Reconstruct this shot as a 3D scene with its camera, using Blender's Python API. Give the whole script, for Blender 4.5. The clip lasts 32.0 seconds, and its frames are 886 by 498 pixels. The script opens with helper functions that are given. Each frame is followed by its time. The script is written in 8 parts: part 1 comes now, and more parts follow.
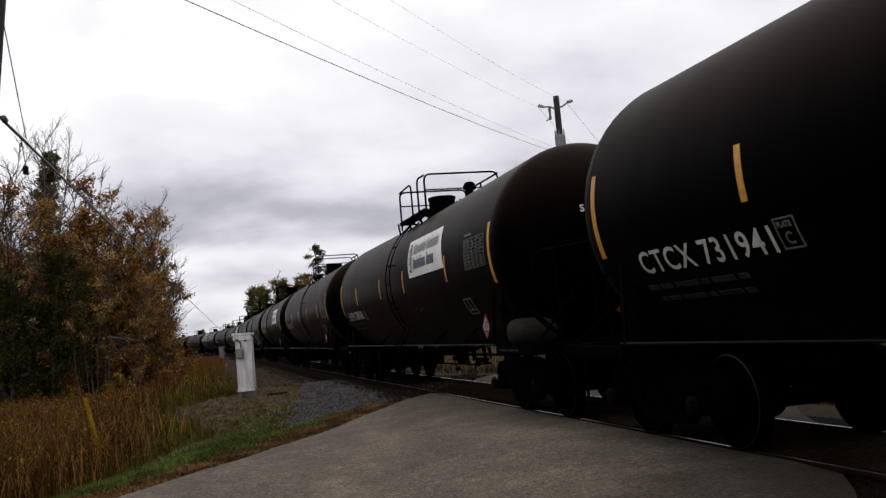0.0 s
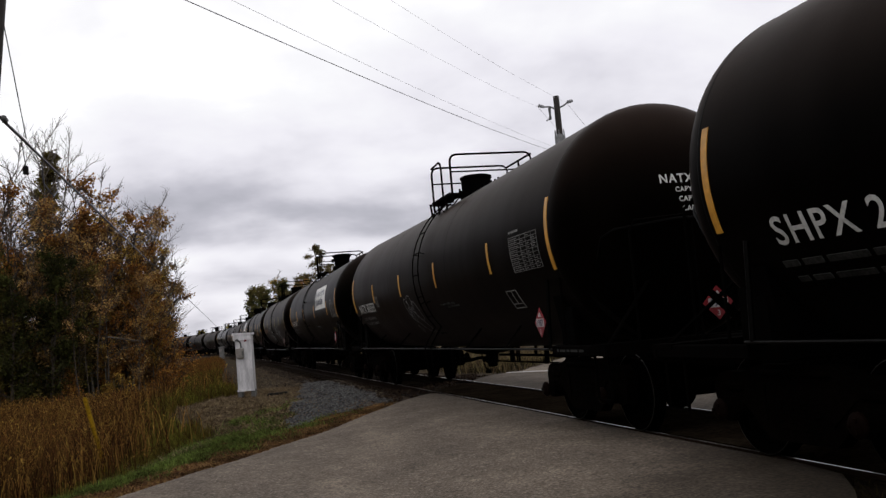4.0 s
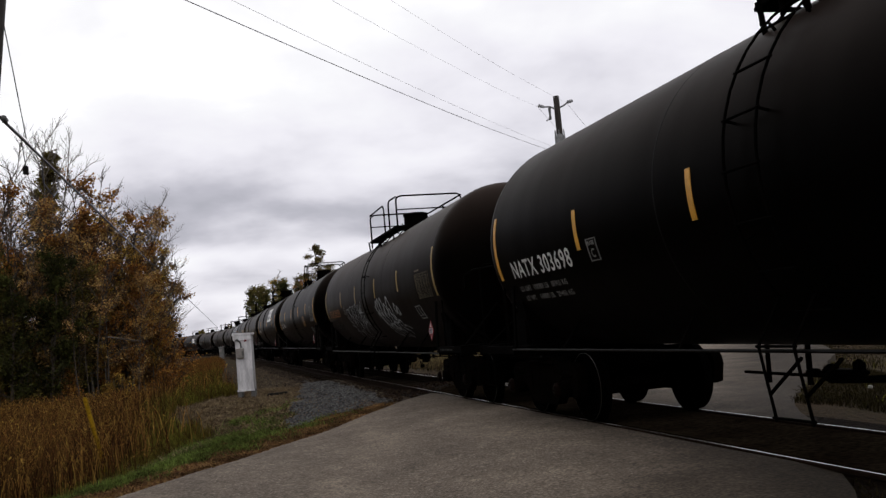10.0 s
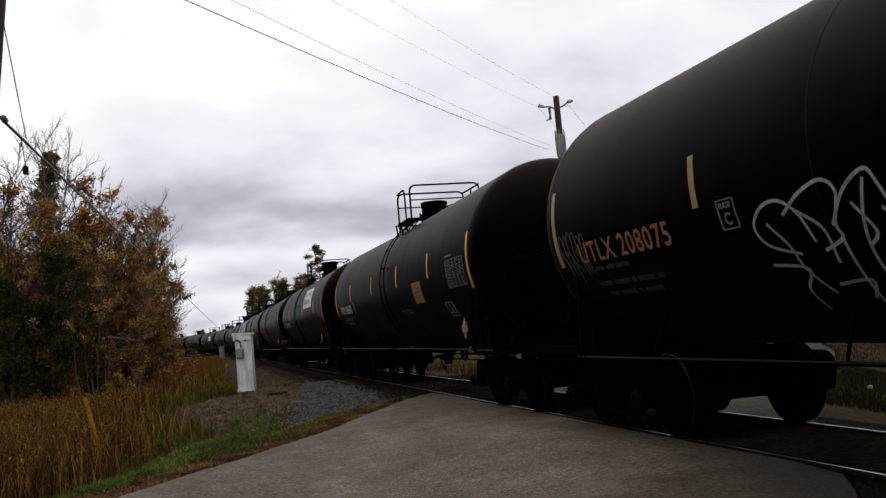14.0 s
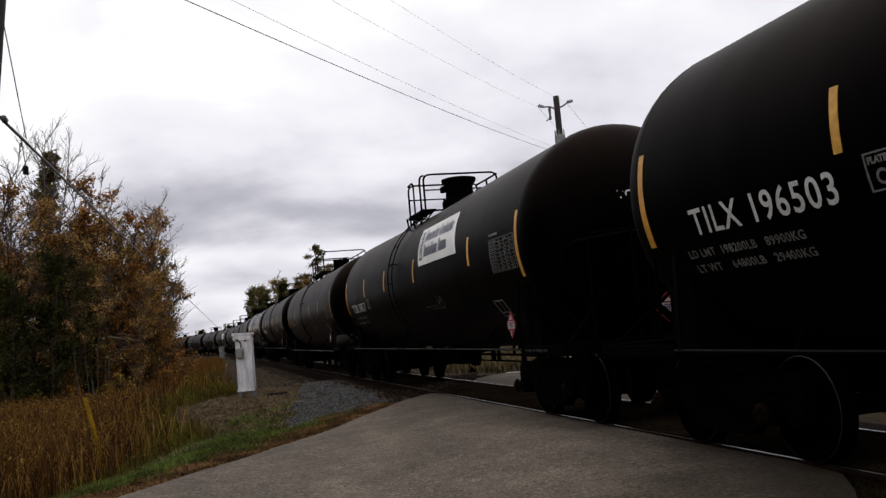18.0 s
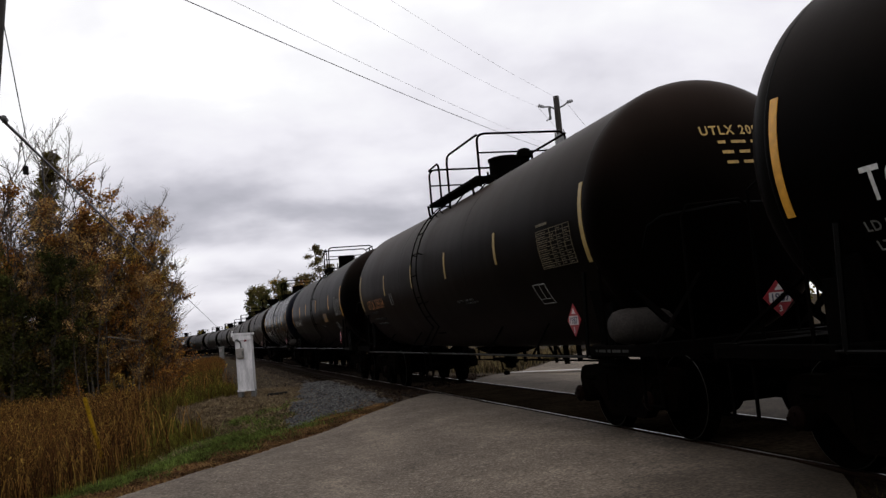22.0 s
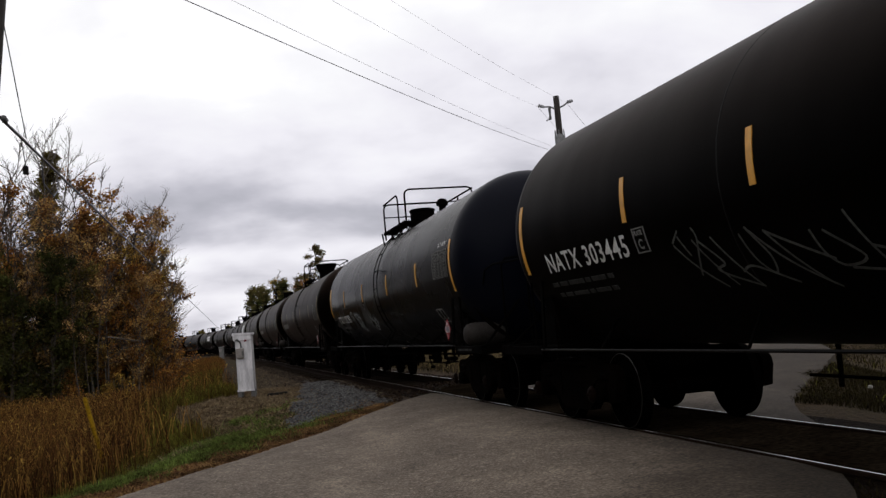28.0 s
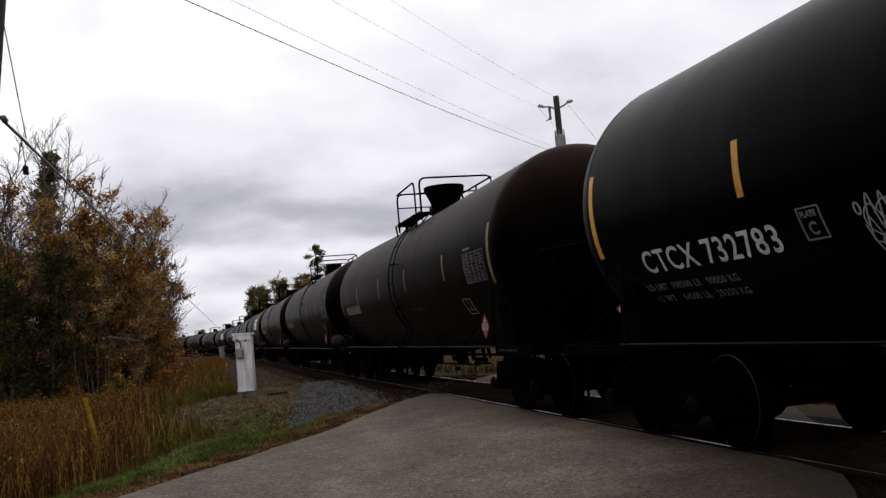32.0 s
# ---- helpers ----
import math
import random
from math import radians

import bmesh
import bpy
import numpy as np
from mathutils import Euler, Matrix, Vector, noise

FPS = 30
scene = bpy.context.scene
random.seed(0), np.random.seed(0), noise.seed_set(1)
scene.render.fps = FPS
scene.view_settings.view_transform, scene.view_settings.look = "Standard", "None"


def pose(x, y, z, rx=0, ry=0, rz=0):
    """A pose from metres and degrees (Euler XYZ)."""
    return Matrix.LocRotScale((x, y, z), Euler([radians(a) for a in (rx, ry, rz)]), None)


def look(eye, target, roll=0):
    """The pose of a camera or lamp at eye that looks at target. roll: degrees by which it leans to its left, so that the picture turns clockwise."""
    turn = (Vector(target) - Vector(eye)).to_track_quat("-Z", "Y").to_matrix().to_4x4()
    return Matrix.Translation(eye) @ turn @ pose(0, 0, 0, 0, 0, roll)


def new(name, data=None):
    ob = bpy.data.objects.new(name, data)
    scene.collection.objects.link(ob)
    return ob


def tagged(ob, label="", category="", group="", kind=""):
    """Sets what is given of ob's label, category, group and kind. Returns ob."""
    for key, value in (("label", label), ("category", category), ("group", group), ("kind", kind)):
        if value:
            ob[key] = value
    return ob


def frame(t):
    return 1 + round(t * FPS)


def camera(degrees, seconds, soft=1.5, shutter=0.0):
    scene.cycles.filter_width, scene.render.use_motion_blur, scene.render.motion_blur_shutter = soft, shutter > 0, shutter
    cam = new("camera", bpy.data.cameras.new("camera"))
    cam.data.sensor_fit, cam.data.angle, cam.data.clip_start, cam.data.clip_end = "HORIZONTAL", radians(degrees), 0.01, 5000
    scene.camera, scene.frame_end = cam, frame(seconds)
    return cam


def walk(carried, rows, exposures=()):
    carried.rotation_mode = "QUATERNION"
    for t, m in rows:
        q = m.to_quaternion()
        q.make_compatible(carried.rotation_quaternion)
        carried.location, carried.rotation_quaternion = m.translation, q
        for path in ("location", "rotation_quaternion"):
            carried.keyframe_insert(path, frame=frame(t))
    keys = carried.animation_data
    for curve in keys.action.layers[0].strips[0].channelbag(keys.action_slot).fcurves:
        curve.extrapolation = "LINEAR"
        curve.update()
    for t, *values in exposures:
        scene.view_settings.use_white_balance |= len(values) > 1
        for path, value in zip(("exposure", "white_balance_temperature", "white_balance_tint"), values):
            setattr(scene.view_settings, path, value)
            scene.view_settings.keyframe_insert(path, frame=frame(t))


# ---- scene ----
# ---- camera ----
cam = camera(52.1, 32.0, soft=1.4)
EYE_Z = 1.43


def camera_pose(yaw, pitch, roll):
    cy, sy, cp, sp = math.cos(yaw), math.sin(yaw), math.cos(pitch), math.sin(pitch)
    return look((0, 0, EYE_Z), (sy * cp * 10, cy * cp * 10, EYE_Z + sp * 10), roll)


STAND = camera_pose(0.2703, 0.0844, -5.09)
walk(cam, [(0, STAND), (32, STAND)])

# ---- world, sun ----
SUN_UP, SUN_TURN = radians(50), radians(200)
world = bpy.data.worlds.new("overcast_sky")
scene.world = world
world.use_nodes = True


def build_world():
    nt = world.node_tree
    nt.nodes.clear()
    N, L = nt.nodes.new, nt.links.new
    out, bg = N("ShaderNodeOutputWorld"), N("ShaderNodeBackground")
    sky = N("ShaderNodeTexSky")
    sky.sky_type, sky.sun_disc, sky.sun_elevation, sky.sun_rotation = "NISHITA", False, SUN_UP, SUN_TURN
    tc, sep = N("ShaderNodeTexCoord"), N("ShaderNodeSeparateXYZ")
    L(tc.outputs["Generated"], sep.inputs[0])
    lift = N("ShaderNodeMath"); lift.operation = "MAXIMUM"; lift.inputs[1].default_value = 0.0
    L(sep.outputs[2], lift.inputs[0])
    add = N("ShaderNodeMath"); add.operation = "ADD"; add.inputs[1].default_value = 0.30
    L(lift.outputs[0], add.inputs[0])
    div = N("ShaderNodeVectorMath"); div.operation = "DIVIDE"
    comb = N("ShaderNodeCombineXYZ")
    for i in range(3):
        L(add.outputs[0], comb.inputs[i])
    L(tc.outputs["Generated"], div.inputs[0]); L(comb.outputs[0], div.inputs[1])
    mp = N("ShaderNodeMapping")
    mp.inputs["Scale"].default_value = (0.9, 1.0, 0.0)
    mp.inputs["Rotation"].default_value = (0, 0, 0.2)
    mp.inputs["Location"].default_value = (0.35, 0.55, 0)
    L(div.outputs[0], mp.inputs[0])
    n1, n2 = N("ShaderNodeTexNoise"), N("ShaderNodeTexNoise")
    for n, s, d, r in ((n1, 0.8, 4.0, 0.48), (n2, 2.2, 5.0, 0.52)):
        n.inputs["Scale"].default_value, n.inputs["Detail"].default_value, n.inputs["Roughness"].default_value = s, d, r
        n.inputs["Distortion"].default_value = 0.15
        L(mp.outputs[0], n.inputs["Vector"])
    mixn = N("ShaderNodeMix"); mixn.inputs[0].default_value = 0.42
    L(n1.outputs[0], mixn.inputs[2]); L(n2.outputs[0], mixn.inputs[3])
    # layers: pale near the horizon, a grey bank above it, thin bright cloud overhead
    curve = N("ShaderNodeFloatCurve")
    pts = curve.mapping.curves[0].points
    for x, y in ((0.03, 0.72), (0.055, 0.60), (0.075, 0.51), (0.092, 0.64), (0.112, 0.48), (0.14, 0.53), (0.17, 0.62), (0.22, 0.73), (0.30, 0.79), (0.45, 0.82)):
        pts.new(x, y)
    pts[0].location, pts[-1].location = (0, 0.66), (1, 0.74)
    curve.mapping.update()
    L(lift.outputs[0], curve.inputs["Value"])
    swing = N("ShaderNodeMath"); swing.operation = "MULTIPLY_ADD"
    swing.inputs[1].default_value, swing.inputs[2].default_value = 2.3, -1.15
    L(mixn.outputs[0], swing.inputs[0])
    band = N("ShaderNodeMath"); band.operation = "ADD"
    L(curve.outputs[0], band.inputs[0]); L(swing.outputs[0], band.inputs[1])
    ramp = N("ShaderNodeValToRGB")
    els = ramp.color_ramp.elements
    els[0].position, els[0].color = 0.26, (0.36, 0.365, 0.41, 1)
    els[1].position, els[1].color = 0.92, (1.14, 1.13, 1.15, 1)
    e = els.new(0.42); e.color = (0.53, 0.522, 0.585, 1)
    e = els.new(0.56); e.color = (0.77, 0.755, 0.82, 1)
    e = els.new(0.68); e.color = (0.895, 0.88, 0.94, 1)
    e = els.new(0.80); e.color = (0.98, 0.975, 1.005, 1)
    L(band.outputs[0], ramp.inputs[0])
    mix = N("ShaderNodeMix"); mix.data_type = "RGBA"; mix.inputs[0].default_value = 0.97
    dim = N("ShaderNodeMix"); dim.data_type = "RGBA"; dim.blend_type = "MULTIPLY"; dim.inputs[0].default_value = 1.0
    dim.inputs[7].default_value = (0.1, 0.1, 0.1, 1)
    L(sky.outputs[0], dim.inputs[6]); L(dim.outputs[2], mix.inputs[6]); L(ramp.outputs[0], mix.inputs[7])
    L(mix.outputs[2], bg.inputs[0]); bg.inputs[1].default_value = 1.0
    L(bg.outputs[0], out.inputs[0])


build_world()
sun_data = bpy.data.lights.new("sun", "SUN")
sun_data.energy, sun_data.angle, sun_data.color = 0.5, radians(75), (1.0, 0.97, 0.93)
sun = new("sun", sun_data)
sun.matrix_world = look((0, 0, 80), Vector((0, 0, 80)) - Vector((math.sin(SUN_TURN) * math.cos(SUN_UP), math.cos(SUN_TURN) * math.cos(SUN_UP), math.sin(SUN_UP))))
scene.view_settings.exposure = 0.0

# ---- materials ----
MATS = {}


def material(name, col, rough=0.7, metal=0.0, vary=0.25, scale=3.0, fine=40.0, bump=0.1, second=None, island=0.0, obrandom=0.0, spec=0.5, stretch=(1, 1, 1), patch=(0.35, 0.65), bump_scale=None, translucent=False):
    """A surface with broad patches (towards second), fine grain and relief; island / obrandom vary piece by piece."""
    if name in MATS:
        return MATS[name]
    m = bpy.data.materials.new(name)
    m.use_nodes = True
    nt = m.node_tree
    N, L = nt.nodes.new, nt.links.new
    b = nt.nodes["Principled BSDF"]
    tc, mp = N("ShaderNodeTexCoord"), N("ShaderNodeMapping")
    mp.inputs["Scale"].default_value = stretch
    L(tc.outputs["Object"], mp.inputs[0])
    big, small = N("ShaderNodeTexNoise"), N("ShaderNodeTexNoise")
    big.inputs["Scale"].default_value, big.inputs["Detail"].default_value = scale, 5.0
    small.inputs["Scale"].default_value, small.inputs["Detail"].default_value = fine, 3.0
    L(mp.outputs[0], big.inputs["Vector"]); L(mp.outputs[0], small.inputs["Vector"])
    r1 = N("ShaderNodeMapRange")
    r1.inputs["From Min"].default_value, r1.inputs["From Max"].default_value = patch
    L(big.outputs[0], r1.inputs[0])
    two = second or tuple(c * (1 - vary) for c in col)
    mix = N("ShaderNodeMix"); mix.data_type = "RGBA"
    mix.inputs[6].default_value, mix.inputs[7].default_value = (*col, 1), (*two, 1)
    L(r1.outputs[0], mix.inputs[0])
    hsv = N("ShaderNodeHueSaturation")
    L(mix.outputs[2], hsv.inputs["Color"])
    val = N("ShaderNodeMapRange")
    val.inputs["From Min"].default_value, val.inputs["From Max"].default_value = 0.3, 0.7
    val.inputs["To Min"].default_value, val.inputs["To Max"].default_value = 1 - vary, 1 + vary
    L(small.outputs[0], val.inputs[0])
    last = val.outputs[0]
    if island or obrandom:
        src = N("ShaderNodeNewGeometry").outputs["Random Per Island"] if island else N("ShaderNodeObjectInfo").outputs["Random"]
        amount = island or obrandom
        rr = N("ShaderNodeMapRange")
        rr.inputs["To Min"].default_value, rr.inputs["To Max"].default_value = 1 - amount, 1 + amount
        L(src, rr.inputs[0])
        mul = N("ShaderNodeMath"); mul.operation = "MULTIPLY"
        L(last, mul.inputs[0]); L(rr.outputs[0], mul.inputs[1])
        last = mul.outputs[0]
        hr = N("ShaderNodeMapRange")
        hr.inputs["To Min"].default_value, hr.inputs["To Max"].default_value = 0.5 - 0.035 * amount, 0.5 + 0.035 * amount
        L(src, hr.inputs[0]); L(hr.outputs[0], hsv.inputs["Hue"])
    L(last, hsv.inputs["Value"])
    L(hsv.outputs[0], b.inputs["Base Color"])
    b.inputs["Roughness"].default_value, b.inputs["Metallic"].default_value = rough, metal
    b.inputs["Specular IOR Level"].default_value = spec
    if bump:
        bp = N("ShaderNodeBump")
        bp.inputs["Strength"].default_value, bp.inputs["Distance"].default_value = min(1.0, bump * 4), bump_scale or 0.01
        L(small.outputs[0], bp.inputs["Height"]); L(bp.outputs[0], b.inputs["Normal"])
    if translucent:
        tr, ms = N("ShaderNodeBsdfTranslucent"), N("ShaderNodeMixShader")
        ms.inputs[0].default_value = 0.3
        L(hsv.outputs[0], tr.inputs[0])
        L(b.outputs[0], ms.inputs[1]); L(tr.outputs[0], ms.inputs[2])
        L(ms.outputs[0], nt.nodes["Material Output"].inputs[0])
    MATS[name] = m
    return m


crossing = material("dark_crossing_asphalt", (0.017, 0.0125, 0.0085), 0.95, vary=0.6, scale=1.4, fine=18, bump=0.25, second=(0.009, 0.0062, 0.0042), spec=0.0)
soil = material("grassy_soil", (0.026, 0.020, 0.009), 0.95, vary=0.4, scale=0.5, fine=12, bump=0.3, second=(0.034, 0.021, 0.010), bump_scale=0.05, spec=0.05)
gravel_m = material("grey_ballast", (0.062, 0.060, 0.058), 0.9, vary=0.35, scale=3, fine=30, bump=0.15, island=0.95, spec=0.2)
ballast_brown = material("rust_stained_ballast", (0.022, 0.0125, 0.0075), 0.95, vary=0.35, scale=3, fine=30, bump=0.15, island=0.6, spec=0.1)
rubble_m = material("brown_grey_rubble", (0.060, 0.046, 0.034), 0.95, vary=0.4, scale=2, fine=30, bump=0.15, island=0.8, second=(0.036, 0.026, 0.018), spec=0.1)
gravel_bed = material("ballast_bed", (0.036, 0.025, 0.016), 0.95, vary=0.55, scale=1.1, fine=18, bump=0.4, second=(0.026, 0.017, 0.010), bump_scale=0.04, spec=0.05)
# bed along the track's middle, the shade under the train painted into its colour
shaded_bed = material("shade_blackened_bed", (0.010, 0.0066, 0.0042), 0.95, vary=0.5, scale=1.1, fine=18, bump=0.4, second=(0.006, 0.004, 0.0026), bump_scale=0.04, spec=0.02)
steel_top = material("polished_rail_head", (0.50, 0.49, 0.47), 0.28, 1.0, vary=0.1, fine=20, bump=0.02)
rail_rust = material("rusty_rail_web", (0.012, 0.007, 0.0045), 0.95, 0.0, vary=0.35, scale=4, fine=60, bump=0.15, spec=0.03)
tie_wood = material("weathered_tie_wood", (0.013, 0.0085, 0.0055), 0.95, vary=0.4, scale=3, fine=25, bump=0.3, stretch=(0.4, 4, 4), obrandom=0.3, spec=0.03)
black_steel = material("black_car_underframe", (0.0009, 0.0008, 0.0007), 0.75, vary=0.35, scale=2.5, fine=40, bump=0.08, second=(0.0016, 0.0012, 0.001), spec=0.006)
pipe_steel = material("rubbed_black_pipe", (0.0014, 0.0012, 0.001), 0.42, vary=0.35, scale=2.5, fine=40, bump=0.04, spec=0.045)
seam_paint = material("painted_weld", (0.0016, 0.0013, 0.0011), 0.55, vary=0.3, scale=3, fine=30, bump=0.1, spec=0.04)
iron_black = material("blackened_scrap_iron", (0.006, 0.005, 0.005), 0.8, vary=0.3, bump=0.1, spec=0.1)
cap_steel = material("greasy_bearing_cap", (0.0045, 0.0020, 0.0013), 0.6, vary=0.3, scale=8, fine=40, bump=0.05, spec=0.015)
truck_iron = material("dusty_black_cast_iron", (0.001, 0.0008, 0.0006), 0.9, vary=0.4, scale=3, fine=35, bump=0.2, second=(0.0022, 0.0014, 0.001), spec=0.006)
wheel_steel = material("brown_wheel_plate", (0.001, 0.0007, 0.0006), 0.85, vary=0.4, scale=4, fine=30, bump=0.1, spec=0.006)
tread_steel = material("worn_wheel_tread", (0.045, 0.044, 0.042), 0.5, 1.0, vary=0.15, fine=30, bump=0.03)
reservoir_m = material("grey_brake_reservoir", (0.024, 0.021, 0.019), 0.7, vary=0.3, bump=0.05, spec=0.05)
faint_paint = material("faded_stencil_paint", (0.026, 0.026, 0.024), 0.7, vary=0.5, scale=5, fine=30, bump=0, spec=0.1)
head_yellow = material("pale_yellow_stencil_paint", (0.36, 0.22, 0.05), 0.6, vary=0.3, scale=3, fine=25, bump=0)
small_paint = material("worn_small_stencil_paint", (0.15, 0.15, 0.142), 0.7, vary=0.5, scale=5, fine=30, bump=0)
white_paint = material("white_stencil_paint", (0.55, 0.55, 0.53), 0.6, vary=0.18, scale=2, fine=25, bump=0)
table_warm = material("faded_yellow_table_paint", (0.082, 0.064, 0.030), 0.7, vary=0.45, scale=3, fine=30, bump=0)
table_paint = material("data_table_paint", (0.145, 0.145, 0.138), 0.7, vary=0.4, scale=3, fine=30, bump=0)
dim_paint = material("dusty_stencil_paint", (0.13, 0.13, 0.122), 0.7, vary=0.35, scale=3, fine=30, bump=0)
orange_paint = material("orange_stencil_paint", (0.30, 0.115, 0.026), 0.65, vary=0.45, scale=3, fine=25, bump=0)
strip_yellow = material("yellow_reflective_strip", (0.56, 0.27, 0.022), 0.45, vary=0.18, scale=2, fine=15, bump=0, obrandom=0.12)
# strips of the farther cars, distance haze put into their duller colour
strip_far = material("haze_dimmed_strip", (0.15, 0.115, 0.05), 0.6, vary=0.3, scale=2, fine=15, bump=0, obrandom=0.2)
strip_pale = material("dusty_yellow_strip", (0.28, 0.19, 0.05), 0.5, vary=0.25, scale=2, fine=15, bump=0, obrandom=0.15)
banner_white = material("white_vinyl_banner", (0.72, 0.71, 0.68), 0.5, vary=0.06, scale=2, fine=12, bump=0, second=(0.62, 0.61, 0.57))
banner_grey = material("grey_blue_banner_ink", (0.085, 0.09, 0.135), 0.5, vary=0.15, bump=0)
banner_ink = material("navy_banner_ink", (0.022, 0.024, 0.058), 0.5, vary=0.15, bump=0)
placard_red = material("red_placard", (0.20, 0.014, 0.02), 0.5, vary=0.2, fine=20, bump=0, spec=0.2)
placard_white = material("white_placard_panel", (0.42, 0.39, 0.38), 0.5, vary=0.12, bump=0, spec=0.2)
board_yellow = material("dull_yellow_notice_panel", (0.075, 0.055, 0.016), 0.7, vary=0.4, fine=20, bump=0, spec=0.1)
spray_white = material("white_spray_paint", (0.30, 0.31, 0.31), 0.7, vary=0.3, scale=4, fine=25, bump=0)
spray_mist = material("overspray_haze", (0.022, 0.0225, 0.0225), 0.75, vary=0.5, scale=5, fine=40, bump=0, spec=0.05)
spray_faint = material("nearly_gone_spray_paint", (0.032, 0.032, 0.029), 0.75, vary=0.4, scale=4, fine=25, bump=0, spec=0.1)
spray_thin = material("thin_grey_spray_paint", (0.060, 0.061, 0.056), 0.75, vary=0.4, scale=4, fine=25, bump=0, spec=0.1)
spray_grey = material("faded_grey_spray_paint", (0.07, 0.07, 0.062), 0.75, vary=0.35, scale=4, fine=25, bump=0)
case_paint = material("weathered_grey_enamel", (0.60, 0.585, 0.60), 0.5, vary=0.12, scale=2.2, fine=16, bump=0.03, second=(0.30, 0.295, 0.305), stretch=(3, 3, 0.7), patch=(0.4, 0.75))
scrap_white = material("weathered_white_paper", (0.26, 0.25, 0.23), 0.8, vary=0.2, bump=0.05)
case_grey = material("dull_grey_case_paint", (0.11, 0.107, 0.104), 0.6, vary=0.15, scale=2, fine=16, bump=0.03)
meter_grey = material("tan_grey_box_paint", (0.21, 0.19, 0.175), 0.6, vary=0.15, scale=3, fine=20, bump=0.03)
case_dark = material("dark_grey_metal", (0.06, 0.06, 0.06), 0.6, vary=0.2, bump=0.05)
grass_straw = material("pale_straw", (0.15, 0.108, 0.064), 0.9, vary=0.35, island=0.6, bump=0, spec=0.05)
post_yellow = material("faded_yellow_plastic", (0.25, 0.145, 0.008), 0.8, vary=0.4, scale=6, fine=30, bump=0.05, spec=0.05)
pole_wood = material("creosoted_pole_wood", (0.028, 0.022, 0.019), 0.9, vary=0.4, scale=3, fine=30, bump=0.3, stretch=(4, 4, 0.3))
pole_wrap = material("galvanised_pole_wrap", (0.20, 0.20, 0.205), 0.6, 0.3, vary=0.4, scale=8, fine=30, bump=0.1)
wire_m = material("dark_wire", (0.05, 0.05, 0.055), 0.6, vary=0.1, bump=0)
wire_grey = material("weathered_cable", (0.17, 0.17, 0.18), 0.6, vary=0.1, bump=0)
wire_pale = material("grey_aluminium_wire", (0.36, 0.36, 0.37), 0.5, 0.3, vary=0.1, bump=0)
ceramic = material("grey_insulator", (0.2, 0.2, 0.21), 0.3, vary=0.1, bump=0)
leaf_tan = material("tan_fading_leaves", (0.414, 0.253, 0.098), 0.8, vary=0.3, scale=1.6, island=0.6, bump=0, second=(0.230, 0.121, 0.040), patch=(0.4, 0.6), translucent=True, spec=0.05)
bark = material("grey_brown_bark", (0.080, 0.062, 0.048), 0.95, vary=0.4, scale=4, fine=25, bump=0.3, stretch=(3, 3, 0.6), spec=0.1)
bark_dark = material("dark_wet_bark", (0.022, 0.017, 0.013), 0.95, vary=0.4, scale=4, fine=25, bump=0.3, stretch=(3, 3, 0.6), spec=0.05)
bark_pale = material("pale_birch_bark", (0.15, 0.13, 0.108), 0.9, vary=0.4, scale=6, fine=30, bump=0.2, stretch=(1, 1, 3), spec=0.1)
leaf_mid = material("yellow_green_leaves", (0.150, 0.118, 0.032), 0.8, vary=0.3, scale=0.8, island=0.5, bump=0, second=(0.037, 0.048, 0.015), patch=(0.4, 0.6), translucent=True, spec=0.05)
leaf_rust = material("rust_brown_leaves", (0.334, 0.146, 0.033), 0.8, vary=0.3, scale=1.6, island=0.55, bump=0, second=(0.155, 0.073, 0.022), patch=(0.4, 0.6), translucent=True, spec=0.05)
leaf_pine = material("brown_green_needles", (0.115, 0.088, 0.034), 0.85, vary=0.3, island=0.5, bump=0, translucent=True, spec=0.1)
leaf_gold = material("golden_leaves", (0.421, 0.250, 0.056), 0.8, vary=0.3, scale=1.6, island=0.6, bump=0, second=(0.156, 0.097, 0.025), patch=(0.4, 0.6), translucent=True, spec=0.05)
leaf_olive = material("olive_leaves", (0.147, 0.115, 0.028), 0.8, vary=0.3, scale=1.6, island=0.6, bump=0, second=(0.075, 0.059, 0.018), patch=(0.4, 0.6), translucent=True, spec=0.04)
leaf_green = material("dark_green_leaves", (0.053, 0.054, 0.014), 0.8, vary=0.3, scale=1.6, island=0.6, bump=0, second=(0.025, 0.025, 0.009), patch=(0.4, 0.6), translucent=True, spec=0.03)
grass_tan = material("dry_tan_grass", (0.250, 0.126, 0.036), 0.9, vary=0.35, scale=1.5, island=0.9, bump=0, second=(0.105, 0.046, 0.013), patch=(0.42, 0.60), translucent=True, spec=0.03)
grass_dun = material("dun_dry_grass", (0.125, 0.090, 0.048), 0.9, vary=0.35, scale=0.8, island=0.7, bump=0, second=(0.060, 0.044, 0.020), patch=(0.42, 0.60), translucent=True, spec=0.03)
grass_rust = material("rust_red_dying_grass", (0.135, 0.052, 0.016), 0.9, vary=0.35, scale=0.6, island=0.7, bump=0, second=(0.085, 0.052, 0.014), patch=(0.42, 0.60), translucent=True, spec=0.03)
grass_olive = material("olive_grass", (0.108, 0.102, 0.017), 0.9, vary=0.35, scale=0.9, island=0.7, bump=0, second=(0.075, 0.056, 0.012), patch=(0.42, 0.60), translucent=True, spec=0.03)
grass_pale = material("bleached_dead_stems", (0.23, 0.18, 0.10), 0.9, vary=0.35, island=0.6, bump=0, translucent=True, spec=0.05)
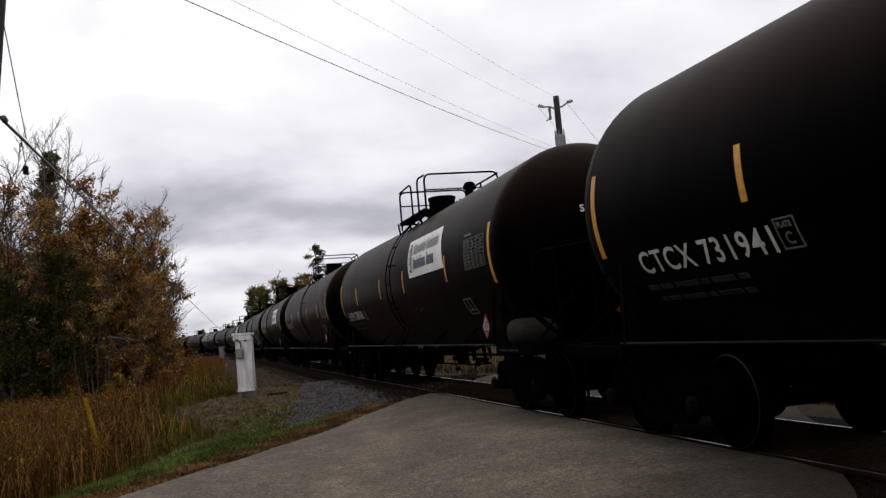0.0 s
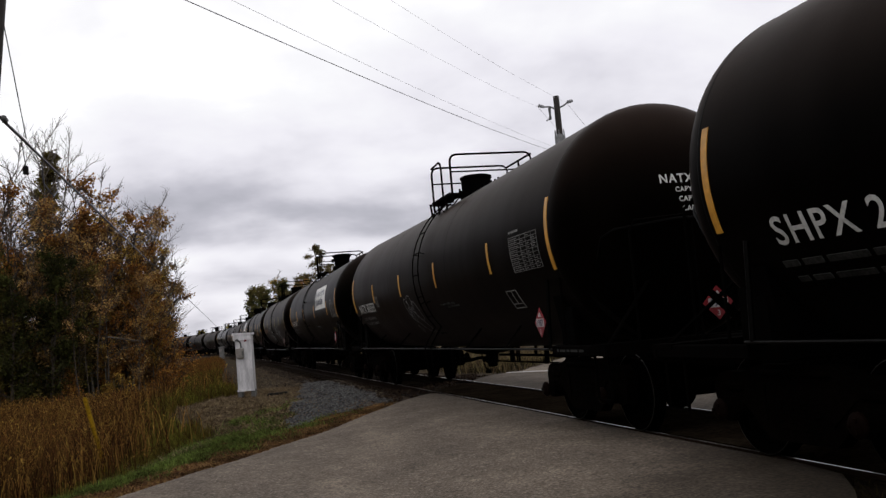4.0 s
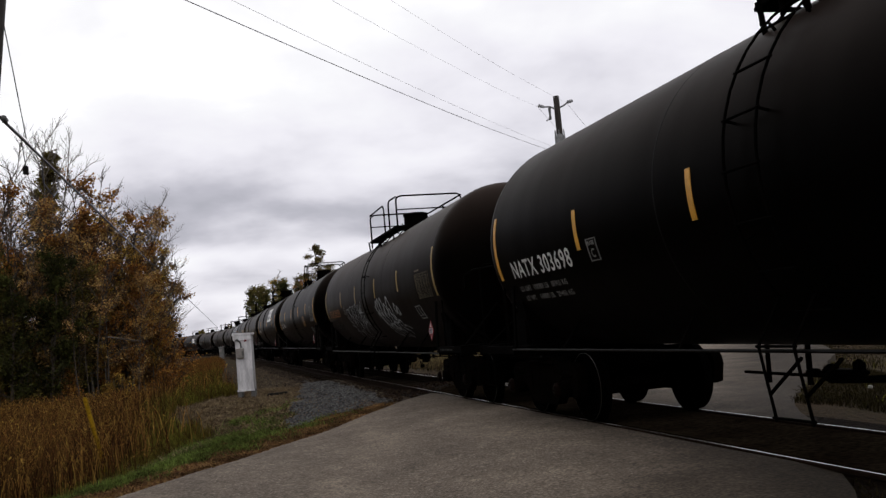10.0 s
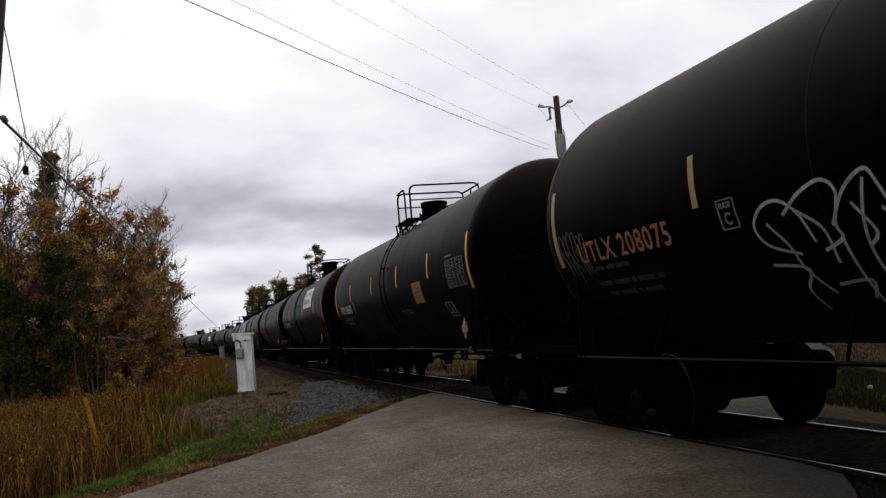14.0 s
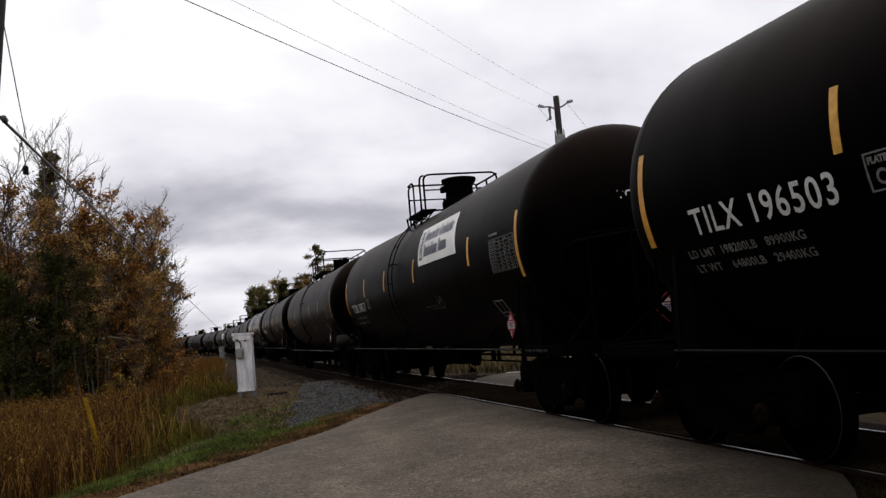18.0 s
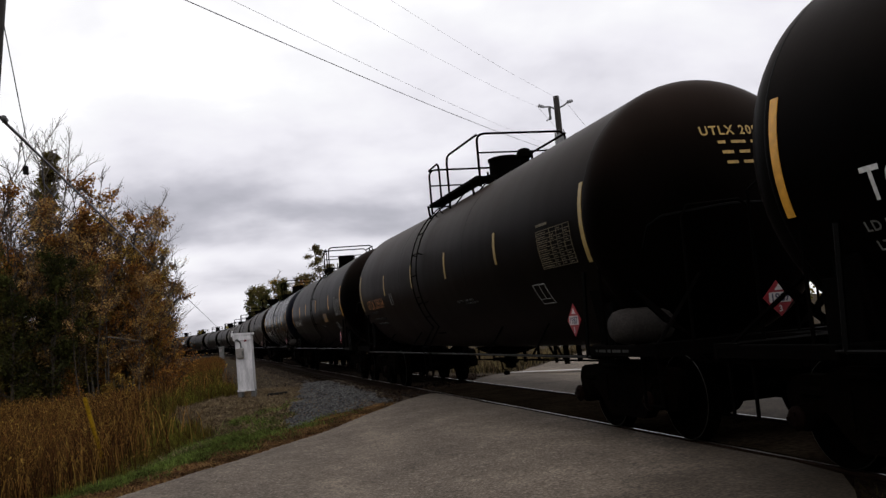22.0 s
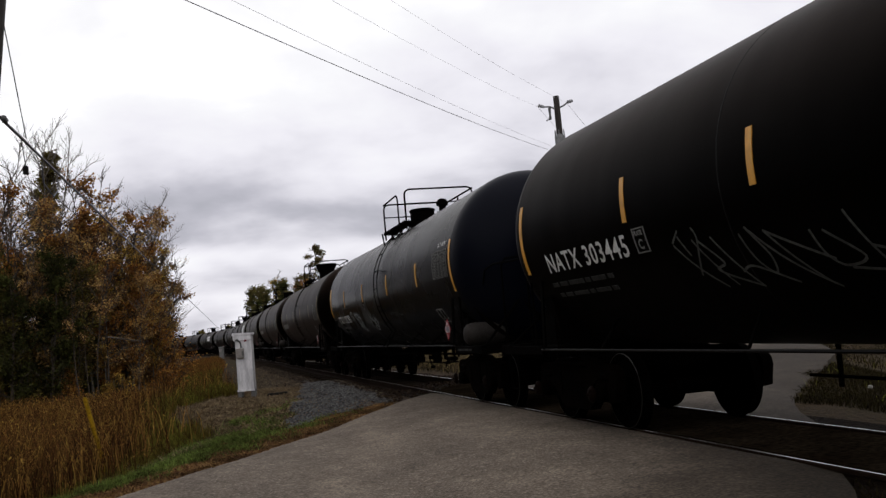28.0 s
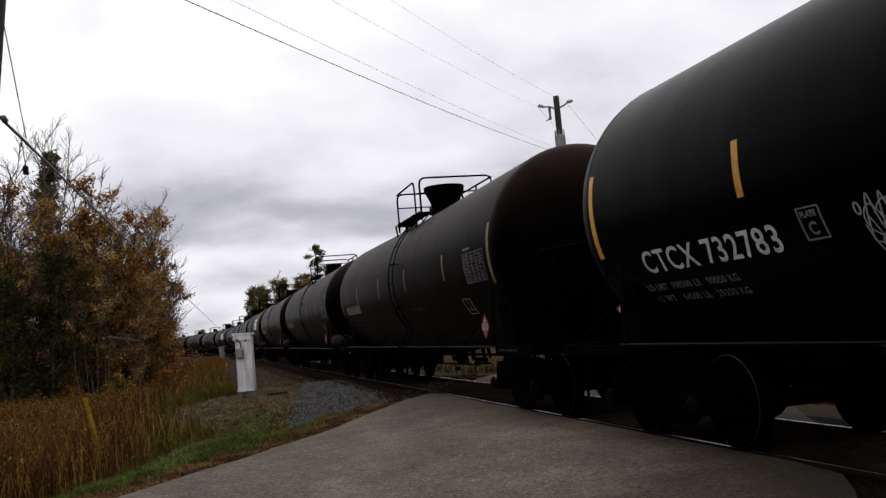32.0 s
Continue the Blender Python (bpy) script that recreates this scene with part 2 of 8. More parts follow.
road_white = material("worn_white_road_paint", (0.45, 0.44, 0.42), 0.7, vary=0.25, scale=3, fine=25, bump=0)
grass_dark = material("dull_dark_weeds", (0.0165, 0.0122, 0.0046), 0.9, vary=0.3, island=0.7, bump=0, translucent=True, spec=0.05)
reed_brown = material("dark_brown_reed_stems", (0.046, 0.021, 0.007), 0.9, vary=0.3, island=0.7, bump=0, spec=0.05)
grass_green = material("green_verge_grass", (0.108, 0.138, 0.030), 0.9, vary=0.4, scale=1.3, island=0.8, bump=0, second=(0.048, 0.058, 0.014), patch=(0.42, 0.60), translucent=True, spec=0.03)
litter_m = material("fallen_brown_leaves", (0.170, 0.092, 0.040), 0.9, vary=0.3, scale=1.5, island=0.65, bump=0, second=(0.062, 0.034, 0.015), patch=(0.4, 0.6), spec=0.03)
sign_yellow = material("yellow_notice_sign", (0.20, 0.105, 0.02), 0.6, vary=0.2, fine=20, bump=0)
road_yellow = material("yellow_road_paint", (0.45, 0.30, 0.04), 0.7, vary=0.25, scale=3, fine=25, bump=0)


def asphalt_surface(name, light, dark, stone, edge_tone):
    """Old asphalt: broad worn and oily areas, blotches, pale and dark aggregate, darker brown towards the crossing and
    the edge.
    """
    m = bpy.data.materials.new(name)
    m.use_nodes = True
    nt = m.node_tree
    N, L = nt.nodes.new, nt.links.new
    b = nt.nodes["Principled BSDF"]
    tc = N("ShaderNodeTexCoord")
    lanes = N("ShaderNodeMapping")
    lanes.inputs["Rotation"].default_value = (0, 0, math.atan2(0.56, 0.8285))
    lanes.inputs["Scale"].default_value = (0.75, 0.16, 1)
    L(tc.outputs["Object"], lanes.inputs[0])
    def grain(scale, detail, src, lo, hi, to_lo, to_hi):
        n, r = N("ShaderNodeTexNoise"), N("ShaderNodeMapRange")
        n.inputs["Scale"].default_value, n.inputs["Detail"].default_value = scale, detail
        L(src, n.inputs["Vector"])
        r.inputs["From Min"].default_value, r.inputs["From Max"].default_value = lo, hi
        r.inputs["To Min"].default_value, r.inputs["To Max"].default_value = to_lo, to_hi
        L(n.outputs[0], r.inputs[0])
        return n, r
    obj = tc.outputs["Object"]
    _, lane = grain(1.0, 3, lanes.outputs[0], 0.36, 0.64, 0.0, 1.0)
    _, blotch = grain(1.3, 5, obj, 0.33, 0.67, 0.80, 1.18)
    n3, speck = grain(36, 2, obj, 0.35, 0.65, 0.60, 1.40)
    _, clump = grain(9, 3, obj, 0.34, 0.66, 0.84, 1.16)
    mix = N("ShaderNodeMix"); mix.data_type = "RGBA"
    mix.inputs[6].default_value, mix.inputs[7].default_value = (*dark, 1), (*light, 1)
    L(lane.outputs[0], mix.inputs[0])
    vor, pick = N("ShaderNodeTexVoronoi"), N("ShaderNodeMapRange")
    vor.inputs["Scale"].default_value = 46
    L(obj, vor.inputs["Vector"])
    sep = N("ShaderNodeSeparateColor"); L(vor.outputs["Color"], sep.inputs[0])
    pick.inputs["From Min"].default_value, pick.inputs["From Max"].default_value, pick.inputs["To Max"].default_value = 0.82, 0.97, 0.6
    L(sep.outputs[0], pick.inputs[0])
    mix2 = N("ShaderNodeMix"); mix2.data_type = "RGBA"; mix2.inputs[7].default_value = (*stone, 1)
    L(pick.outputs[0], mix2.inputs[0]); L(mix.outputs[2], mix2.inputs[6])
    last = None
    for r in (blotch, speck, clump):
        if last is None:
            last = r.outputs[0]
        else:
            mul = N("ShaderNodeMath"); mul.operation = "MULTIPLY"
            L(last, mul.inputs[0]); L(r.outputs[0], mul.inputs[1]); last = mul.outputs[0]
    hsv = N("ShaderNodeHueSaturation")
    where, flow = N("ShaderNodeSeparateXYZ"), N("ShaderNodeTexNoise")
    L(obj, where.inputs[0])
    flow.inputs["Scale"].default_value, flow.inputs["Detail"].default_value = 1.1, 4
    L(obj, flow.inputs["Vector"])
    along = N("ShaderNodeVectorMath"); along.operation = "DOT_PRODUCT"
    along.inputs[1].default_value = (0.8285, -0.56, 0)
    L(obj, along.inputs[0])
    # factors that darken the paving towards its right edge and the track
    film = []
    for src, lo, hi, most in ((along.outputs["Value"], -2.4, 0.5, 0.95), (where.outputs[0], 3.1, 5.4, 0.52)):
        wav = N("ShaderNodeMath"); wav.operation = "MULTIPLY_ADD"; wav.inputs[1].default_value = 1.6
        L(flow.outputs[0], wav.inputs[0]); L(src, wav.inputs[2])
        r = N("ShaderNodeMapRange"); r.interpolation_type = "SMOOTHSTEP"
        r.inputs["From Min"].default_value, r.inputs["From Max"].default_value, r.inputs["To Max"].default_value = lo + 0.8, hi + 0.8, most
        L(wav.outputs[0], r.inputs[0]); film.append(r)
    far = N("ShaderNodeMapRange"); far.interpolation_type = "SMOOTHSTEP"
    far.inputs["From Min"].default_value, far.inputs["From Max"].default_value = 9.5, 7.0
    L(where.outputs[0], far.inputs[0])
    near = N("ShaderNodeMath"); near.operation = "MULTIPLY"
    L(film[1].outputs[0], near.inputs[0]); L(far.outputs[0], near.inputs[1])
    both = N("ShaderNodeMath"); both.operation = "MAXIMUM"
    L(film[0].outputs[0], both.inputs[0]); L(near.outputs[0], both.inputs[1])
    edge_mix = N("ShaderNodeMix"); edge_mix.data_type = "RGBA"; edge_mix.inputs[7].default_value = (*edge_tone, 1)
    L(both.outputs[0], edge_mix.inputs[0]); L(mix2.outputs[2], edge_mix.inputs[6])
    L(edge_mix.outputs[2], hsv.inputs["Color"]); L(last, hsv.inputs["Value"]); L(hsv.outputs[0], b.inputs["Base Color"])
    b.inputs["Roughness"].default_value, b.inputs["Specular IOR Level"].default_value = 0.9, 0.12
    bp = N("ShaderNodeBump"); bp.inputs["Strength"].default_value, bp.inputs["Distance"].default_value = 0.35, 0.01
    L(n3.outputs[0], bp.inputs["Height"]); L(bp.outputs[0], b.inputs["Normal"])
    return m


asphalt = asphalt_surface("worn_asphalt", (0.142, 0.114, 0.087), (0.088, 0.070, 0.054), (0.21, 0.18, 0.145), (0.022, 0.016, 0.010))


def tank_paint(name, col, dust, rough=0.45, amount=0.5, spec=0.06, film=(1.0, 0.86, 0.77), sky_tone=(0.015, 0.0122, 0.0101), bloom=0.006):
    """Black tank enamel: glossy and uneven, dust and skylight painted on top, streaked down the sides."""
    m = bpy.data.materials.new(name)
    m.use_nodes = True
    nt = m.node_tree
    N, L = nt.nodes.new, nt.links.new
    b = nt.nodes["Principled BSDF"]
    tc = N("ShaderNodeTexCoord")
    streak_map, n1, n2, n3 = N("ShaderNodeMapping"), N("ShaderNodeTexNoise"), N("ShaderNodeTexNoise"), N("ShaderNodeTexNoise")
    streak_map.inputs["Scale"].default_value = (0.45, 2.2, 0.30)
    L(tc.outputs["Object"], streak_map.inputs[0]); L(streak_map.outputs[0], n1.inputs["Vector"])
    L(tc.outputs["Object"], n2.inputs["Vector"]); L(tc.outputs["Object"], n3.inputs["Vector"])
    n1.inputs["Scale"].default_value, n1.inputs["Detail"].default_value = 1.2, 4
    n2.inputs["Scale"].default_value, n2.inputs["Detail"].default_value = 0.7, 6
    n3.inputs["Scale"].default_value, n3.inputs["Detail"].default_value = 35, 2
    add = N("ShaderNodeMath"); add.operation = "MULTIPLY"
    L(n1.outputs[0], add.inputs[0]); L(n2.outputs[0], add.inputs[1])
    r = N("ShaderNodeMapRange")
    r.inputs["From Min"].default_value, r.inputs["From Max"].default_value = 0.15, 0.38
    r.inputs["To Max"].default_value = amount
    L(add.outputs[0], r.inputs[0])
    mix = N("ShaderNodeMix"); mix.data_type = "RGBA"
    mix.inputs[6].default_value, mix.inputs[7].default_value = (*col, 1), (*dust, 1)
    L(r.outputs[0], mix.inputs[0])
    # dust and skylight on the upper half are painted in by the normal
    geo, axes, upward = N("ShaderNodeNewGeometry"), N("ShaderNodeSeparateXYZ"), N("ShaderNodeMapRange")
    L(geo.outputs["Normal"], axes.inputs[0]); L(axes.outputs[2], upward.inputs[0])
    upward.interpolation_type = "SMOOTHSTEP"
    upward.inputs["From Min"].default_value, upward.inputs["From Max"].default_value = 0.02, 1.1
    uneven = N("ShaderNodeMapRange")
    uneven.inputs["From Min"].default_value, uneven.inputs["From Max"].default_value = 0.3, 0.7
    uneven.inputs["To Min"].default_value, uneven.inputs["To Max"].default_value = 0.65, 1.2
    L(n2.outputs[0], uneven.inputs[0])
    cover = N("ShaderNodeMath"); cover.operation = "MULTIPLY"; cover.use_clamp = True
    L(upward.outputs[0], cover.inputs[0]); L(uneven.outputs[0], cover.inputs[1])
    dusty = N("ShaderNodeMix"); dusty.data_type = "RGBA"; dusty.inputs[7].default_value = (*sky_tone, 1)
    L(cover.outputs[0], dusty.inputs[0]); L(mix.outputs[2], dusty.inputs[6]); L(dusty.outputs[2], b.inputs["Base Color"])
    rg = N("ShaderNodeMapRange")
    rg.inputs["To Min"].default_value, rg.inputs["To Max"].default_value = rough - 0.08, rough + 0.14
    L(n2.outputs[0], rg.inputs[0]); L(rg.outputs[0], b.inputs["Roughness"])
    gloss = N("ShaderNodeMapRange")
    gloss.inputs["From Min"].default_value, gloss.inputs["From Max"].default_value = 0.12, 0.40
    gloss.inputs["To Min"].default_value, gloss.inputs["To Max"].default_value = spec * 0.80, spec * 1.22
    L(add.outputs[0], gloss.inputs[0]); L(gloss.outputs[0], b.inputs["Specular IOR Level"])
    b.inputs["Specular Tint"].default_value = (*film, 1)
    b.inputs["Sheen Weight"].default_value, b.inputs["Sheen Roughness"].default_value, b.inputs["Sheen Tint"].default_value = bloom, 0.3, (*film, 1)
    bp = N("ShaderNodeBump"); bp.inputs["Strength"].default_value, bp.inputs["Distance"].default_value = 0.12, 0.004
    L(n3.outputs[0], bp.inputs["Height"]); L(bp.outputs[0], b.inputs["Normal"])
    return m


PAINT = {
    "black": tank_paint("black_tank_enamel", (0.0005, 0.0004, 0.0003), (0.0010, 0.0007, 0.0005), 0.33, spec=0.0072, film=(1.0, 0.78, 0.70), sky_tone=(0.021, 0.0153, 0.0128), bloom=0.012),
    "brown": tank_paint("brownish_black_tank_enamel", (0.0006, 0.0004, 0.0003), (0.0014, 0.0009, 0.0006), 0.35, spec=0.0080, film=(1.0, 0.74, 0.64), sky_tone=(0.028, 0.0192, 0.0153), bloom=0.026),
    "grey": tank_paint("dusty_grey_tank_enamel", (0.0006, 0.0004, 0.0003), (0.0014, 0.0010, 0.0008), 0.37, 0.7, spec=0.0095, film=(1.0, 0.77, 0.67), sky_tone=(0.037, 0.0275, 0.0230), bloom=0.026),
    "blue": tank_paint("fresh_blue_black_tank_enamel", (0.0005, 0.0005, 0.0006), (0.0010, 0.0010, 0.0011), 0.24, spec=0.0165, film=(1.0, 0.94, 0.95), sky_tone=(0.021, 0.0190, 0.0190), bloom=0.012),
}
HEAD_BLUE = tank_paint("blue_black_head_enamel", (0.0016, 0.002, 0.0048), (0.0032, 0.0036, 0.0065), 0.36, spec=0.04, film=(0.95, 0.97, 1.0), sky_tone=(0.010, 0.0105, 0.015))

# ---- mesh helpers ----


def mesh_from(name, verts, faces, mat=None, smooth=False):
    me = bpy.data.meshes.new(name)
    me.from_pydata([tuple(map(float, v)) for v in verts], [], [tuple(map(int, f)) for f in faces])
    if smooth:
        me.polygons.foreach_set("use_smooth", [True] * len(me.polygons))
    if mat:
        for one in mat if isinstance(mat, (list, tuple)) else [mat]:
            me.materials.append(one)
    return me


class Shape:
    """Collects plain solids into one mesh."""

    def __init__(self):
        self.v, self.f, self.m = [], [], []

    def add(self, verts, faces, slot=0):
        n = len(self.v)
        self.v += [tuple(p) for p in verts]
        self.f += [tuple(i + n for i in f) for f in faces]
        self.m += [slot] * len(faces)
        return self

    def box(self, c, size, turn=None, slot=0, chamfer=0.0):
        x, y, z = (s / 2 for s in size)
        if chamfer:
            k = min(chamfer, x * 0.9, y * 0.9, z * 0.9)
            pts, fc = [], []
            for zz, ins in ((-z, k), (-z + k, 0), (z - k, 0), (z, k)):
                a, b = x - ins, y - ins
                e = k * 0.7
                pts += [(-a + e, -b, zz), (a - e, -b, zz), (a, -b + e, zz), (a, b - e, zz), (a - e, b, zz), (-a + e, b, zz), (-a, b - e, zz), (-a, -b + e, zz)]
            for r in range(3):
                for i in range(8):
                    j = (i + 1) % 8
                    fc.append((r * 8 + i, r * 8 + j, r * 8 + 8 + j, r * 8 + 8 + i))
            fc += [tuple(range(7, -1, -1)), tuple(range(24, 32))]
        else:
            pts = [(sx * x, sy * y, sz * z) for sz in (-1, 1) for sy in (-1, 1) for sx in (-1, 1)]
            fc = [(0, 2, 3, 1), (4, 5, 7, 6), (0, 1, 5, 4), (2, 6, 7, 3), (0, 4, 6, 2), (1, 3, 7, 5)]
        m = Matrix.Translation(c) @ (turn.to_4x4() if turn else Matrix())
        return self.add([m @ Vector(p) for p in pts], fc, slot)

    def tube(self, path, r, n=6, slot=0, closed=False, r2=None):
        """A round bar along a bent path."""
        P = [Vector(p) for p in path]
        rings, last = [], None
        k = len(P)
        for i, p in enumerate(P):
            if closed:
                d = P[(i + 1) % k] - P[i - 1]
            else:
                d = P[min(i + 1, k - 1)] - P[max(i - 1, 0)]
            d.normalize()
            if last is None:
                u = d.orthogonal().normalized()
            else:
                u = (last - d * last.dot(d))
                u = u.normalized() if u.length > 1e-6 else d.orthogonal().normalized()
            last = u
            w = d.cross(u)
            rad = r if r2 is None else r + (r2 - r) * i / max(1, k - 1)
            rings.append([p + (u * math.cos(a) + w * math.sin(a)) * rad for a in (2 * math.pi * j / n for j in range(n))])
        verts = [q for ring in rings for q in ring]
        faces = []
        for i in range(k if closed else k - 1):
            a, b = i * n, ((i + 1) % k) * n
            faces += [(a + j, a + (j + 1) % n, b + (j + 1) % n, b + j) for j in range(n)]
        if not closed:
            faces += [tuple(range(n - 1, -1, -1)), tuple(range((k - 1) * n, k * n))]
        return self.add(verts, faces, slot)

    def lathe(self, profile, axis="z", n=24, at=(0, 0, 0), slot=0, caps=True):
        """profile: (radius, height) pairs along the axis."""
        def put(r, h, a):
            c, s = r * math.cos(a), r * math.sin(a)
            return {"z": (c, s, h), "y": (c, h, s), "x": (h, c, s)}[axis]
        verts = [Vector(put(r, h, 2 * math.pi * j / n)) + Vector(at) for r, h in profile for j in range(n)]
        faces = []
        for i in range(len(profile) - 1):
            for j in range(n):
                q = (i * n + j, i * n + (j + 1) % n, (i + 1) * n + (j + 1) % n, (i + 1) * n + j)
                faces.append(q if axis != "y" else q[::-1])
        if caps:
            first, end = tuple(range(n)), tuple(range((len(profile) - 1) * n, len(profile) * n))
            faces += [first[::-1], end] if axis != "y" else [first, end[::-1]]
        return self.add(verts, faces, slot)

    def prism(self, outline, lo, hi, axis="x", slot=0):
        """A flat outline (two coordinates) thickened along an axis."""
        n = len(outline)
        def put(p, h):
            return {"x": (h, p[0], p[1]), "y": (p[0], h, p[1]), "z": (p[0], p[1], h)}[axis]
        verts = [put(p, lo) for p in outline] + [put(p, hi) for p in outline]
        faces = [tuple(range(n)), tuple(range(2 * n - 1, n - 1, -1))]
        faces += [(i, i + n, (i + 1) % n + n, (i + 1) % n) for i in range(n)]
        return self.add(verts, faces, slot)

    def mesh(self, name, *mats, smooth=False):
        me = mesh_from(name, self.v, self.f, mats, smooth)
        if len(mats) > 1:
            me.polygons.foreach_set("material_index", self.m)
        bm = bmesh.new(); bm.from_mesh(me)
        bmesh.ops.recalc_face_normals(bm, faces=bm.faces)
        bm.to_mesh(me); bm.free()
        return me


def part(name, me, parent, label="", at=None):
    ob = new(name, me)
    ob.parent = parent
    if at is not None:
        ob.matrix_basis = at
    if label:
        ob["label"] = label
    if name in ("small_writing", "data_table", "head_lettering", "banner_print", "spray_paint", "cover_bolts", "weld_seams"):
        ob["kind"] = "stuff"
    return ob


def thing(name, label, category, at=None, group="", kind="", me=None):
    ob = new(name, me)
    if at is not None:
        ob.matrix_basis = at
    return tagged(ob, label, category, group, kind)


def smooth_some(me, angle=40):
    me.polygons.foreach_set("use_smooth", [True] * len(me.polygons))
    bm = bmesh.new(); bm.from_mesh(me)
    for e in bm.edges:
        if len(e.link_faces) == 2 and e.calc_face_angle(0) > radians(angle):
            e.smooth = False
    bm.to_mesh(me); bm.free()
    return me


# ---- plan: track, road, ground ----
TRACK_X, BEND_Y, BEND_R, GAUGE = 5.745, 120.0, 380.0, 1.505


def track_at(s):
    """Place and heading of the track's centre line, s metres along it."""
    if s <= BEND_Y:
        return Vector((TRACK_X, s, 0)), 0.0
    a = (s - BEND_Y) / BEND_R
    return Vector((TRACK_X - BEND_R * (1 - math.cos(a)), BEND_Y + BEND_R * math.sin(a), 0)), a


def track_offset(x, y):
    """Signed distance from the centre line."""
    if y <= BEND_Y:
        return x - TRACK_X
    return math.hypot(x - (TRACK_X - BEND_R), y - BEND_Y) - BEND_R if y - BEND_Y < BEND_R else 200.0


ROAD_DIR, ROAD_L, ROAD_R = Vector((0.56, 0.8285)), -7.12, 0.5


def road_q(x, y):
    return 0.8285 * x - 0.56 * y


def smoothstep(a, b, v):
    k = max(0.0, min(1.0, (v - a) / (b - a)))
    return k * k * (3 - 2 * k)


def road_z(x, y):
    d = abs(track_offset(x, y))
    return -0.015 - 0.135 * smoothstep(1.7, 4.2, d) - 0.10 * smoothstep(8, 30, d)


def ground_z(x, y):
    d = track_offset(x, y)
    a = abs(d)
    wob = 0.05 * noise.noise((x * 0.35, y * 0.35, 0)) + 0.12 * noise.noise((x * 0.07, y * 0.07, 3))
    z = -0.24 - 0.12 * smoothstep(2.0, 5.0, a) - 0.45 * smoothstep(4.6, 8.5, a) + wob * smoothstep(2.2, 5, a)
    if d < 0:  # gravel spill and level pad by the equipment case
        pad = smoothstep(5.0, 2.0, math.hypot((x - 1.4) * 1.0, (y - 26.5) * 0.6))
        z = z * (1 - pad) + (-0.13) * pad
        heap = smoothstep(1.5, 0.2, abs(x - 3.7 + 0.05 * (24 - y))) * smoothstep(17.3, 20.5, y) * smoothstep(36, 28, y)
        z = max(z, -0.30 + 0.30 * heap) if heap > 0 else z
    q = road_q(x, y)
    if ROAD_L - 4 < q < ROAD_R + 4:
        off = max(ROAD_L - q, q - ROAD_R, 0.0)
        rz = road_z(x, y)
        k = smoothstep(3.2, 0.15, off)
        z = z * (1 - k) + (rz - 0.05) * k
        inside = min(q - ROAD_L, ROAD_R - q)
        if inside > -0.3:
            z = rz - 0.055 - 0.08 * smoothstep(0.1, 0.7, inside)
    return z


def grid_values(*runs):
    vals = []
    for lo, hi, step in runs:
        vals += list(np.arange(lo, hi, step))
    return sorted(set(round(float(v), 3) for v in vals))


def build_ground():
    xs = grid_values((-1600, -200, 200), (-200, -40, 16), (-40, -14, 2), (-14, 20, 0.4), (20, 60, 2), (60, 220, 16), (220, 1801, 200))
    ys = grid_values((-1000, -100, 150), (-100, -12, 11), (-12, 4, 1), (4, 45, 0.4), (45, 140, 2.5), (140, 320, 8), (320, 600, 40), (600, 2601, 250))
    verts = [(x, y, ground_z(x, y)) for y in ys for x in xs]
    n = len(xs)
    faces = [(j * n + i, j * n + i + 1, (j + 1) * n + i + 1, (j + 1) * n + i) for j in range(len(ys) - 1) for i in range(n - 1)]
    me = mesh_from("ground", verts, faces, [soil, gravel_bed, shaded_bed], smooth=True)
    idx = []
    for p in me.polygons:
        c = p.center
        d = track_offset(c.x, c.y)
        lim = 3.1 + 0.5 * noise.noise((c.x * 0.8, c.y * 0.5, 7))
        pad = math.hypot((c.x - 1.45), (c.y - 23.2) * 0.5) < 1.9 + 0.5 * noise.noise((c.x, c.y, 1))
        if d > 0:
            lim -= 2.0 if road_q(c.x, c.y) > 0 else 1.0
        elif c.y > 34:
            lim -= 1.0
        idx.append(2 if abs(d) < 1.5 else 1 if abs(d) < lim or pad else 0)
    me.polygons.foreach_set("material_index", idx)
    return thing("ground", "brown-green grassy soil with a ballasted track bed", "ground", kind="structure", me=me)


ground = build_ground()


def flare(x):
    """The paving widens beyond the track."""
    return max(-0.12, min(1.35, (x - 9.2) * 0.19)) * smoothstep(6.4, 8.0, x)


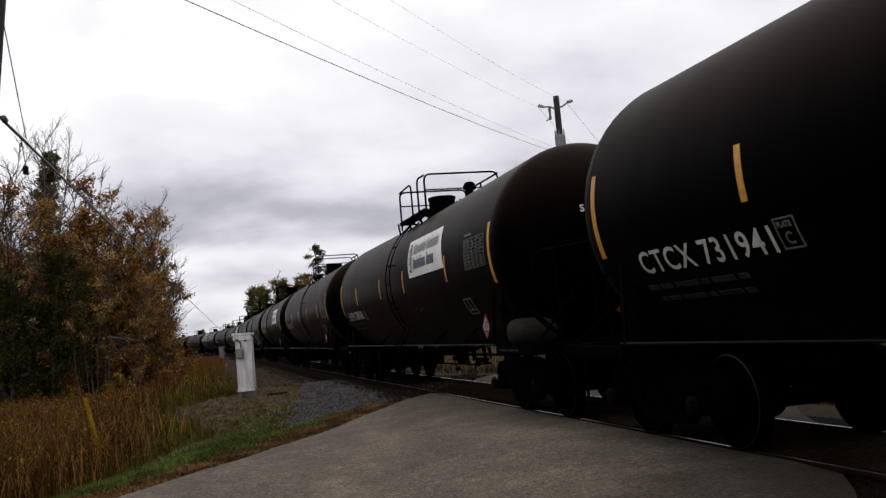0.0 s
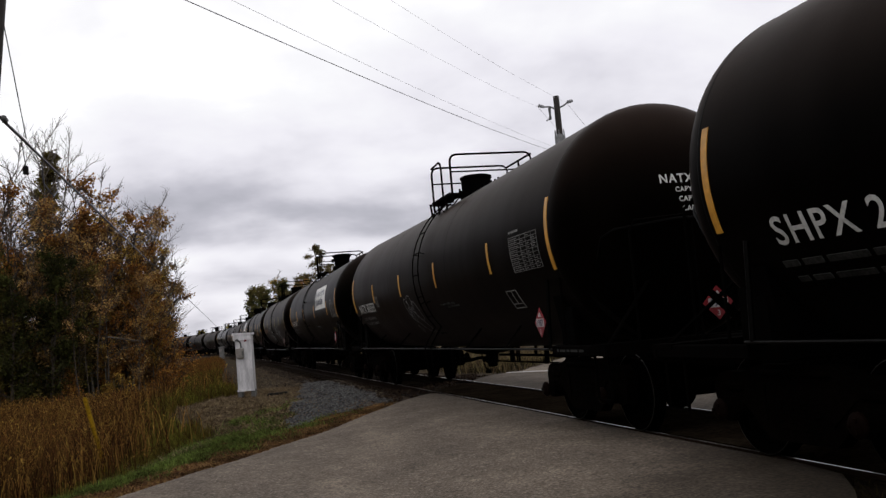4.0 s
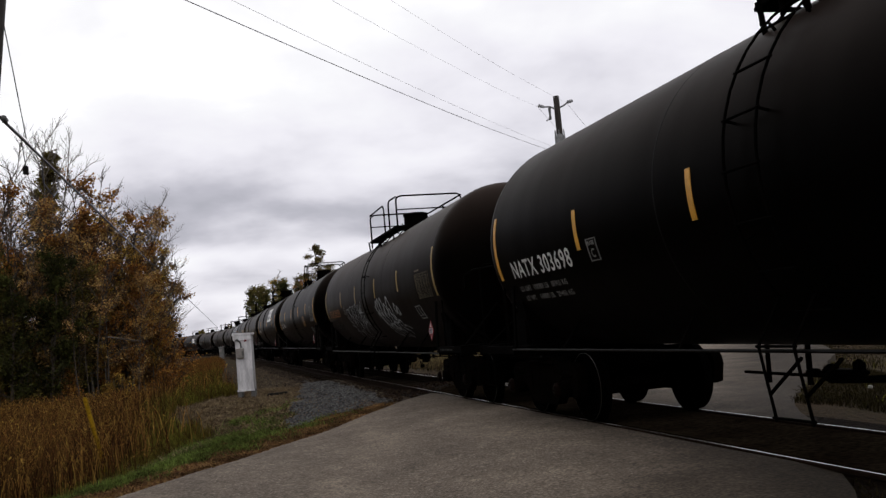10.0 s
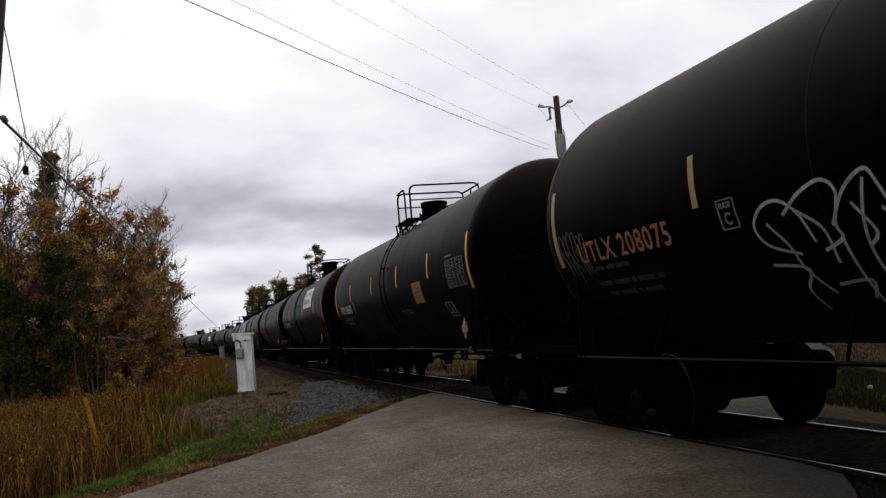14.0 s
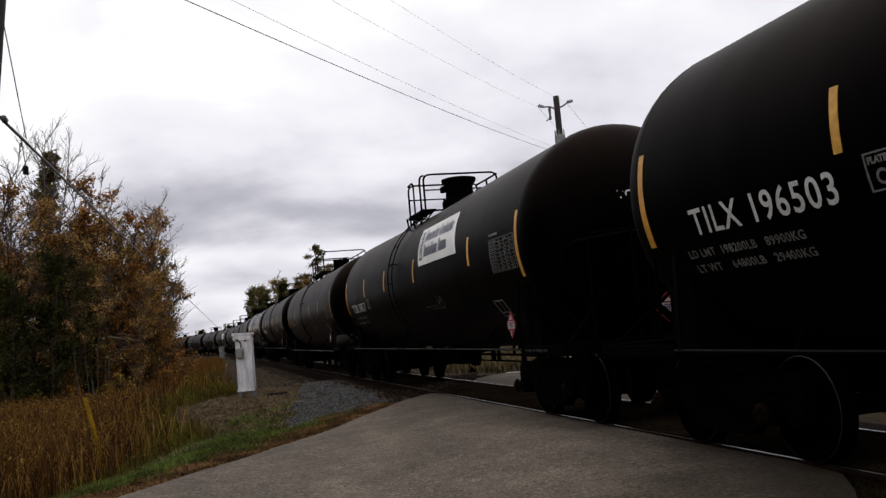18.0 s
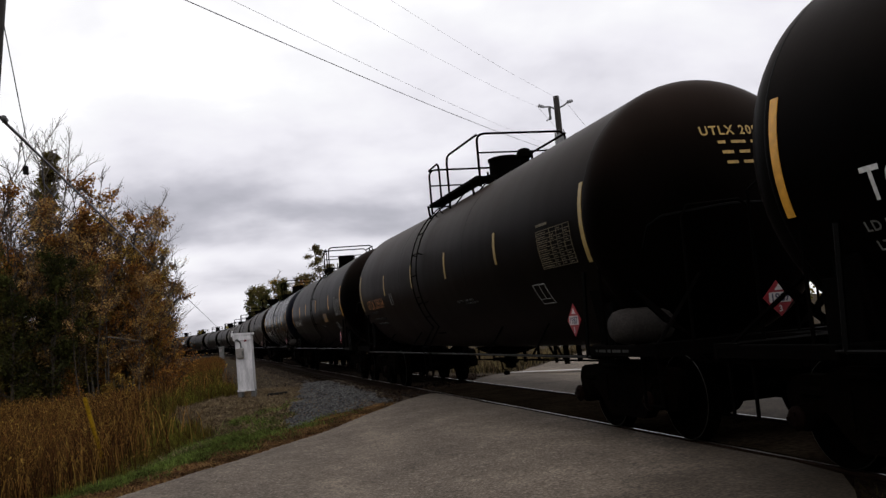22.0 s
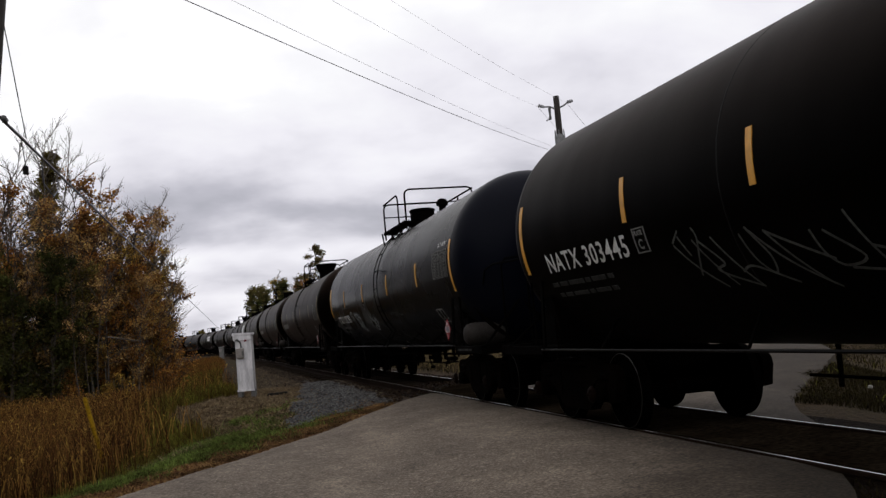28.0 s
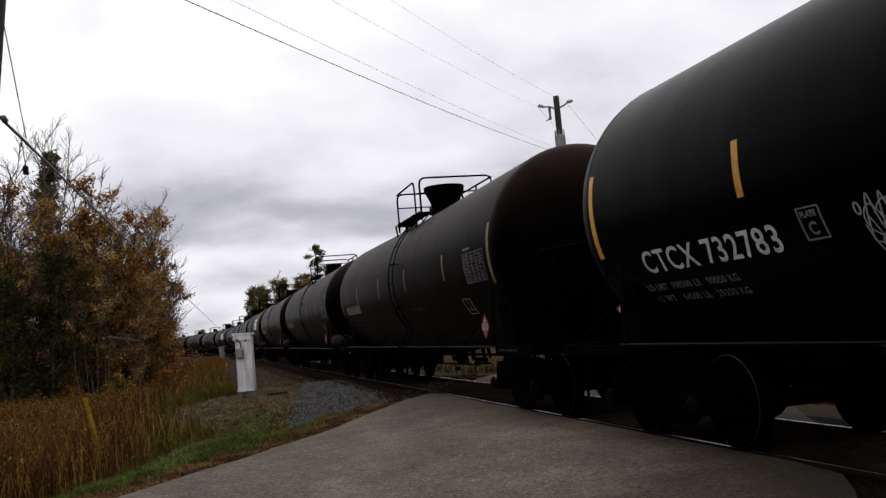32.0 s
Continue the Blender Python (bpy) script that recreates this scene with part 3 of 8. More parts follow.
def road_sheet(xs, name, label, mat, q0, q1, z_of):
    """Paving between two road edges, its rows in line with the track, with a lip all round."""
    n = 22
    verts, faces = [], []
    for x in xs:
        for j in range(n + 1):
            q = q0 + (q1 + flare(x) - q0) * j / n
            if j in (0, n):
                q += 0.12 * noise.noise((x * 1.3, q, 2))
            y = (0.8285 * x - q) / 0.56
            verts.append((x, y, z_of(x, y) + 0.012 * noise.noise((x * 0.5, y * 0.5, 9)) - (0.03 if j in (0, n) else 0)))
    m = n + 1
    k = len(xs)
    faces = [(i * m + j, i * m + j + 1, (i + 1) * m + j + 1, (i + 1) * m + j) for i in range(k - 1) for j in range(n)]
    rim = [i * m for i in range(k)] + [(k - 1) * m + j for j in range(1, m)] + [i * m + n for i in range(k - 2, -1, -1)] + [j for j in range(n - 1, 0, -1)]
    base = len(verts)
    verts += [(verts[i][0], verts[i][1], verts[i][2] - 0.16) for i in rim]
    c = len(rim)
    faces += [(rim[i], rim[(i + 1) % c], base + (i + 1) % c, base + i) for i in range(c)]
    me = mesh_from(name, verts, faces, mat)
    bm = bmesh.new(); bm.from_mesh(me); bmesh.ops.recalc_face_normals(bm, faces=bm.faces)
    up = sum(f.normal.z for f in bm.faces)
    if up < 0:
        bmesh.ops.reverse_faces(bm, faces=bm.faces)
    bm.to_mesh(me); bm.free()
    return smooth_some(me, 35)


def build_road():
    near = grid_values((-40, -8, 2), (-8, TRACK_X - 0.95, 0.3)) + [TRACK_X - 0.80]
    far = [TRACK_X + 0.80] + grid_values((TRACK_X + 1.1, 20, 0.4), (20, 62, 2))
    r = thing("road", "worn grey-brown asphalt road rising to the crossing", "road", kind="structure")
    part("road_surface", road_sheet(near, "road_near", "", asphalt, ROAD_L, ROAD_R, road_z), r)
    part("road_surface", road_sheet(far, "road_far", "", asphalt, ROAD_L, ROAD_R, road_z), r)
    return r


road = build_road()


def build_markings():
    """Double centre line and stop bar on the road beyond the track."""
    def strip(q0, q1, a0, a1, mat, name, label, n):
        v = []
        for i in range(n + 1):
            a = a0 + (a1 - a0) * i / n
            for q in (q0, q1):
                x, y = ROAD_DIR.x * a + 0.8285 * q, ROAD_DIR.y * a - 0.56 * q
                v.append((x, y, road_z(x, y) + 0.012 * noise.noise((x * 0.5, y * 0.5, 9)) + 0.006))
        f = [(2 * i, 2 * i + 1, 2 * i + 3, 2 * i + 2) for i in range(n)]
        part(name, mesh_from(name, v, f, mat), road, label)
    strip(-2.75, -2.63, 26.0, 62, road_yellow, "centre_line", "worn yellow centre line", 60)
    strip(-2.5, -2.38, 26.0, 62, road_yellow, "centre_line", "worn yellow centre line", 60)
    strip(-6.9, -2.7, 25.0, 25.45, road_white, "stop_line", "worn white stop line", 1)


build_markings()

# ---- railway track ----


def sweep(profile, stations):
    """Profile (offset, height) carried along the track."""
    verts, faces, n = [], [], len(profile)
    for s in stations:
        p, a = track_at(s)
        side = Vector((math.cos(a), math.sin(a), 0))
        verts += [p + side * o + Vector((0, 0, h)) for o, h in profile]
    for i in range(len(stations) - 1):
        faces += [(i * n + j, i * n + (j + 1) % n, (i + 1) * n + (j + 1) % n, (i + 1) * n + j) for j in range(n)]
    faces += [tuple(range(n - 1, -1, -1)), tuple(range((len(stations) - 1) * n, len(stations) * n))]
    return verts, faces


def build_track():
    track = thing("railway_track", "single railway track with worn steel rails on wooden ties", "track", kind="structure")
    stations = [-45, 120] + [120 + 6 * i for i in range(1, 32)]
    prof = [(-0.07, -0.175), (0.07, -0.175), (0.07, -0.16), (0.012, -0.145), (0.012, -0.045), (0.036, -0.035), (0.036, -0.010), (0.012, 0.0), (-0.007, 0.0), (-0.036, -0.008), (-0.036, -0.035), (-0.012, -0.045), (-0.012, -0.145), (-0.07, -0.16)]
    for off in (-GAUGE / 2, GAUGE / 2):
        v, f = sweep([(o + off, h) for o, h in prof], stations)
        me = mesh_from("rail", v, f, [rail_rust, steel_top])
        n = len(prof)
        me.polygons.foreach_set("material_index", [1 if i % n == 7 and i < n * (len(stations) - 1) else 0 for i in range(len(f))])
        part("rail", me, track, "rusty steel rail with a polished head")
    rnd = random.Random(5)
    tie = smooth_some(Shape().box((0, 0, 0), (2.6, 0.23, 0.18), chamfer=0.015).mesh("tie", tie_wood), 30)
    y = 20.9
    while y < 128:
        p, a = track_at(y)
        part("tie", tie, track, at=pose(p.x + rnd.uniform(-0.05, 0.05), p.y, -0.265 + rnd.uniform(-0.012, 0.006), 0, 0, math.degrees(a) + rnd.uniform(-1.2, 1.2)))
        y += 0.52 + rnd.uniform(-0.03, 0.03)
    # dark infill between the rails, running on past the road's near edge
    cols = [TRACK_X - 0.60 + 1.26 * i / 6 for i in range(7)]
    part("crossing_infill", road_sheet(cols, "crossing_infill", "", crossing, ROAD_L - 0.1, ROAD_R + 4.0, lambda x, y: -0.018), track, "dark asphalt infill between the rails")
    return track


track = build_track()

# ---- tank cars ----
R_TANK, Z_TANK, HALF = 1.525, 2.445, 7.32
HEAD_DEPTH, PITCH, SPEED, START = 0.80, 18.15, 5.1032, 1.8
SLOPE = 0.0075  # the shell falls slightly from both ends to the outlet
AXLE_R = 0.457


def on_tank(a, th, lift=0.0):
    """A point on the camera-side shell: a metres along the car, th radians above its middle line."""
    rise = SLOPE * min(abs(a), HALF)
    th = math.asin(max(-1.0, min(1.0, math.sin(th) - rise / R_TANK)))
    return Vector((-(R_TANK + lift) * math.cos(th), a, Z_TANK + rise + (R_TANK + lift) * math.sin(th)))


def on_head(x, z, lift=0.0):
    """A point on the leading head."""
    k = max(0.0, 1 - (x * x + (z - Z_TANK - SLOPE * HALF) ** 2) / R_TANK ** 2)
    return Vector((x, -(HALF + HEAD_DEPTH * math.sqrt(k) + lift), z))


def patch(a0, a1, th0, th1, lift=0.006, n=8):
    """A thin curved plate on the shell."""
    v, f = [], []
    for i in range(n + 1):
        th = th0 + (th1 - th0) * i / n
        v += [on_tank(a0, th, lift), on_tank(a1, th, lift), on_tank(a0, th, -0.004), on_tank(a1, th, -0.004)]
    for i in range(n):
        b = i * 4
        f += [(b, b + 1, b + 5, b + 4), (b, b + 4, b + 6, b + 2), (b + 1, b + 3, b + 7, b + 5)]
    f += [(0, 2, 3, 1), (n * 4, n * 4 + 1, n * 4 + 3, n * 4 + 2)]
    return v, f


def text_outline(body, size, bold=0.007, spacing=1.0):
    """Letters as flat faces, in metres, from the built-in font."""
    cu = bpy.data.curves.new("letters", "FONT")
    cu.body, cu.size, cu.offset, cu.resolution_u, cu.space_character = body, size, bold, 3, spacing
    ob = new("letters", cu)
    me = ob.to_mesh()
    v, f = [tuple(q.co) for q in me.vertices], [tuple(p.vertices) for p in me.polygons]
    ob.to_mesh_clear()
    bpy.data.objects.remove(ob); bpy.data.curves.remove(cu)
    return v, f


CACHE = {}
END_PLACARD = -0.03


def cached(key, make):
    if key not in CACHE:
        CACHE[key] = make()
    return CACHE[key]


def shell_text(body, a_left, a_right, th_base, size, mat):
    """Letters laid on the shell from a_left (towards the rear) to a_right, their feet at th_base; one mesh a word."""
    v, f = text_outline(body, size, 0.004, 1.12)
    first = body.split()[0]
    cut = max(p[0] for p in text_outline(first, size, 0.004, 1.12)[0]) + 0.02
    x0, x1 = min(p[0] for p in v), max(p[0] for p in v)
    k = (a_left - a_right) / (x1 - x0)
    place = [on_tank(a_left - (x - x0) * k, th_base + y / R_TANK, 0.014) for x, y, _ in v]
    out = []
    for words in (True, False):
        fs = [q for q in f if (v[q[0]][0] < cut) == words]
        used = sorted({i for q in fs for i in q})
        at = {i: n for n, i in enumerate(used)}
        out.append(mesh_from("lettering", [place[i] for i in used], [tuple(at[i] for i in q) for q in fs], mat))
    return out


def shell_bars(rows, mat, lift=0.01):
    """Unreadable small writing as bars: rows of (a_left, a_right, th, height) broken into words."""
    sh, rnd = Shape(), random.Random(3)
    for a_l, a_r, th, h in rows:
        a = a_l
        while a > a_r + 0.03:
            w = min(rnd.choice((0.10, 0.16, 0.22, 0.3)), a - a_r)
            sh.add(*patch(a, a - w, th, th + h / R_TANK, lift, 1))
            a -= w + 0.05
    return sh.mesh("writing_bars", mat)


def word_bars(rows, mat):
    """Rows of unreadable words: (a_left, th, height, word lengths)."""
    sh = Shape()
    for a, th, h, words in rows:
        for w in words:
            sh.add(*patch(a, a - w, th, th + h / R_TANK, 0.01, 1))
            a -= w + 0.06
    return sh.mesh("writing_bars", mat)


def make_weights(lines, a_left, a_right, th):
    """Two lines of stencilled load limits on the shell."""
    vs, fs = [], []
    for n, line in enumerate(lines):
        v, f = text_outline(line, 0.105, 0.002, 1.1)
        x0, x1 = min(p[0] for p in v), max(p[0] for p in v)
        k = (a_left - a_right) / (x1 - x0)
        base = len(vs)
        vs += [on_tank(a_left - 0.02 * n - (x - x0) * k, th - radians(5.5) * n + y / R_TANK, 0.012) for x, y, _ in v]
        fs += [tuple(i + base for i in q) for q in f]
    return mesh_from("load_limits", vs, fs, small_paint)


def make_tank(head_mat, shell_mat):
    prof = []
    for i in range(17):
        a = math.pi / 2 * i / 16
        prof.append((max(0.02, R_TANK * math.sin(a)), -HALF - HEAD_DEPTH * math.cos(a)))
    for y in (-HALF + 0.03, -5.0, -4.9, -2.45, -2.35, 0.0, 2.4, 2.5, 4.95, 5.05, HALF - 0.03):
        prof.append((R_TANK, y))
    prof += [(r, -h) for r, h in prof[16::-1]]
    n = 64
    sh = Shape().lathe(prof, "y", n, (0, 0, Z_TANK))
    sh.v = [(x, y, z + SLOPE * min(abs(y), HALF)) for x, y, z in sh.v]
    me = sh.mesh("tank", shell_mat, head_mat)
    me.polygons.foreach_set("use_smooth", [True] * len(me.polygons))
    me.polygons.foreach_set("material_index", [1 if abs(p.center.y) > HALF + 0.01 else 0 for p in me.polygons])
    return me


def make_seams():
    """Ring welds round the shell."""
    sh = Shape()
    for y in (-7.3, -2.41, 2.44, 7.3):
        up = SLOPE * abs(y)
        sh.lathe([(R_TANK - 0.003, y - 0.022), (R_TANK + 0.0022, y - 0.006), (R_TANK + 0.0022, y + 0.006), (R_TANK - 0.003, y + 0.022)], "y", 64, (0, 0, Z_TANK + up), caps=False)
    return smooth_some(sh.mesh("weld_seams", seam_paint), 60)


def make_side_frame():
    sh = Shape()
    outline = [(-1.19, 0.50), (-1.22, 0.60), (-1.20, 0.69), (-1.14, 0.755), (-1.04, 0.785), (-0.75, 0.785), (-0.45, 0.86), (0.45, 0.86), (0.75, 0.785), (1.04, 0.785), (1.14, 0.755), (1.20, 0.69), (1.22, 0.60), (1.19, 0.50), (1.16, 0.36), (1.02, 0.33), (0.95, 0.47), (0.75, 0.50), (0.42, 0.22), (-0.42, 0.22), (-0.75, 0.50), (-0.95, 0.47), (-1.02, 0.33), (-1.16, 0.36)]
    sh.prism(outline, -0.07, 0.07)
    for s in (-1, 1):
        sh.prism([(s * 0.72, 0.61), (s * 0.42, 0.68), (s * 0.42, 0.38)], -0.085, 0.085)
        sh.lathe([(0.11, -0.10), (0.11, 0.11), (0.08, 0.16), (0.03, 0.17)], "x", 14, (-0.06, s * 0.89, AXLE_R))
        sh.box((0, s * 0.89, 0.65), (0.2, 0.32, 0.13), chamfer=0.045)
    sh.box((-0.01, 0, 0.79), (0.2, 0.9, 0.05), chamfer=0.015)
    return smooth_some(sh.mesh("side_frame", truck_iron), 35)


def make_bearing_cap():
    """End cap of a roller bearing with its three bolts."""
    sh = Shape().lathe([(0.10, 0.0), (0.10, -0.02), (0.075, -0.045), (0.03, -0.05)], "x", 16)
    for i in range(3):
        a = 2.1 * i
        sh.lathe([(0.018, -0.035), (0.018, -0.062)], "x", 6, (0, 0.05 * math.cos(a), 0.05 * math.sin(a)))
    return smooth_some(sh.mesh("bearing_cap", cap_steel), 40)


def make_sill_marks():
    sh = Shape()
    y = -7.15
    for w in (0.05, 0.16, 0.08, 0.2, 0.14):
        sh.box((-1.468, y - w / 2, 1.0), (0.004, w, 0.03))
        y -= w + 0.045
    return sh.mesh("sill_marks", faint_paint)


def make_springs():
    sh = Shape()
    for y in (-0.24, -0.08, 0.08, 0.24):
        coil = [(0.07 * math.cos(a), y + 0.07 * math.sin(a), 0.30 + 0.28 * a / 31.4) for a in np.linspace(0, 31.4, 42)]
        sh.tube(coil, 0.016, 4)
    return smooth_some(sh.mesh("spring_nest", truck_iron))


def make_wheel():
    prof = [(0.10, -0.09), (0.10, -0.065), (0.20, -0.03), (0.37, -0.02), (0.40, -0.055), (0.446, -0.062), (0.456, -0.058), (0.457, 0.02), (0.462, 0.045), (0.484, 0.055), (0.484, 0.078), (0.455, 0.085), (0.40, 0.07), (0.37, 0.03), (0.20, 0.04), (0.10, 0.085)]
    sh = Shape().lathe(prof, "x", 32)
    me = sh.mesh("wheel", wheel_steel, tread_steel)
    idx = []
    for p in me.polygons:
        r = math.hypot(p.center.y, p.center.z)
        idx.append(1 if r > 0.443 and p.center.x < -0.056 else 0)
    me.polygons.foreach_set("material_index", idx)
    return smooth_some(me, 30)


def make_ladder(y, brace):
    """Rungs and stiles that follow the shell from the walkway down, then drop to the step."""
    sh = Shape()
    ths = [radians(a) for a in range(66, -46, -7)]
    for s in (-0.22, 0.22):
        sh.tube([on_tank(y + s, th, 0.10) for th in ths] + [(-1.5, y + s, 1.05), (-1.5, y + s - 0.13, 0.47)], 0.0135, 6)
    for s in (-1, 1):
        sh.tube([(-1.5, y + s * 0.22 - 0.22 * (1.05 - brace), brace), (-1.46, y + s * 0.22 - 0.46, 0.96)], 0.016, 5)
        for th in (50, 15, -20):
            sh.tube([on_tank(y + s * 0.22, radians(th), 0.0), on_tank(y + s * 0.22, radians(th), 0.10)], 0.014, 4)
    return smooth_some(sh.mesh("ladder", black_steel))


def make_walkway(y0, y1):
    """Grating deck on brackets beside the manway."""
    sh = Shape()
    zt = 3.94
    for x in (-0.74, 0.74):
        sh.box((x, (y0 + y1) / 2, zt), (0.28, y1 - y0, 0.025))
        sh.box((x * 1.19, (y0 + y1) / 2, zt + 0.02), (0.02, y1 - y0, 0.05))
        for yy in np.arange(y0, y1 + 0.01, 0.25):
            sh.box((x, yy, zt + 0.015), (0.28, 0.02, 0.025))
        for yy in (y0 + 0.15, (y0 + y1) / 2, y1 - 0.15):
            sh.tube([(x * 1.3, yy, zt), (x * 1.25, yy, Z_TANK + math.sqrt(R_TANK ** 2 - (x * 1.25) ** 2) - 0.02)], 0.025, 4)
            sh.tube([(x * 0.85, yy, zt - 0.01), (x * 1.1, yy, zt - 0.2)], 0.018, 4)
    for yy in (y0, y1):
        sh.box((0, yy, zt - 0.01), (1.78, 0.04, 0.035))
    return sh.mesh("walkway", black_steel)


def make_railing(y0, y1, gap):
    """Pipe railing: two end hoops across the car, side rails with a gap at the ladder."""
    sh, w, top, mid, r = Shape(), 0.84, 4.72, 4.38, 0.022
    zb = 3.78
    def hoop(pts):
        P = [Vector(p) for p in pts]
        out = [P[0]]
        for a, m, c in zip(P, P[1:], P[2:]):
            la, lc = min(0.09, (a - m).length * 0.5), min(0.09, (c - m).length * 0.5)
            p0, p1 = m + (a - m).normalized() * la, m + (c - m).normalized() * lc
            out += [p0.lerp(m, k).lerp(m.lerp(p1, k), k) for k in (0.0, 0.33, 0.67, 1.0)]
        sh.tube(out + [P[-1]], r, 6)
    for yy in (y0, y1):
        hoop([(-w, yy, zb), (-w, yy, top - 0.08), (-w + 0.08, yy, top), (w - 0.08, yy, top), (w, yy, top - 0.08), (w, yy, zb)])
        sh.tube([(-w, yy, mid), (w, yy, mid)], 0.016, 5)
    lo, hi = gap
    for x in (-w, w):
        if x > 0:
            sh.tube([(x, y0, top - 0.04), (x, y1, top - 0.04)], r, 6)
            sh.tube([(x, (y0 + y1) / 2, top - 0.04), (x, (y0 + y1) / 2, zb)], r, 6)
        else:
            if y1 - hi > 0.2:
                hoop([(x, y1, top - 0.02), (x, hi + 0.1, top), (x, hi, top - 0.1), (x, hi, zb)])
            if lo - y0 > 0.2:
                hoop([(x, y0, top - 0.02), (x, lo - 0.1, top), (x, lo, top - 0.1), (x, lo, zb)])
    return smooth_some(sh.mesh("railing", black_steel))


def make_manway(kind):
    sh = Shape()
    if kind == "hat":  # flared bonnet
        sh.lathe([(0.40, 3.9), (0.40, 4.12), (0.31, 4.2), (0.30, 4.45), (0.38, 4.56), (0.38, 4.62), (0.30, 4.64)], "z", 24)
        sh.box((-0.36, 0, 4.4), (0.12, 0.2, 0.14), chamfer=0.02)
    elif kind == "funnel":
        sh.lathe([(0.34, 3.9), (0.32, 4.15), (0.34, 4.3), (0.47, 4.58), (0.47, 4.66), (0.40, 4.66)], "z", 24)
    else:
        sh.lathe([(0.34, 3.9), (0.34, 4.08), (0.31, 4.1), (0.31, 4.38), (0.33, 4.39), (0.33, 4.44), (0.28, 4.46)], "z", 24)
    return smooth_some(sh.mesh("manway", black_steel), 40)


def make_bolts():
    sh = Shape()
    for i in range(8):
        a = math.pi / 4 * i
        sh.tube([(0.37 * math.cos(a), 0.37 * math.sin(a), 4.0), (0.37 * math.cos(a), 0.37 * math.sin(a), 4.2)], 0.022, 5)
    return sh.mesh("cover_bolts", black_steel)


def make_fittings():
    sh = Shape()
    rnd = random.Random(2)
    for i in range(6):
        y = -0.45 + i * 0.2
        sh.lathe([(0.05, 3.92), (0.05, 4.06), (0.075, 4.07), (0.075, 4.11), (0.03, 4.12), (0.02, 4.12 + rnd.uniform(0.05, 0.14))], "z", 8, (rnd.uniform(-0.12, 0.1), y, 0))
    sh.box((0, 0, 3.98), (0.5, 1.3, 0.05), chamfer=0.01)
    return sh.mesh("valve_fittings", black_steel)


def make_relief_valve():
    sh = Shape().lathe([(0.12, 3.9), (0.12, 4.08), (0.085, 4.1), (0.085, 4.24), (0.14, 4.26), (0.14, 4.33), (0.10, 4.40), (0.05, 4.42)], "z", 14)
    return smooth_some(sh.mesh("relief_valve", black_steel), 35)


def make_outlet():
    """Outlet saddle and valve with a cap hung on a chain."""
    sh = Shape()
    sh.lathe([(0.66, 0.955), (0.52, 0.87), (0.34, 0.81), (0.16, 0.785), (0.13, 0.77), (0.125, 0.66), (0.15, 0.65), (0.15, 0.62), (0.10, 0.60), (0.10, 0.535), (0.06, 0.52)], "z", 20)
    sh.box((-0.14, 0.02, 0.68), (0.12, 0.1, 0.09), chamfer=0.015)
    hang = [(-0.12, 0.30 - 0.34 * i / 9, 0.78 - 0.30 * math.sin(math.pi * 0.62 * i / 9) ** 0.8) for i in range(10)]
    sh.tube(hang, 0.011, 4)
    for p in hang[1:-1:2]:
        sh.tube([(p[0] - 0.018, p[1], p[2] + 0.02), (p[0] + 0.018, p[1], p[2] - 0.02)], 0.014, 4)
    sh.lathe([(0.05, 0.40), (0.06, 0.41), (0.06, 0.46), (0.03, 0.48)], "z", 10, (-0.12, -0.05, 0.0))
    return smooth_some(sh.mesh("bottom_outlet", black_steel), 40)


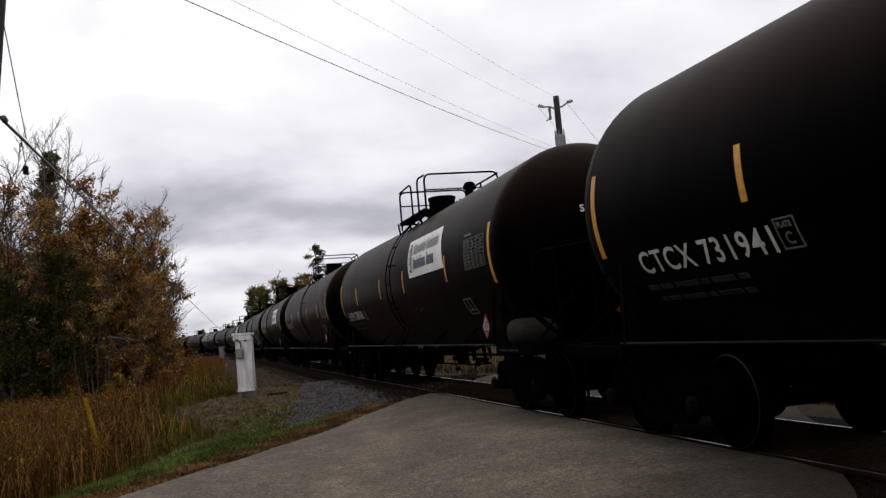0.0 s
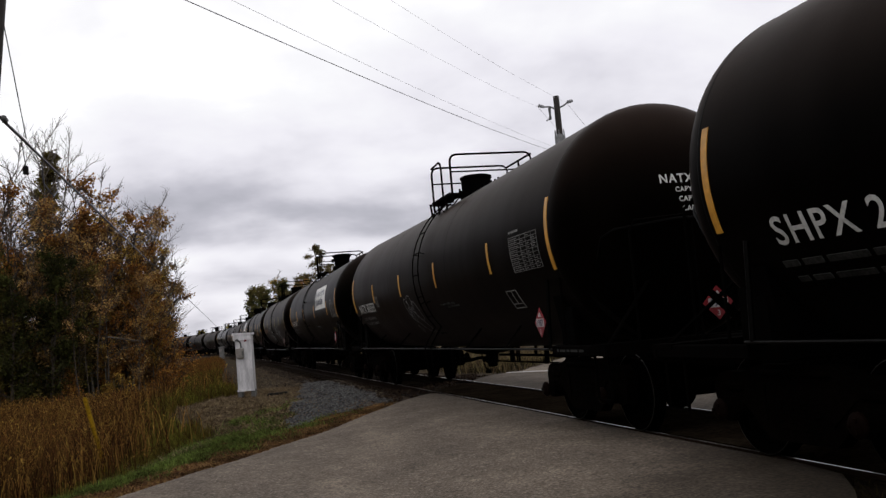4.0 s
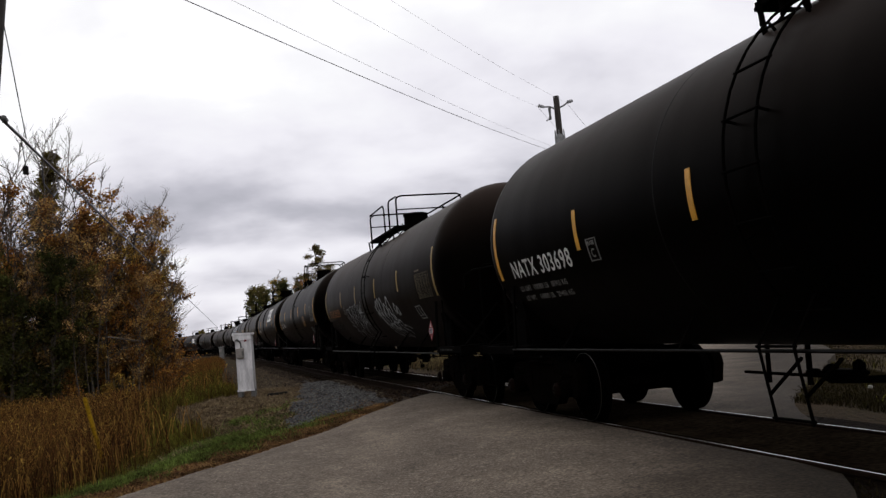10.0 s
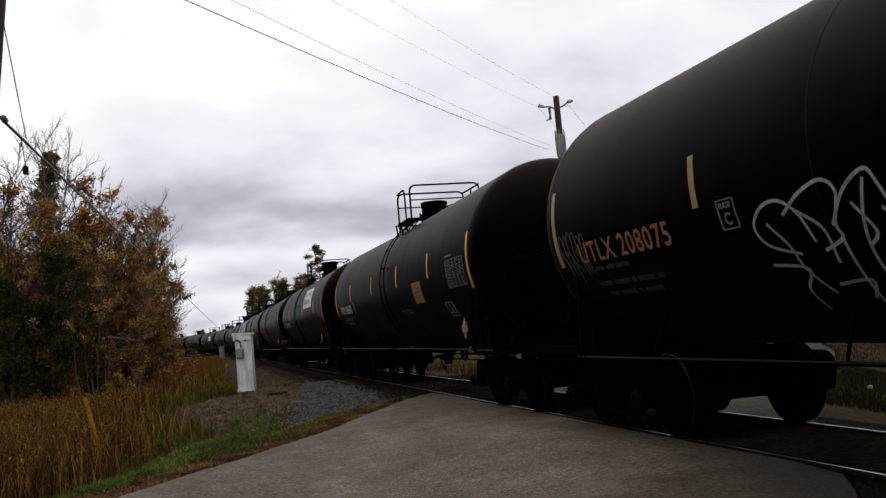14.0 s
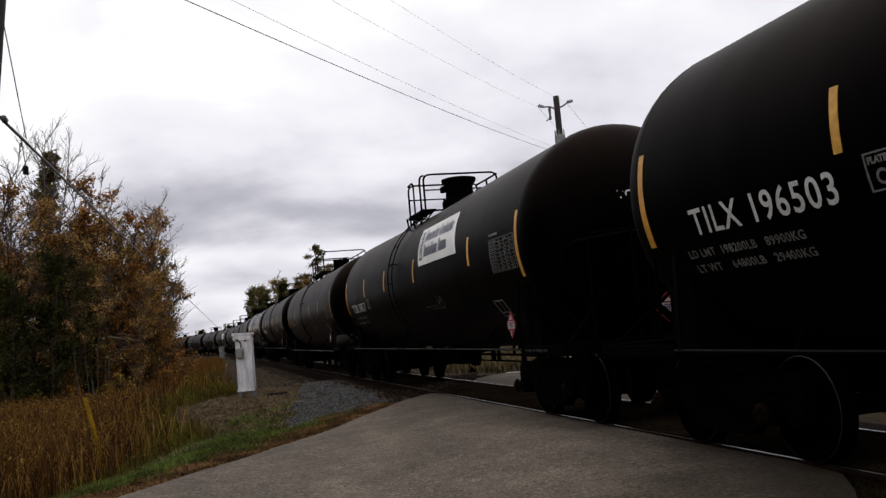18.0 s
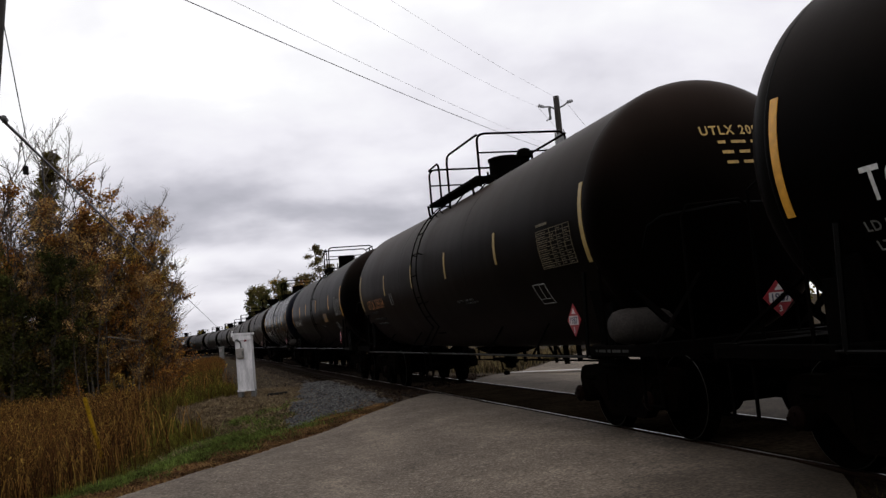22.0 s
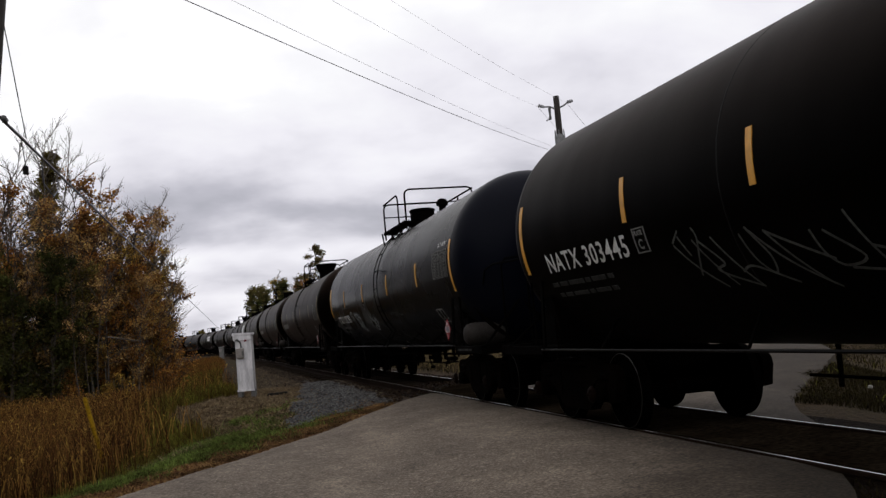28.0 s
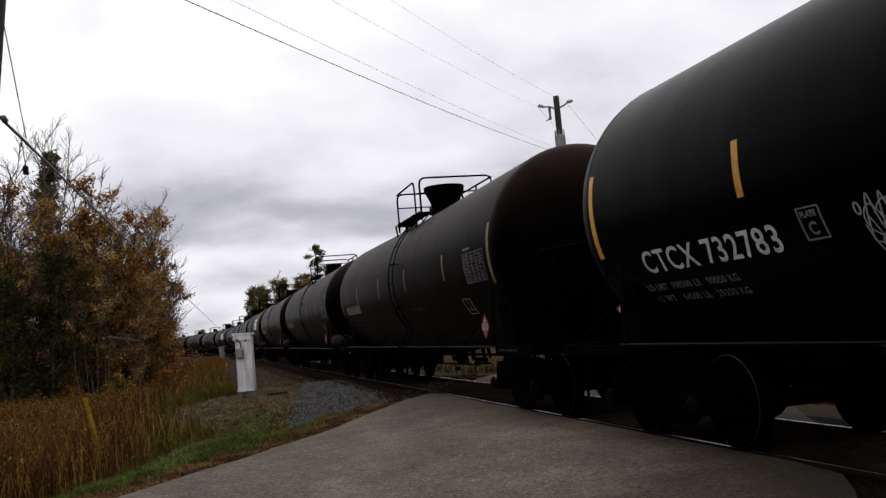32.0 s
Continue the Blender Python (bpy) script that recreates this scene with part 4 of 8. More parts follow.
def make_brake_rigging(kind):
    """Brake pipes and rods under the tank with their hangers; each builder hangs them differently."""
    sh = Shape()
    def pipe(x, a0, z0, a1, z1, r):
        sh.tube([(x, a0, z0), (x, (a0 + a1) / 2, (z0 + z1) / 2), (x, a1, z1)], r, 6)
    def hang(x, a, z0, z1, r, slip=0.0):
        sh.tube([(x, a, z0), (x, a + slip, z1)], r, 5)
    if kind == "high":
        x = -0.3
        pipe(x, 5.3, 0.76, -3.7, 0.80, 0.027)
        pipe(x, 2.75, 0.56, -2.15, 0.585, 0.018); pipe(x, -2.15, 0.60, -3.0, 0.63, 0.022)
        sh.tube([(x, 0.62, 0.57), (x, 0.52, 0.60), (x, 0.50, 0.72), (x, 0.50, 0.93)], 0.018, 5)
        for a, z0, z1, r in ((3.2, 0.95, 0.76, 0.03), (2.72, 0.93, 0.56, 0.022), (-1.04, 0.93, 0.57, 0.024), (-1.5, 0.94, 0.6, 0.03), (-1.97, 0.94, 0.67, 0.05), (-2.69, 1.0, 0.64, 0.035), (-3.05, 0.95, 0.73, 0.025), (-3.95, 0.95, 0.72, 0.03), (-4.35, 0.95, 0.66, 0.03)):
            hang(x, a, z0, z1, r, -0.03)
        hang(x, -2.5, 1.0, 0.84, 0.022, -0.14); hang(x, -2.9, 1.0, 0.82, 0.022, -0.12)
        sh.box((x, -2.5, 0.69), (0.16, 0.42, 0.085), chamfer=0.012)
        sh.lathe([(0.02, -0.1), (0.045, -0.08), (0.045, 0.06), (0.025, 0.09)], "y", 8, (x, -2.14, 0.60))
        sh.tube([(x, -2.16, 0.66), (x - 0.06, -2.16, 0.55), (x - 0.05, -2.22, 0.53)], 0.018, 5)
        sh.box((0.0, -4.1, 0.60), (0.3, 0.5, 0.16), chamfer=0.03)
    elif kind == "low":
        x = 0.0
        pipe(x, 3.6, 0.63, 0.15, 0.675, 0.014); pipe(x, -0.35, 0.68, -5.4, 0.72, 0.016)
        pipe(-0.25, 5.3, 0.78, 0.3, 0.79, 0.024); pipe(-0.25, -0.4, 0.79, -5.4, 0.80, 0.024)
        for a, z1, r in ((3.3, 0.62, 0.03), (2.84, 0.62, 0.025), (2.03, 0.65, 0.022), (1.03, 0.63, 0.03), (-0.8, 0.64, 0.035), (-1.51, 0.69, 0.028), (-2.31, 0.65, 0.028), (-2.77, 0.64, 0.05), (-3.3, 0.69, 0.045)):
            hang(x, a, 0.95, z1, r, -0.02)
        hang(x, -2.05, 0.93, 0.74, 0.022, -0.25); hang(x, -2.38, 0.93, 0.73, 0.022, -0.26)
        sh.lathe([(0.02, -0.12), (0.05, -0.09), (0.05, 0.07), (0.025, 0.1)], "y", 8, (x, 2.58, 0.64))
        sh.box((x, 0.62, 0.68), (0.12, 0.5, 0.06), chamfer=0.012)
    else:
        x = 0.0
        pipe(x, -0.2, 0.64, -5.4, 0.66, 0.016); pipe(-0.2, -1.1, 0.79, -5.4, 0.80, 0.024)
        for a, z1, r in ((-1.18, 0.64, 0.022), (-1.32, 0.63, 0.035), (-1.54, 0.64, 0.018), (-1.66, 0.64, 0.022), (-2.54, 0.76, 0.03), (-3.06, 0.63, 0.05), (-4.2, 0.64, 0.03)):
            hang(x, a, 0.95, z1, r, 0.02)
        if kind == "boxed":
            pipe(x, 3.54, 0.78, 1.4, 0.78, 0.022); pipe(x, 3.58, 0.59, 1.4, 0.67, 0.018)
            hang(x, 3.2, 0.95, 0.53, 0.032, 0.03); hang(x, 2.63, 0.95, 0.53, 0.04, 0.03)
            sh.tube([(x, 4.23, 0.47), (x, 3.9, 0.50), (x, 3.55, 0.56)], 0.02, 5)
            sh.lathe([(0.02, -0.1), (0.06, -0.07), (0.06, 0.05), (0.02, 0.08)], "y", 8, (x, 3.5, 0.69))
            sh.box((x, 1.0, 0.69), (0.4, 0.9, 0.29), chamfer=0.06)
        else:
            pipe(x, 3.6, 0.64, 2.3, 0.63, 0.018)
            hang(x, 3.15, 0.95, 0.54, 0.026, 0.02); hang(x, 2.49, 0.95, 0.54, 0.03, 0.02)
            sh.box((x, 2.0, 0.675), (0.16, 0.5, 0.06), chamfer=0.02); sh.box((x, 2.18, 0.66), (0.12, 0.12, 0.18), chamfer=0.03); sh.box((x, 1.8, 0.72), (0.1, 0.1, 0.16), chamfer=0.03)
            sh.tube([(x, 2.1, 0.60), (x, 1.5, 0.63), (x, 0.95, 0.685), (x, 0.3, 0.70)], 0.036, 6)
            sh.lathe([(0.02, -0.1), (0.045, -0.07), (0.045, 0.05), (0.02, 0.08)], "y", 8, (x, 2.46, 0.66))
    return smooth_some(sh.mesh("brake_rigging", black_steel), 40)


def make_brake_cylinder():
    sh = Shape().lathe([(0.02, -0.2), (0.085, -0.19), (0.105, -0.15), (0.105, 0.1), (0.085, 0.15), (0.03, 0.17), (0.025, 0.4)], "y", 16, (0, 0, 0))
    return smooth_some(sh.mesh("brake_cylinder", black_steel), 40)


def make_reservoir():
    sh = Shape().lathe([(0.02, -0.36), (0.12, -0.35), (0.17, -0.30), (0.19, -0.22), (0.19, 0.22), (0.17, 0.30), (0.12, 0.35), (0.02, 0.36)], "x", 20)
    sh.box((-0.15, 0, -0.18), (0.05, 0.1, 0.2)).box((0.15, 0, -0.18), (0.05, 0.1, 0.2))
    for x in (-0.15, 0.15):
        sh.lathe([(0.195, x - 0.025), (0.195, x + 0.025)], "x", 20, caps=False)
    return smooth_some(sh.mesh("air_reservoir", reservoir_m), 40)


def make_end_frame():
    """Stub sill, bolster, saddle and end platform of one end (built for the leading end)."""
    sh = Shape()
    sh.box((0, -7.35, 0.88), (0.40, 3.3, 0.36), chamfer=0.02)
    sh.box((0, -6.95, 0.98), (2.7, 0.42, 0.16), chamfer=0.02)
    n = 12
    arc = [(R_TANK * 1.0 * math.cos(a), Z_TANK + R_TANK * math.sin(a)) for a in (math.radians(-150 + 120 * i / n) for i in range(n + 1))]
    sh.prism(arc + [(1.2, 0.98), (0.9, 0.9), (-0.9, 0.9), (-1.2, 0.98)], -7.12, -6.82, "y")
    sh.prism(arc + [(0.55, 0.98), (-0.55, 0.98)], -7.9, -7.85, "y")
    sh.box((0, -8.35, 1.05), (2.95, 0.34, 0.04))
    sh.box((0, -8.52, 1.0), (2.95, 0.05, 0.14))
    sh.box((-1.43, -7.75, 1.0), (0.07, 1.55, 0.12), chamfer=0.01).box((1.43, -7.75, 1.0), (0.07, 1.55, 0.12), chamfer=0.01)
    for s in (-1, 1):
        sh.tube([(s * 1.43, -8.45, 1.0), (s * 0.6, -8.05, 1.75)], 0.022, 5)
        sh.tube([(s * 1.40, -8.45, 0.98), (s * 1.40, -8.45, 0.45), (s * 1.40, -8.1, 0.45), (s * 1.40, -8.1, 0.98)], 0.018, 5)
        sh.box((s * 1.25, -7.1, 1.28), (0.06, 0.4, 0.5), chamfer=0.01)
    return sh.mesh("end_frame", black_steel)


def make_end_rail():
    """Bent rail over half of the end platform."""
    sh = Shape().tube([(0.2, -8.5, 1.05), (0.2, -8.52, 2.3), (0.28, -8.5, 2.42), (0.9, -8.48, 2.46), (1.02, -8.46, 2.38), (1.02, -8.46, 1.05)], 0.016, 6)
    return smooth_some(sh.mesh("end_handrail", black_steel))


def make_grab_iron():
    return smooth_some(Shape().tube([(1.40, -7.3, 1.05), (1.40, -7.3, 1.9)], 0.016, 5).mesh("grab_iron", black_steel))


def make_head_hoop():
    """Grab rail bent round the head."""
    sh = Shape()
    sh.tube([(-1.15, -7.9, 2.05), (-1.15, -8.05, 2.28), (-1.05, -8.2, 2.36), (-0.3, -8.3, 2.44), (0.3, -8.3, 2.44), (1.05, -8.2, 2.36), (1.15, -8.05, 2.28), (1.15, -7.9, 2.05)], 0.018, 6)
    return smooth_some(sh.mesh("head_hoop", pipe_steel))


def make_brake_wheel():
    sh = Shape()
    sh.tube([(0.28 * math.cos(a), 0, 0.28 * math.sin(a)) for a in (2 * math.pi * i / 20 for i in range(20))], 0.016, 5, closed=True)
    for i in range(4):
        a = math.pi / 2 * i + 0.4
        sh.tube([(0, 0, 0), (0.28 * math.cos(a), 0, 0.28 * math.sin(a))], 0.012, 4)
    sh.box((0, 0.08, -0.1), (0.22, 0.14, 0.4), chamfer=0.02)
    return smooth_some(sh.mesh("brake_wheel", black_steel))


def make_coupler():
    sh = Shape()
    sh.box((0, -8.75, 0.88), (0.16, 0.5, 0.18), chamfer=0.02)
    sh.prism([(-0.17, -8.92), (0.15, -8.92), (0.17, -9.14), (0.05, -9.14), (0.02, -9.02), (-0.06, -9.02), (-0.12, -9.16), (-0.19, -9.12)], 0.74, 1.02, "z")
    sh.tube([(0.3, -8.6, 0.75), (0.3, -8.9, 0.55), (0.28, -9.06, 0.42)], 0.028, 6)
    sh.tube([(-1.2, -8.6, 0.9), (0, -8.68, 0.72)], 0.014, 4)
    return smooth_some(sh.mesh("coupler", truck_iron), 35)


def make_side_rail(z, side):
    sh = Shape()
    x = -1.455 * side
    sh.tube([(x, -7.0, z), (x, 0, z), (x, 7.0, z)], 0.015, 8)
    for y in (-6.9, 6.9):
        sh.tube([(x, y, z), (x * 0.97, y, 1.9)], 0.025, 5)
        sh.tube([(x, y, z), (x * 0.8, y, z - 0.04)], 0.025, 5)
    return smooth_some(sh.mesh("side_rail", pipe_steel))


def make_rail_bracket(z, side):
    """Slanting rod from the side rail up to the shell."""
    q = on_tank(0.35, radians(-47))
    return smooth_some(Shape().tube([(-1.455 * side, 0, z), (q.x * side, q.y, q.z)], 0.016, 5).mesh("rail_bracket", black_steel))


def make_spec(body, a_left, a_right, th):
    """The car's class, stencilled over its table."""
    v, f = text_outline(body, 0.1, 0.003, 1.1)
    x0, x1 = min(p[0] for p in v), max(p[0] for p in v)
    k = (a_left - a_right) / (x1 - x0)
    return mesh_from("car_class", [on_tank(a_left - (x - x0) * k, th + y / R_TANK, 0.012) for x, y, _ in v], f, white_paint)


def make_table(a_left, th_top, w, h, title=True, ink=table_paint):
    """Stencilled data table: frame, lines and cells of bars."""
    sh = Shape()
    def bar(a0, a1, t0, t1):
        sh.add(*patch(a0, a1, t0, t1, 0.009, 2))
    t = lambda v: v / R_TANK
    rows, lw = 9, 0.007
    for i in range(rows + 1):
        y = th_top - t(h) * i / rows
        bar(a_left, a_left - w, y, y - t(lw))
    for c in (0, 0.42, 0.62, 0.82, 1.0):
        bar(a_left - w * c, a_left - w * c - lw, th_top, th_top - t(h))
    rnd = random.Random(8)
    for i in range(rows):
        y = th_top - t(h) * (i + 0.72) / rows
        bar(a_left - 0.04, a_left - w * rnd.uniform(0.28, 0.38), y, y + t(0.011))
        for c in (0.46, 0.66, 0.86):
            if rnd.random() < 0.7:
                bar(a_left - w * c, a_left - w * (c + 0.07), y, y + t(0.013))
    if title:
        bar(a_left - 0.02, a_left - 0.10, th_top + t(0.055), th_top + t(0.085))
        bar(a_left - 0.13, a_left - 0.38, th_top + t(0.055), th_top + t(0.085))
    return sh.mesh("data_table", ink)


def frame_outline(a_left, th_top, w, h, mat, lw=0.013, mid=True):
    sh = Shape()
    t = lambda v: v / R_TANK
    sh.add(*patch(a_left, a_left - w, th_top, th_top - t(lw), 0.008, 1)).add(*patch(a_left, a_left - w, th_top - t(h) + t(lw), th_top - t(h), 0.008, 1))
    sh.add(*patch(a_left, a_left - lw, th_top, th_top - t(h), 0.008, 3)).add(*patch(a_left - w + lw, a_left - w, th_top, th_top - t(h), 0.008, 3))
    if mid:
        sh.add(*patch(a_left - w * 0.5, a_left - w * 0.5 - lw * 0.7, th_top, th_top - t(h * 0.72), 0.008, 2))
        sh.add(*patch(a_left, a_left - w, th_top - t(h * 0.72), th_top - t(h * 0.72 + lw * 0.7), 0.008, 1))
    return sh.mesh("stencil_frame", mat)


def make_plate_box(a_left, th_base, mat):
    """Clearance plate mark: a small square with its words."""
    sh = Shape()
    t = lambda v: v / R_TANK
    w, h, lw = 0.25, 0.26, 0.012
    th = th_base + t(h)
    for a0, a1, t0, t1 in ((0, w, 0, lw), (0, w, h - lw, h), (0, lw, 0, h), (w - lw, w, 0, h)):
        sh.add(*patch(a_left - a0, a_left - a1, th - t(t0), th - t(t1), 0.008, 2))
    for body, size, dx, dy in (("PLATE", 0.062, 0.04, 0.075), ("C", 0.14, 0.08, 0.215)):
        v, f = text_outline(body, size, 0.004)
        sh.add([on_tank(a_left - dx - x, th - t(dy) + y / R_TANK, 0.012) for x, y, _ in v], f)
    return mesh_from("clearance_mark", sh.v, sh.f, mat)


def make_head_text(body, mat, z0, lines):
    """The car mark and its capacity on the leading head: read words as letters, the rest as bars."""
    ink = head_yellow if mat is orange_paint else mat
    v, f = text_outline(body, 0.15, 0.003, 1.2)
    k = 0.98 / max(p[0] for p in v)
    sh = Shape().add([on_head(-0.38 + x * k, z0 + y, 0.012) for x, y, _ in v], f)
    for i, line in enumerate(lines):
        x, z = -0.2 + 0.03 * i, z0 - 0.115 * (i + 1)
        for word in line.split(" "):
            if word.isalnum():
                v, f = text_outline(word, 0.085, 0.002, 1.15)
                sh.add([on_head(x + p[0] * 0.95, z + p[1], 0.012) for p in v], f)
                x += 0.95 * max(p[0] for p in v) + 0.07
            else:
                w = 0.045 * len(word)
                sh.add([on_head(x, z + 0.01, 0.01), on_head(x + w, z + 0.01, 0.01), on_head(x + w, z + 0.045, 0.01), on_head(x, z + 0.045, 0.01)], [(0, 1, 2, 3)])
                x += w + 0.07
    return mesh_from("head_lettering", sh.v, sh.f, ink)


def make_placard():
    """Red diamond hazard placard with a white number panel, facing the side."""
    s = 0.195
    sh = Shape().prism([(0, s), (-s, 0), (0, -s), (s, 0)], -0.006, 0.0)
    return sh.mesh("placard", placard_red)


def make_placard_panel():
    sh = Shape().box((-0.009, 0, 0), (0.006, 0.25, 0.105))
    sh.prism([(0, 0.14), (-0.055, 0.075), (0.055, 0.075)], -0.011, -0.007)
    return sh.mesh("number_panel", placard_white)


def make_placard_text():
    sh = Shape()
    v, f = text_outline("1987", 0.115, 0.003)
    x1 = max(p[0] for p in v)
    sh.add([(-0.0145, x1 / 2 - x, y - 0.04) for x, y, _ in v], f)
    return mesh_from("number", sh.v, sh.f, banner_ink)


def make_placard_class():
    v, f = text_outline("3", 0.09, 0.002)
    return mesh_from("class_number", [(-0.011, 0.027 - x, y - 0.145) for x, y, _ in v], f, placard_white)


def banner_point(a_left, th_top, x, y, lift):
    """x to the right and y up from the banner's lower left corner; the banner leans like its letters."""
    return on_tank(a_left - 0.43 * (1 - y / 0.81) - x, th_top + (y - 0.81) / R_TANK, lift)


def banner_quad(sh, a_left, th_top, x0, x1, y0, y1, lift, n=1):
    v = []
    for i in range(n + 1):
        y = y0 + (y1 - y0) * i / n
        v += [banner_point(a_left, th_top, x0, y, lift), banner_point(a_left, th_top, x1, y, lift)]
    sh.add(v, [(2 * i, 2 * i + 1, 2 * i + 3, 2 * i + 2) for i in range(n)])


def make_banner_plate(a_left, th_top):
    sh = Shape()
    n, w = 12, 2.64
    v = []
    for i in range(n + 1):
        y = 0.81 * i / n
        v += [banner_point(a_left, th_top, x, y, z) for z in (0.012, -0.004) for x in (0, w)]
    f = []
    for i in range(n):
        b = 4 * i
        f += [(b, b + 1, b + 5, b + 4), (b, b + 4, b + 6, b + 2), (b + 1, b + 3, b + 7, b + 5)]
    f += [(0, 2, 3, 1), (4 * n, 4 * n + 1, 4 * n + 3, 4 * n + 2)]
    return sh.add(v, f).mesh("banner", banner_white)


def make_banner_print(a_left, th_top):
    """The company's name as two lines of upright and slanting strokes beside its dark mark; no letters."""
    dark, soft = Shape(), Shape()
    banner_quad(dark, a_left, th_top, 0.14, 0.33, 0.10, 0.71, 0.018, 6)
    for x in (0.095, 0.118, 0.345, 0.368):
        banner_quad(soft, a_left, th_top, x, x + 0.012, 0.10, 0.71, 0.018, 6)
    for sh, words, tall, y, stem, lean in ((soft, (9, 8), ((0, 6, 7), (0, 3, 6)), 0.46, 0.030, 0.07), (dark, (9, 5), ((0, 3, 5, 6), (0,)), 0.15, 0.041, 0.02)):
        x, h = 0.47, 0.25
        for wd, up in zip(words, tall):
            for i in range(wd):
                w = 0.094 if i else 0.104
                top = h if i in up else h * 0.72
                for k in range(2):
                    x0 = x + k * (w - stem)
                    banner_stroke(sh, a_left, th_top, x0, y, y + (top if k == 0 else h * 0.72 if i else h), stem, lean)
                x += w + 0.018
            x += 0.075
    me = mesh_from("banner_print", dark.v + soft.v, dark.f + [tuple(i + len(dark.v) for i in f) for f in soft.f], [banner_ink, banner_grey])
    me.polygons.foreach_set("material_index", [0] * len(dark.f) + [1] * len(soft.f))
    return me


def banner_stroke(sh, a_left, th_top, x, y0, y1, w, lean):
    v = []
    for i in range(3):
        y = y0 + (y1 - y0) * i / 2
        dx = lean * (y - y0) / 0.25
        v += [banner_point(a_left, th_top, x + dx, y, 0.018), banner_point(a_left, th_top, x + dx + w, y, 0.018)]
    sh.add(v, [(0, 1, 3, 2), (2, 3, 5, 4)])


def make_banner_mark(a_left, th_top):
    sh = Shape()
    q = lambda x0, x1, y0, y1: banner_quad(sh, a_left, th_top, x0, x1, y0, y1, 0.022)
    for i in range(4):
        y = 0.15 + 0.14 * i
        q(0.18, 0.215, y, y + 0.10)
        q(0.18, 0.285, y + 0.07, y + 0.10)
        if i != 1:
            q(0.255, 0.285, y, y + 0.05)
        if i in (0, 2):
            q(0.18, 0.285, y, y + 0.025)
    return mesh_from("banner_mark", sh.v, sh.f, banner_white)


def ribbon(sh, path, width, lift=0.008):
    """A painted stroke on the shell along (a, th) points."""
    n = len(path)
    for i in range(n - 1):
        (a0, t0), (a1, t1) = path[i], path[i + 1]
        dx, dy = a1 - a0, (t1 - t0) * R_TANK
        L = math.hypot(dx, dy) or 1e-6
        ox, oy = -dy / L * width / 2, dx / L * width / 2 / R_TANK
        ex, ey = dx / L * width * 0.3, dy / L * width * 0.3 / R_TANK
        sh.add([on_tank(a0 - ox - ex, t0 - oy - ey, lift), on_tank(a0 + ox - ex, t0 + oy - ey, lift), on_tank(a1 + ox + ex, t1 + oy + ey, lift), on_tank(a1 - ox + ex, t1 - oy + ey, lift)], [(0, 1, 2, 3)])


def make_spray(seed, a_left, a_right, th_hi, th_lo, strokes, width, mat):
    """Sprayed scrawl: looping strokes with spikes below; no word."""
    sh, rnd = Shape(), random.Random(seed)
    w, hgt = (a_left - a_right) / strokes, th_hi - th_lo
    for i in range(strokes):
        cx, sc = a_left - w * (i + 0.5), rnd.uniform(0.75, 1.1)
        path = []
        a0, turn = rnd.uniform(2.6, 3.6), rnd.uniform(3.6, 5.6)
        rx, ry = w * rnd.uniform(0.5, 0.75), hgt * rnd.uniform(0.22, 0.34)
        cy = th_hi - ry * 1.1
        for j in range(13):
            a = a0 - turn * j / 12
            path.append((cx + w * 0.1 - rx * math.cos(a) * -1 * (1 - 0.03 * j), cy + ry * math.sin(a) * sc))
        ribbon(sh, path, width)
        tail = path[-1]
        mid = (tail[0] + rnd.uniform(-0.3, 0.3) * w, th_lo + hgt * rnd.uniform(0.25, 0.45))
        end = (mid[0] - w * rnd.uniform(0.3, 0.9), th_lo + hgt * rnd.uniform(0.0, 0.25))
        ribbon(sh, [tail, mid, end], width * 0.8)
        if rnd.random() < 0.8:
            b = (end[0] + w * rnd.uniform(-0.2, 0.5), th_lo + hgt * rnd.uniform(0.3, 0.6))
            ribbon(sh, [end, b, (b[0] - w * 0.5, b[1] - hgt * rnd.uniform(0.1, 0.3))], width * 0.6)
        if rnd.random() < 0.7:
            r2 = w * 0.16
            c2 = (cx + rnd.uniform(-0.2, 0.2) * w, cy - ry * rnd.uniform(0.2, 1.0))
            ribbon(sh, [(c2[0] + r2 * math.cos(q), c2[1] + r2 * 1.4 / R_TANK * math.sin(q)) for q in np.linspace(0, 5.2, 9)], width * 0.6)
    return mesh_from("spray_paint", sh.v, sh.f, mat)


def curve_through(pts, n=6):
    """A smooth curve through hand-set points."""
    out, k = [], len(pts)
    for i in range(k - 1):
        p0, p1, p2, p3 = (Vector(pts[max(0, min(k - 1, i + d))]) for d in (-1, 0, 1, 2))
        for j in range(n):
            t = j / n
            out.append(((2 * p1) + (p2 - p0) * t + (2 * p0 - 5 * p1 + 4 * p2 - p3) * t * t + (3 * p1 - p0 - 3 * p2 + p3) * t ** 3) / 2)
    return out + [Vector(pts[-1])]


def arch(x, w, y0, y1):
    """One bent-over stroke with a hook inside."""
    h = y1 - y0
    return [(x, y0), (x + 0.06 * w, y0 + 0.6 * h), (x + 0.45 * w, y1), (x + 0.92 * w, y0 + 0.62 * h), (x + 0.8 * w, y0 + 0.2 * h), (x + 0.58 * w, y0 + 0.12 * h), (x + 0.5 * w, y0 + 0.36 * h)]


def oval(x, y, rx, ry, lean=0.0, turn=6.4, start=0.0):
    return [(x + rx * math.cos(a) + lean * ry * math.sin(a), y + ry * math.sin(a)) for a in (start + turn * i / 9 for i in range(10))]


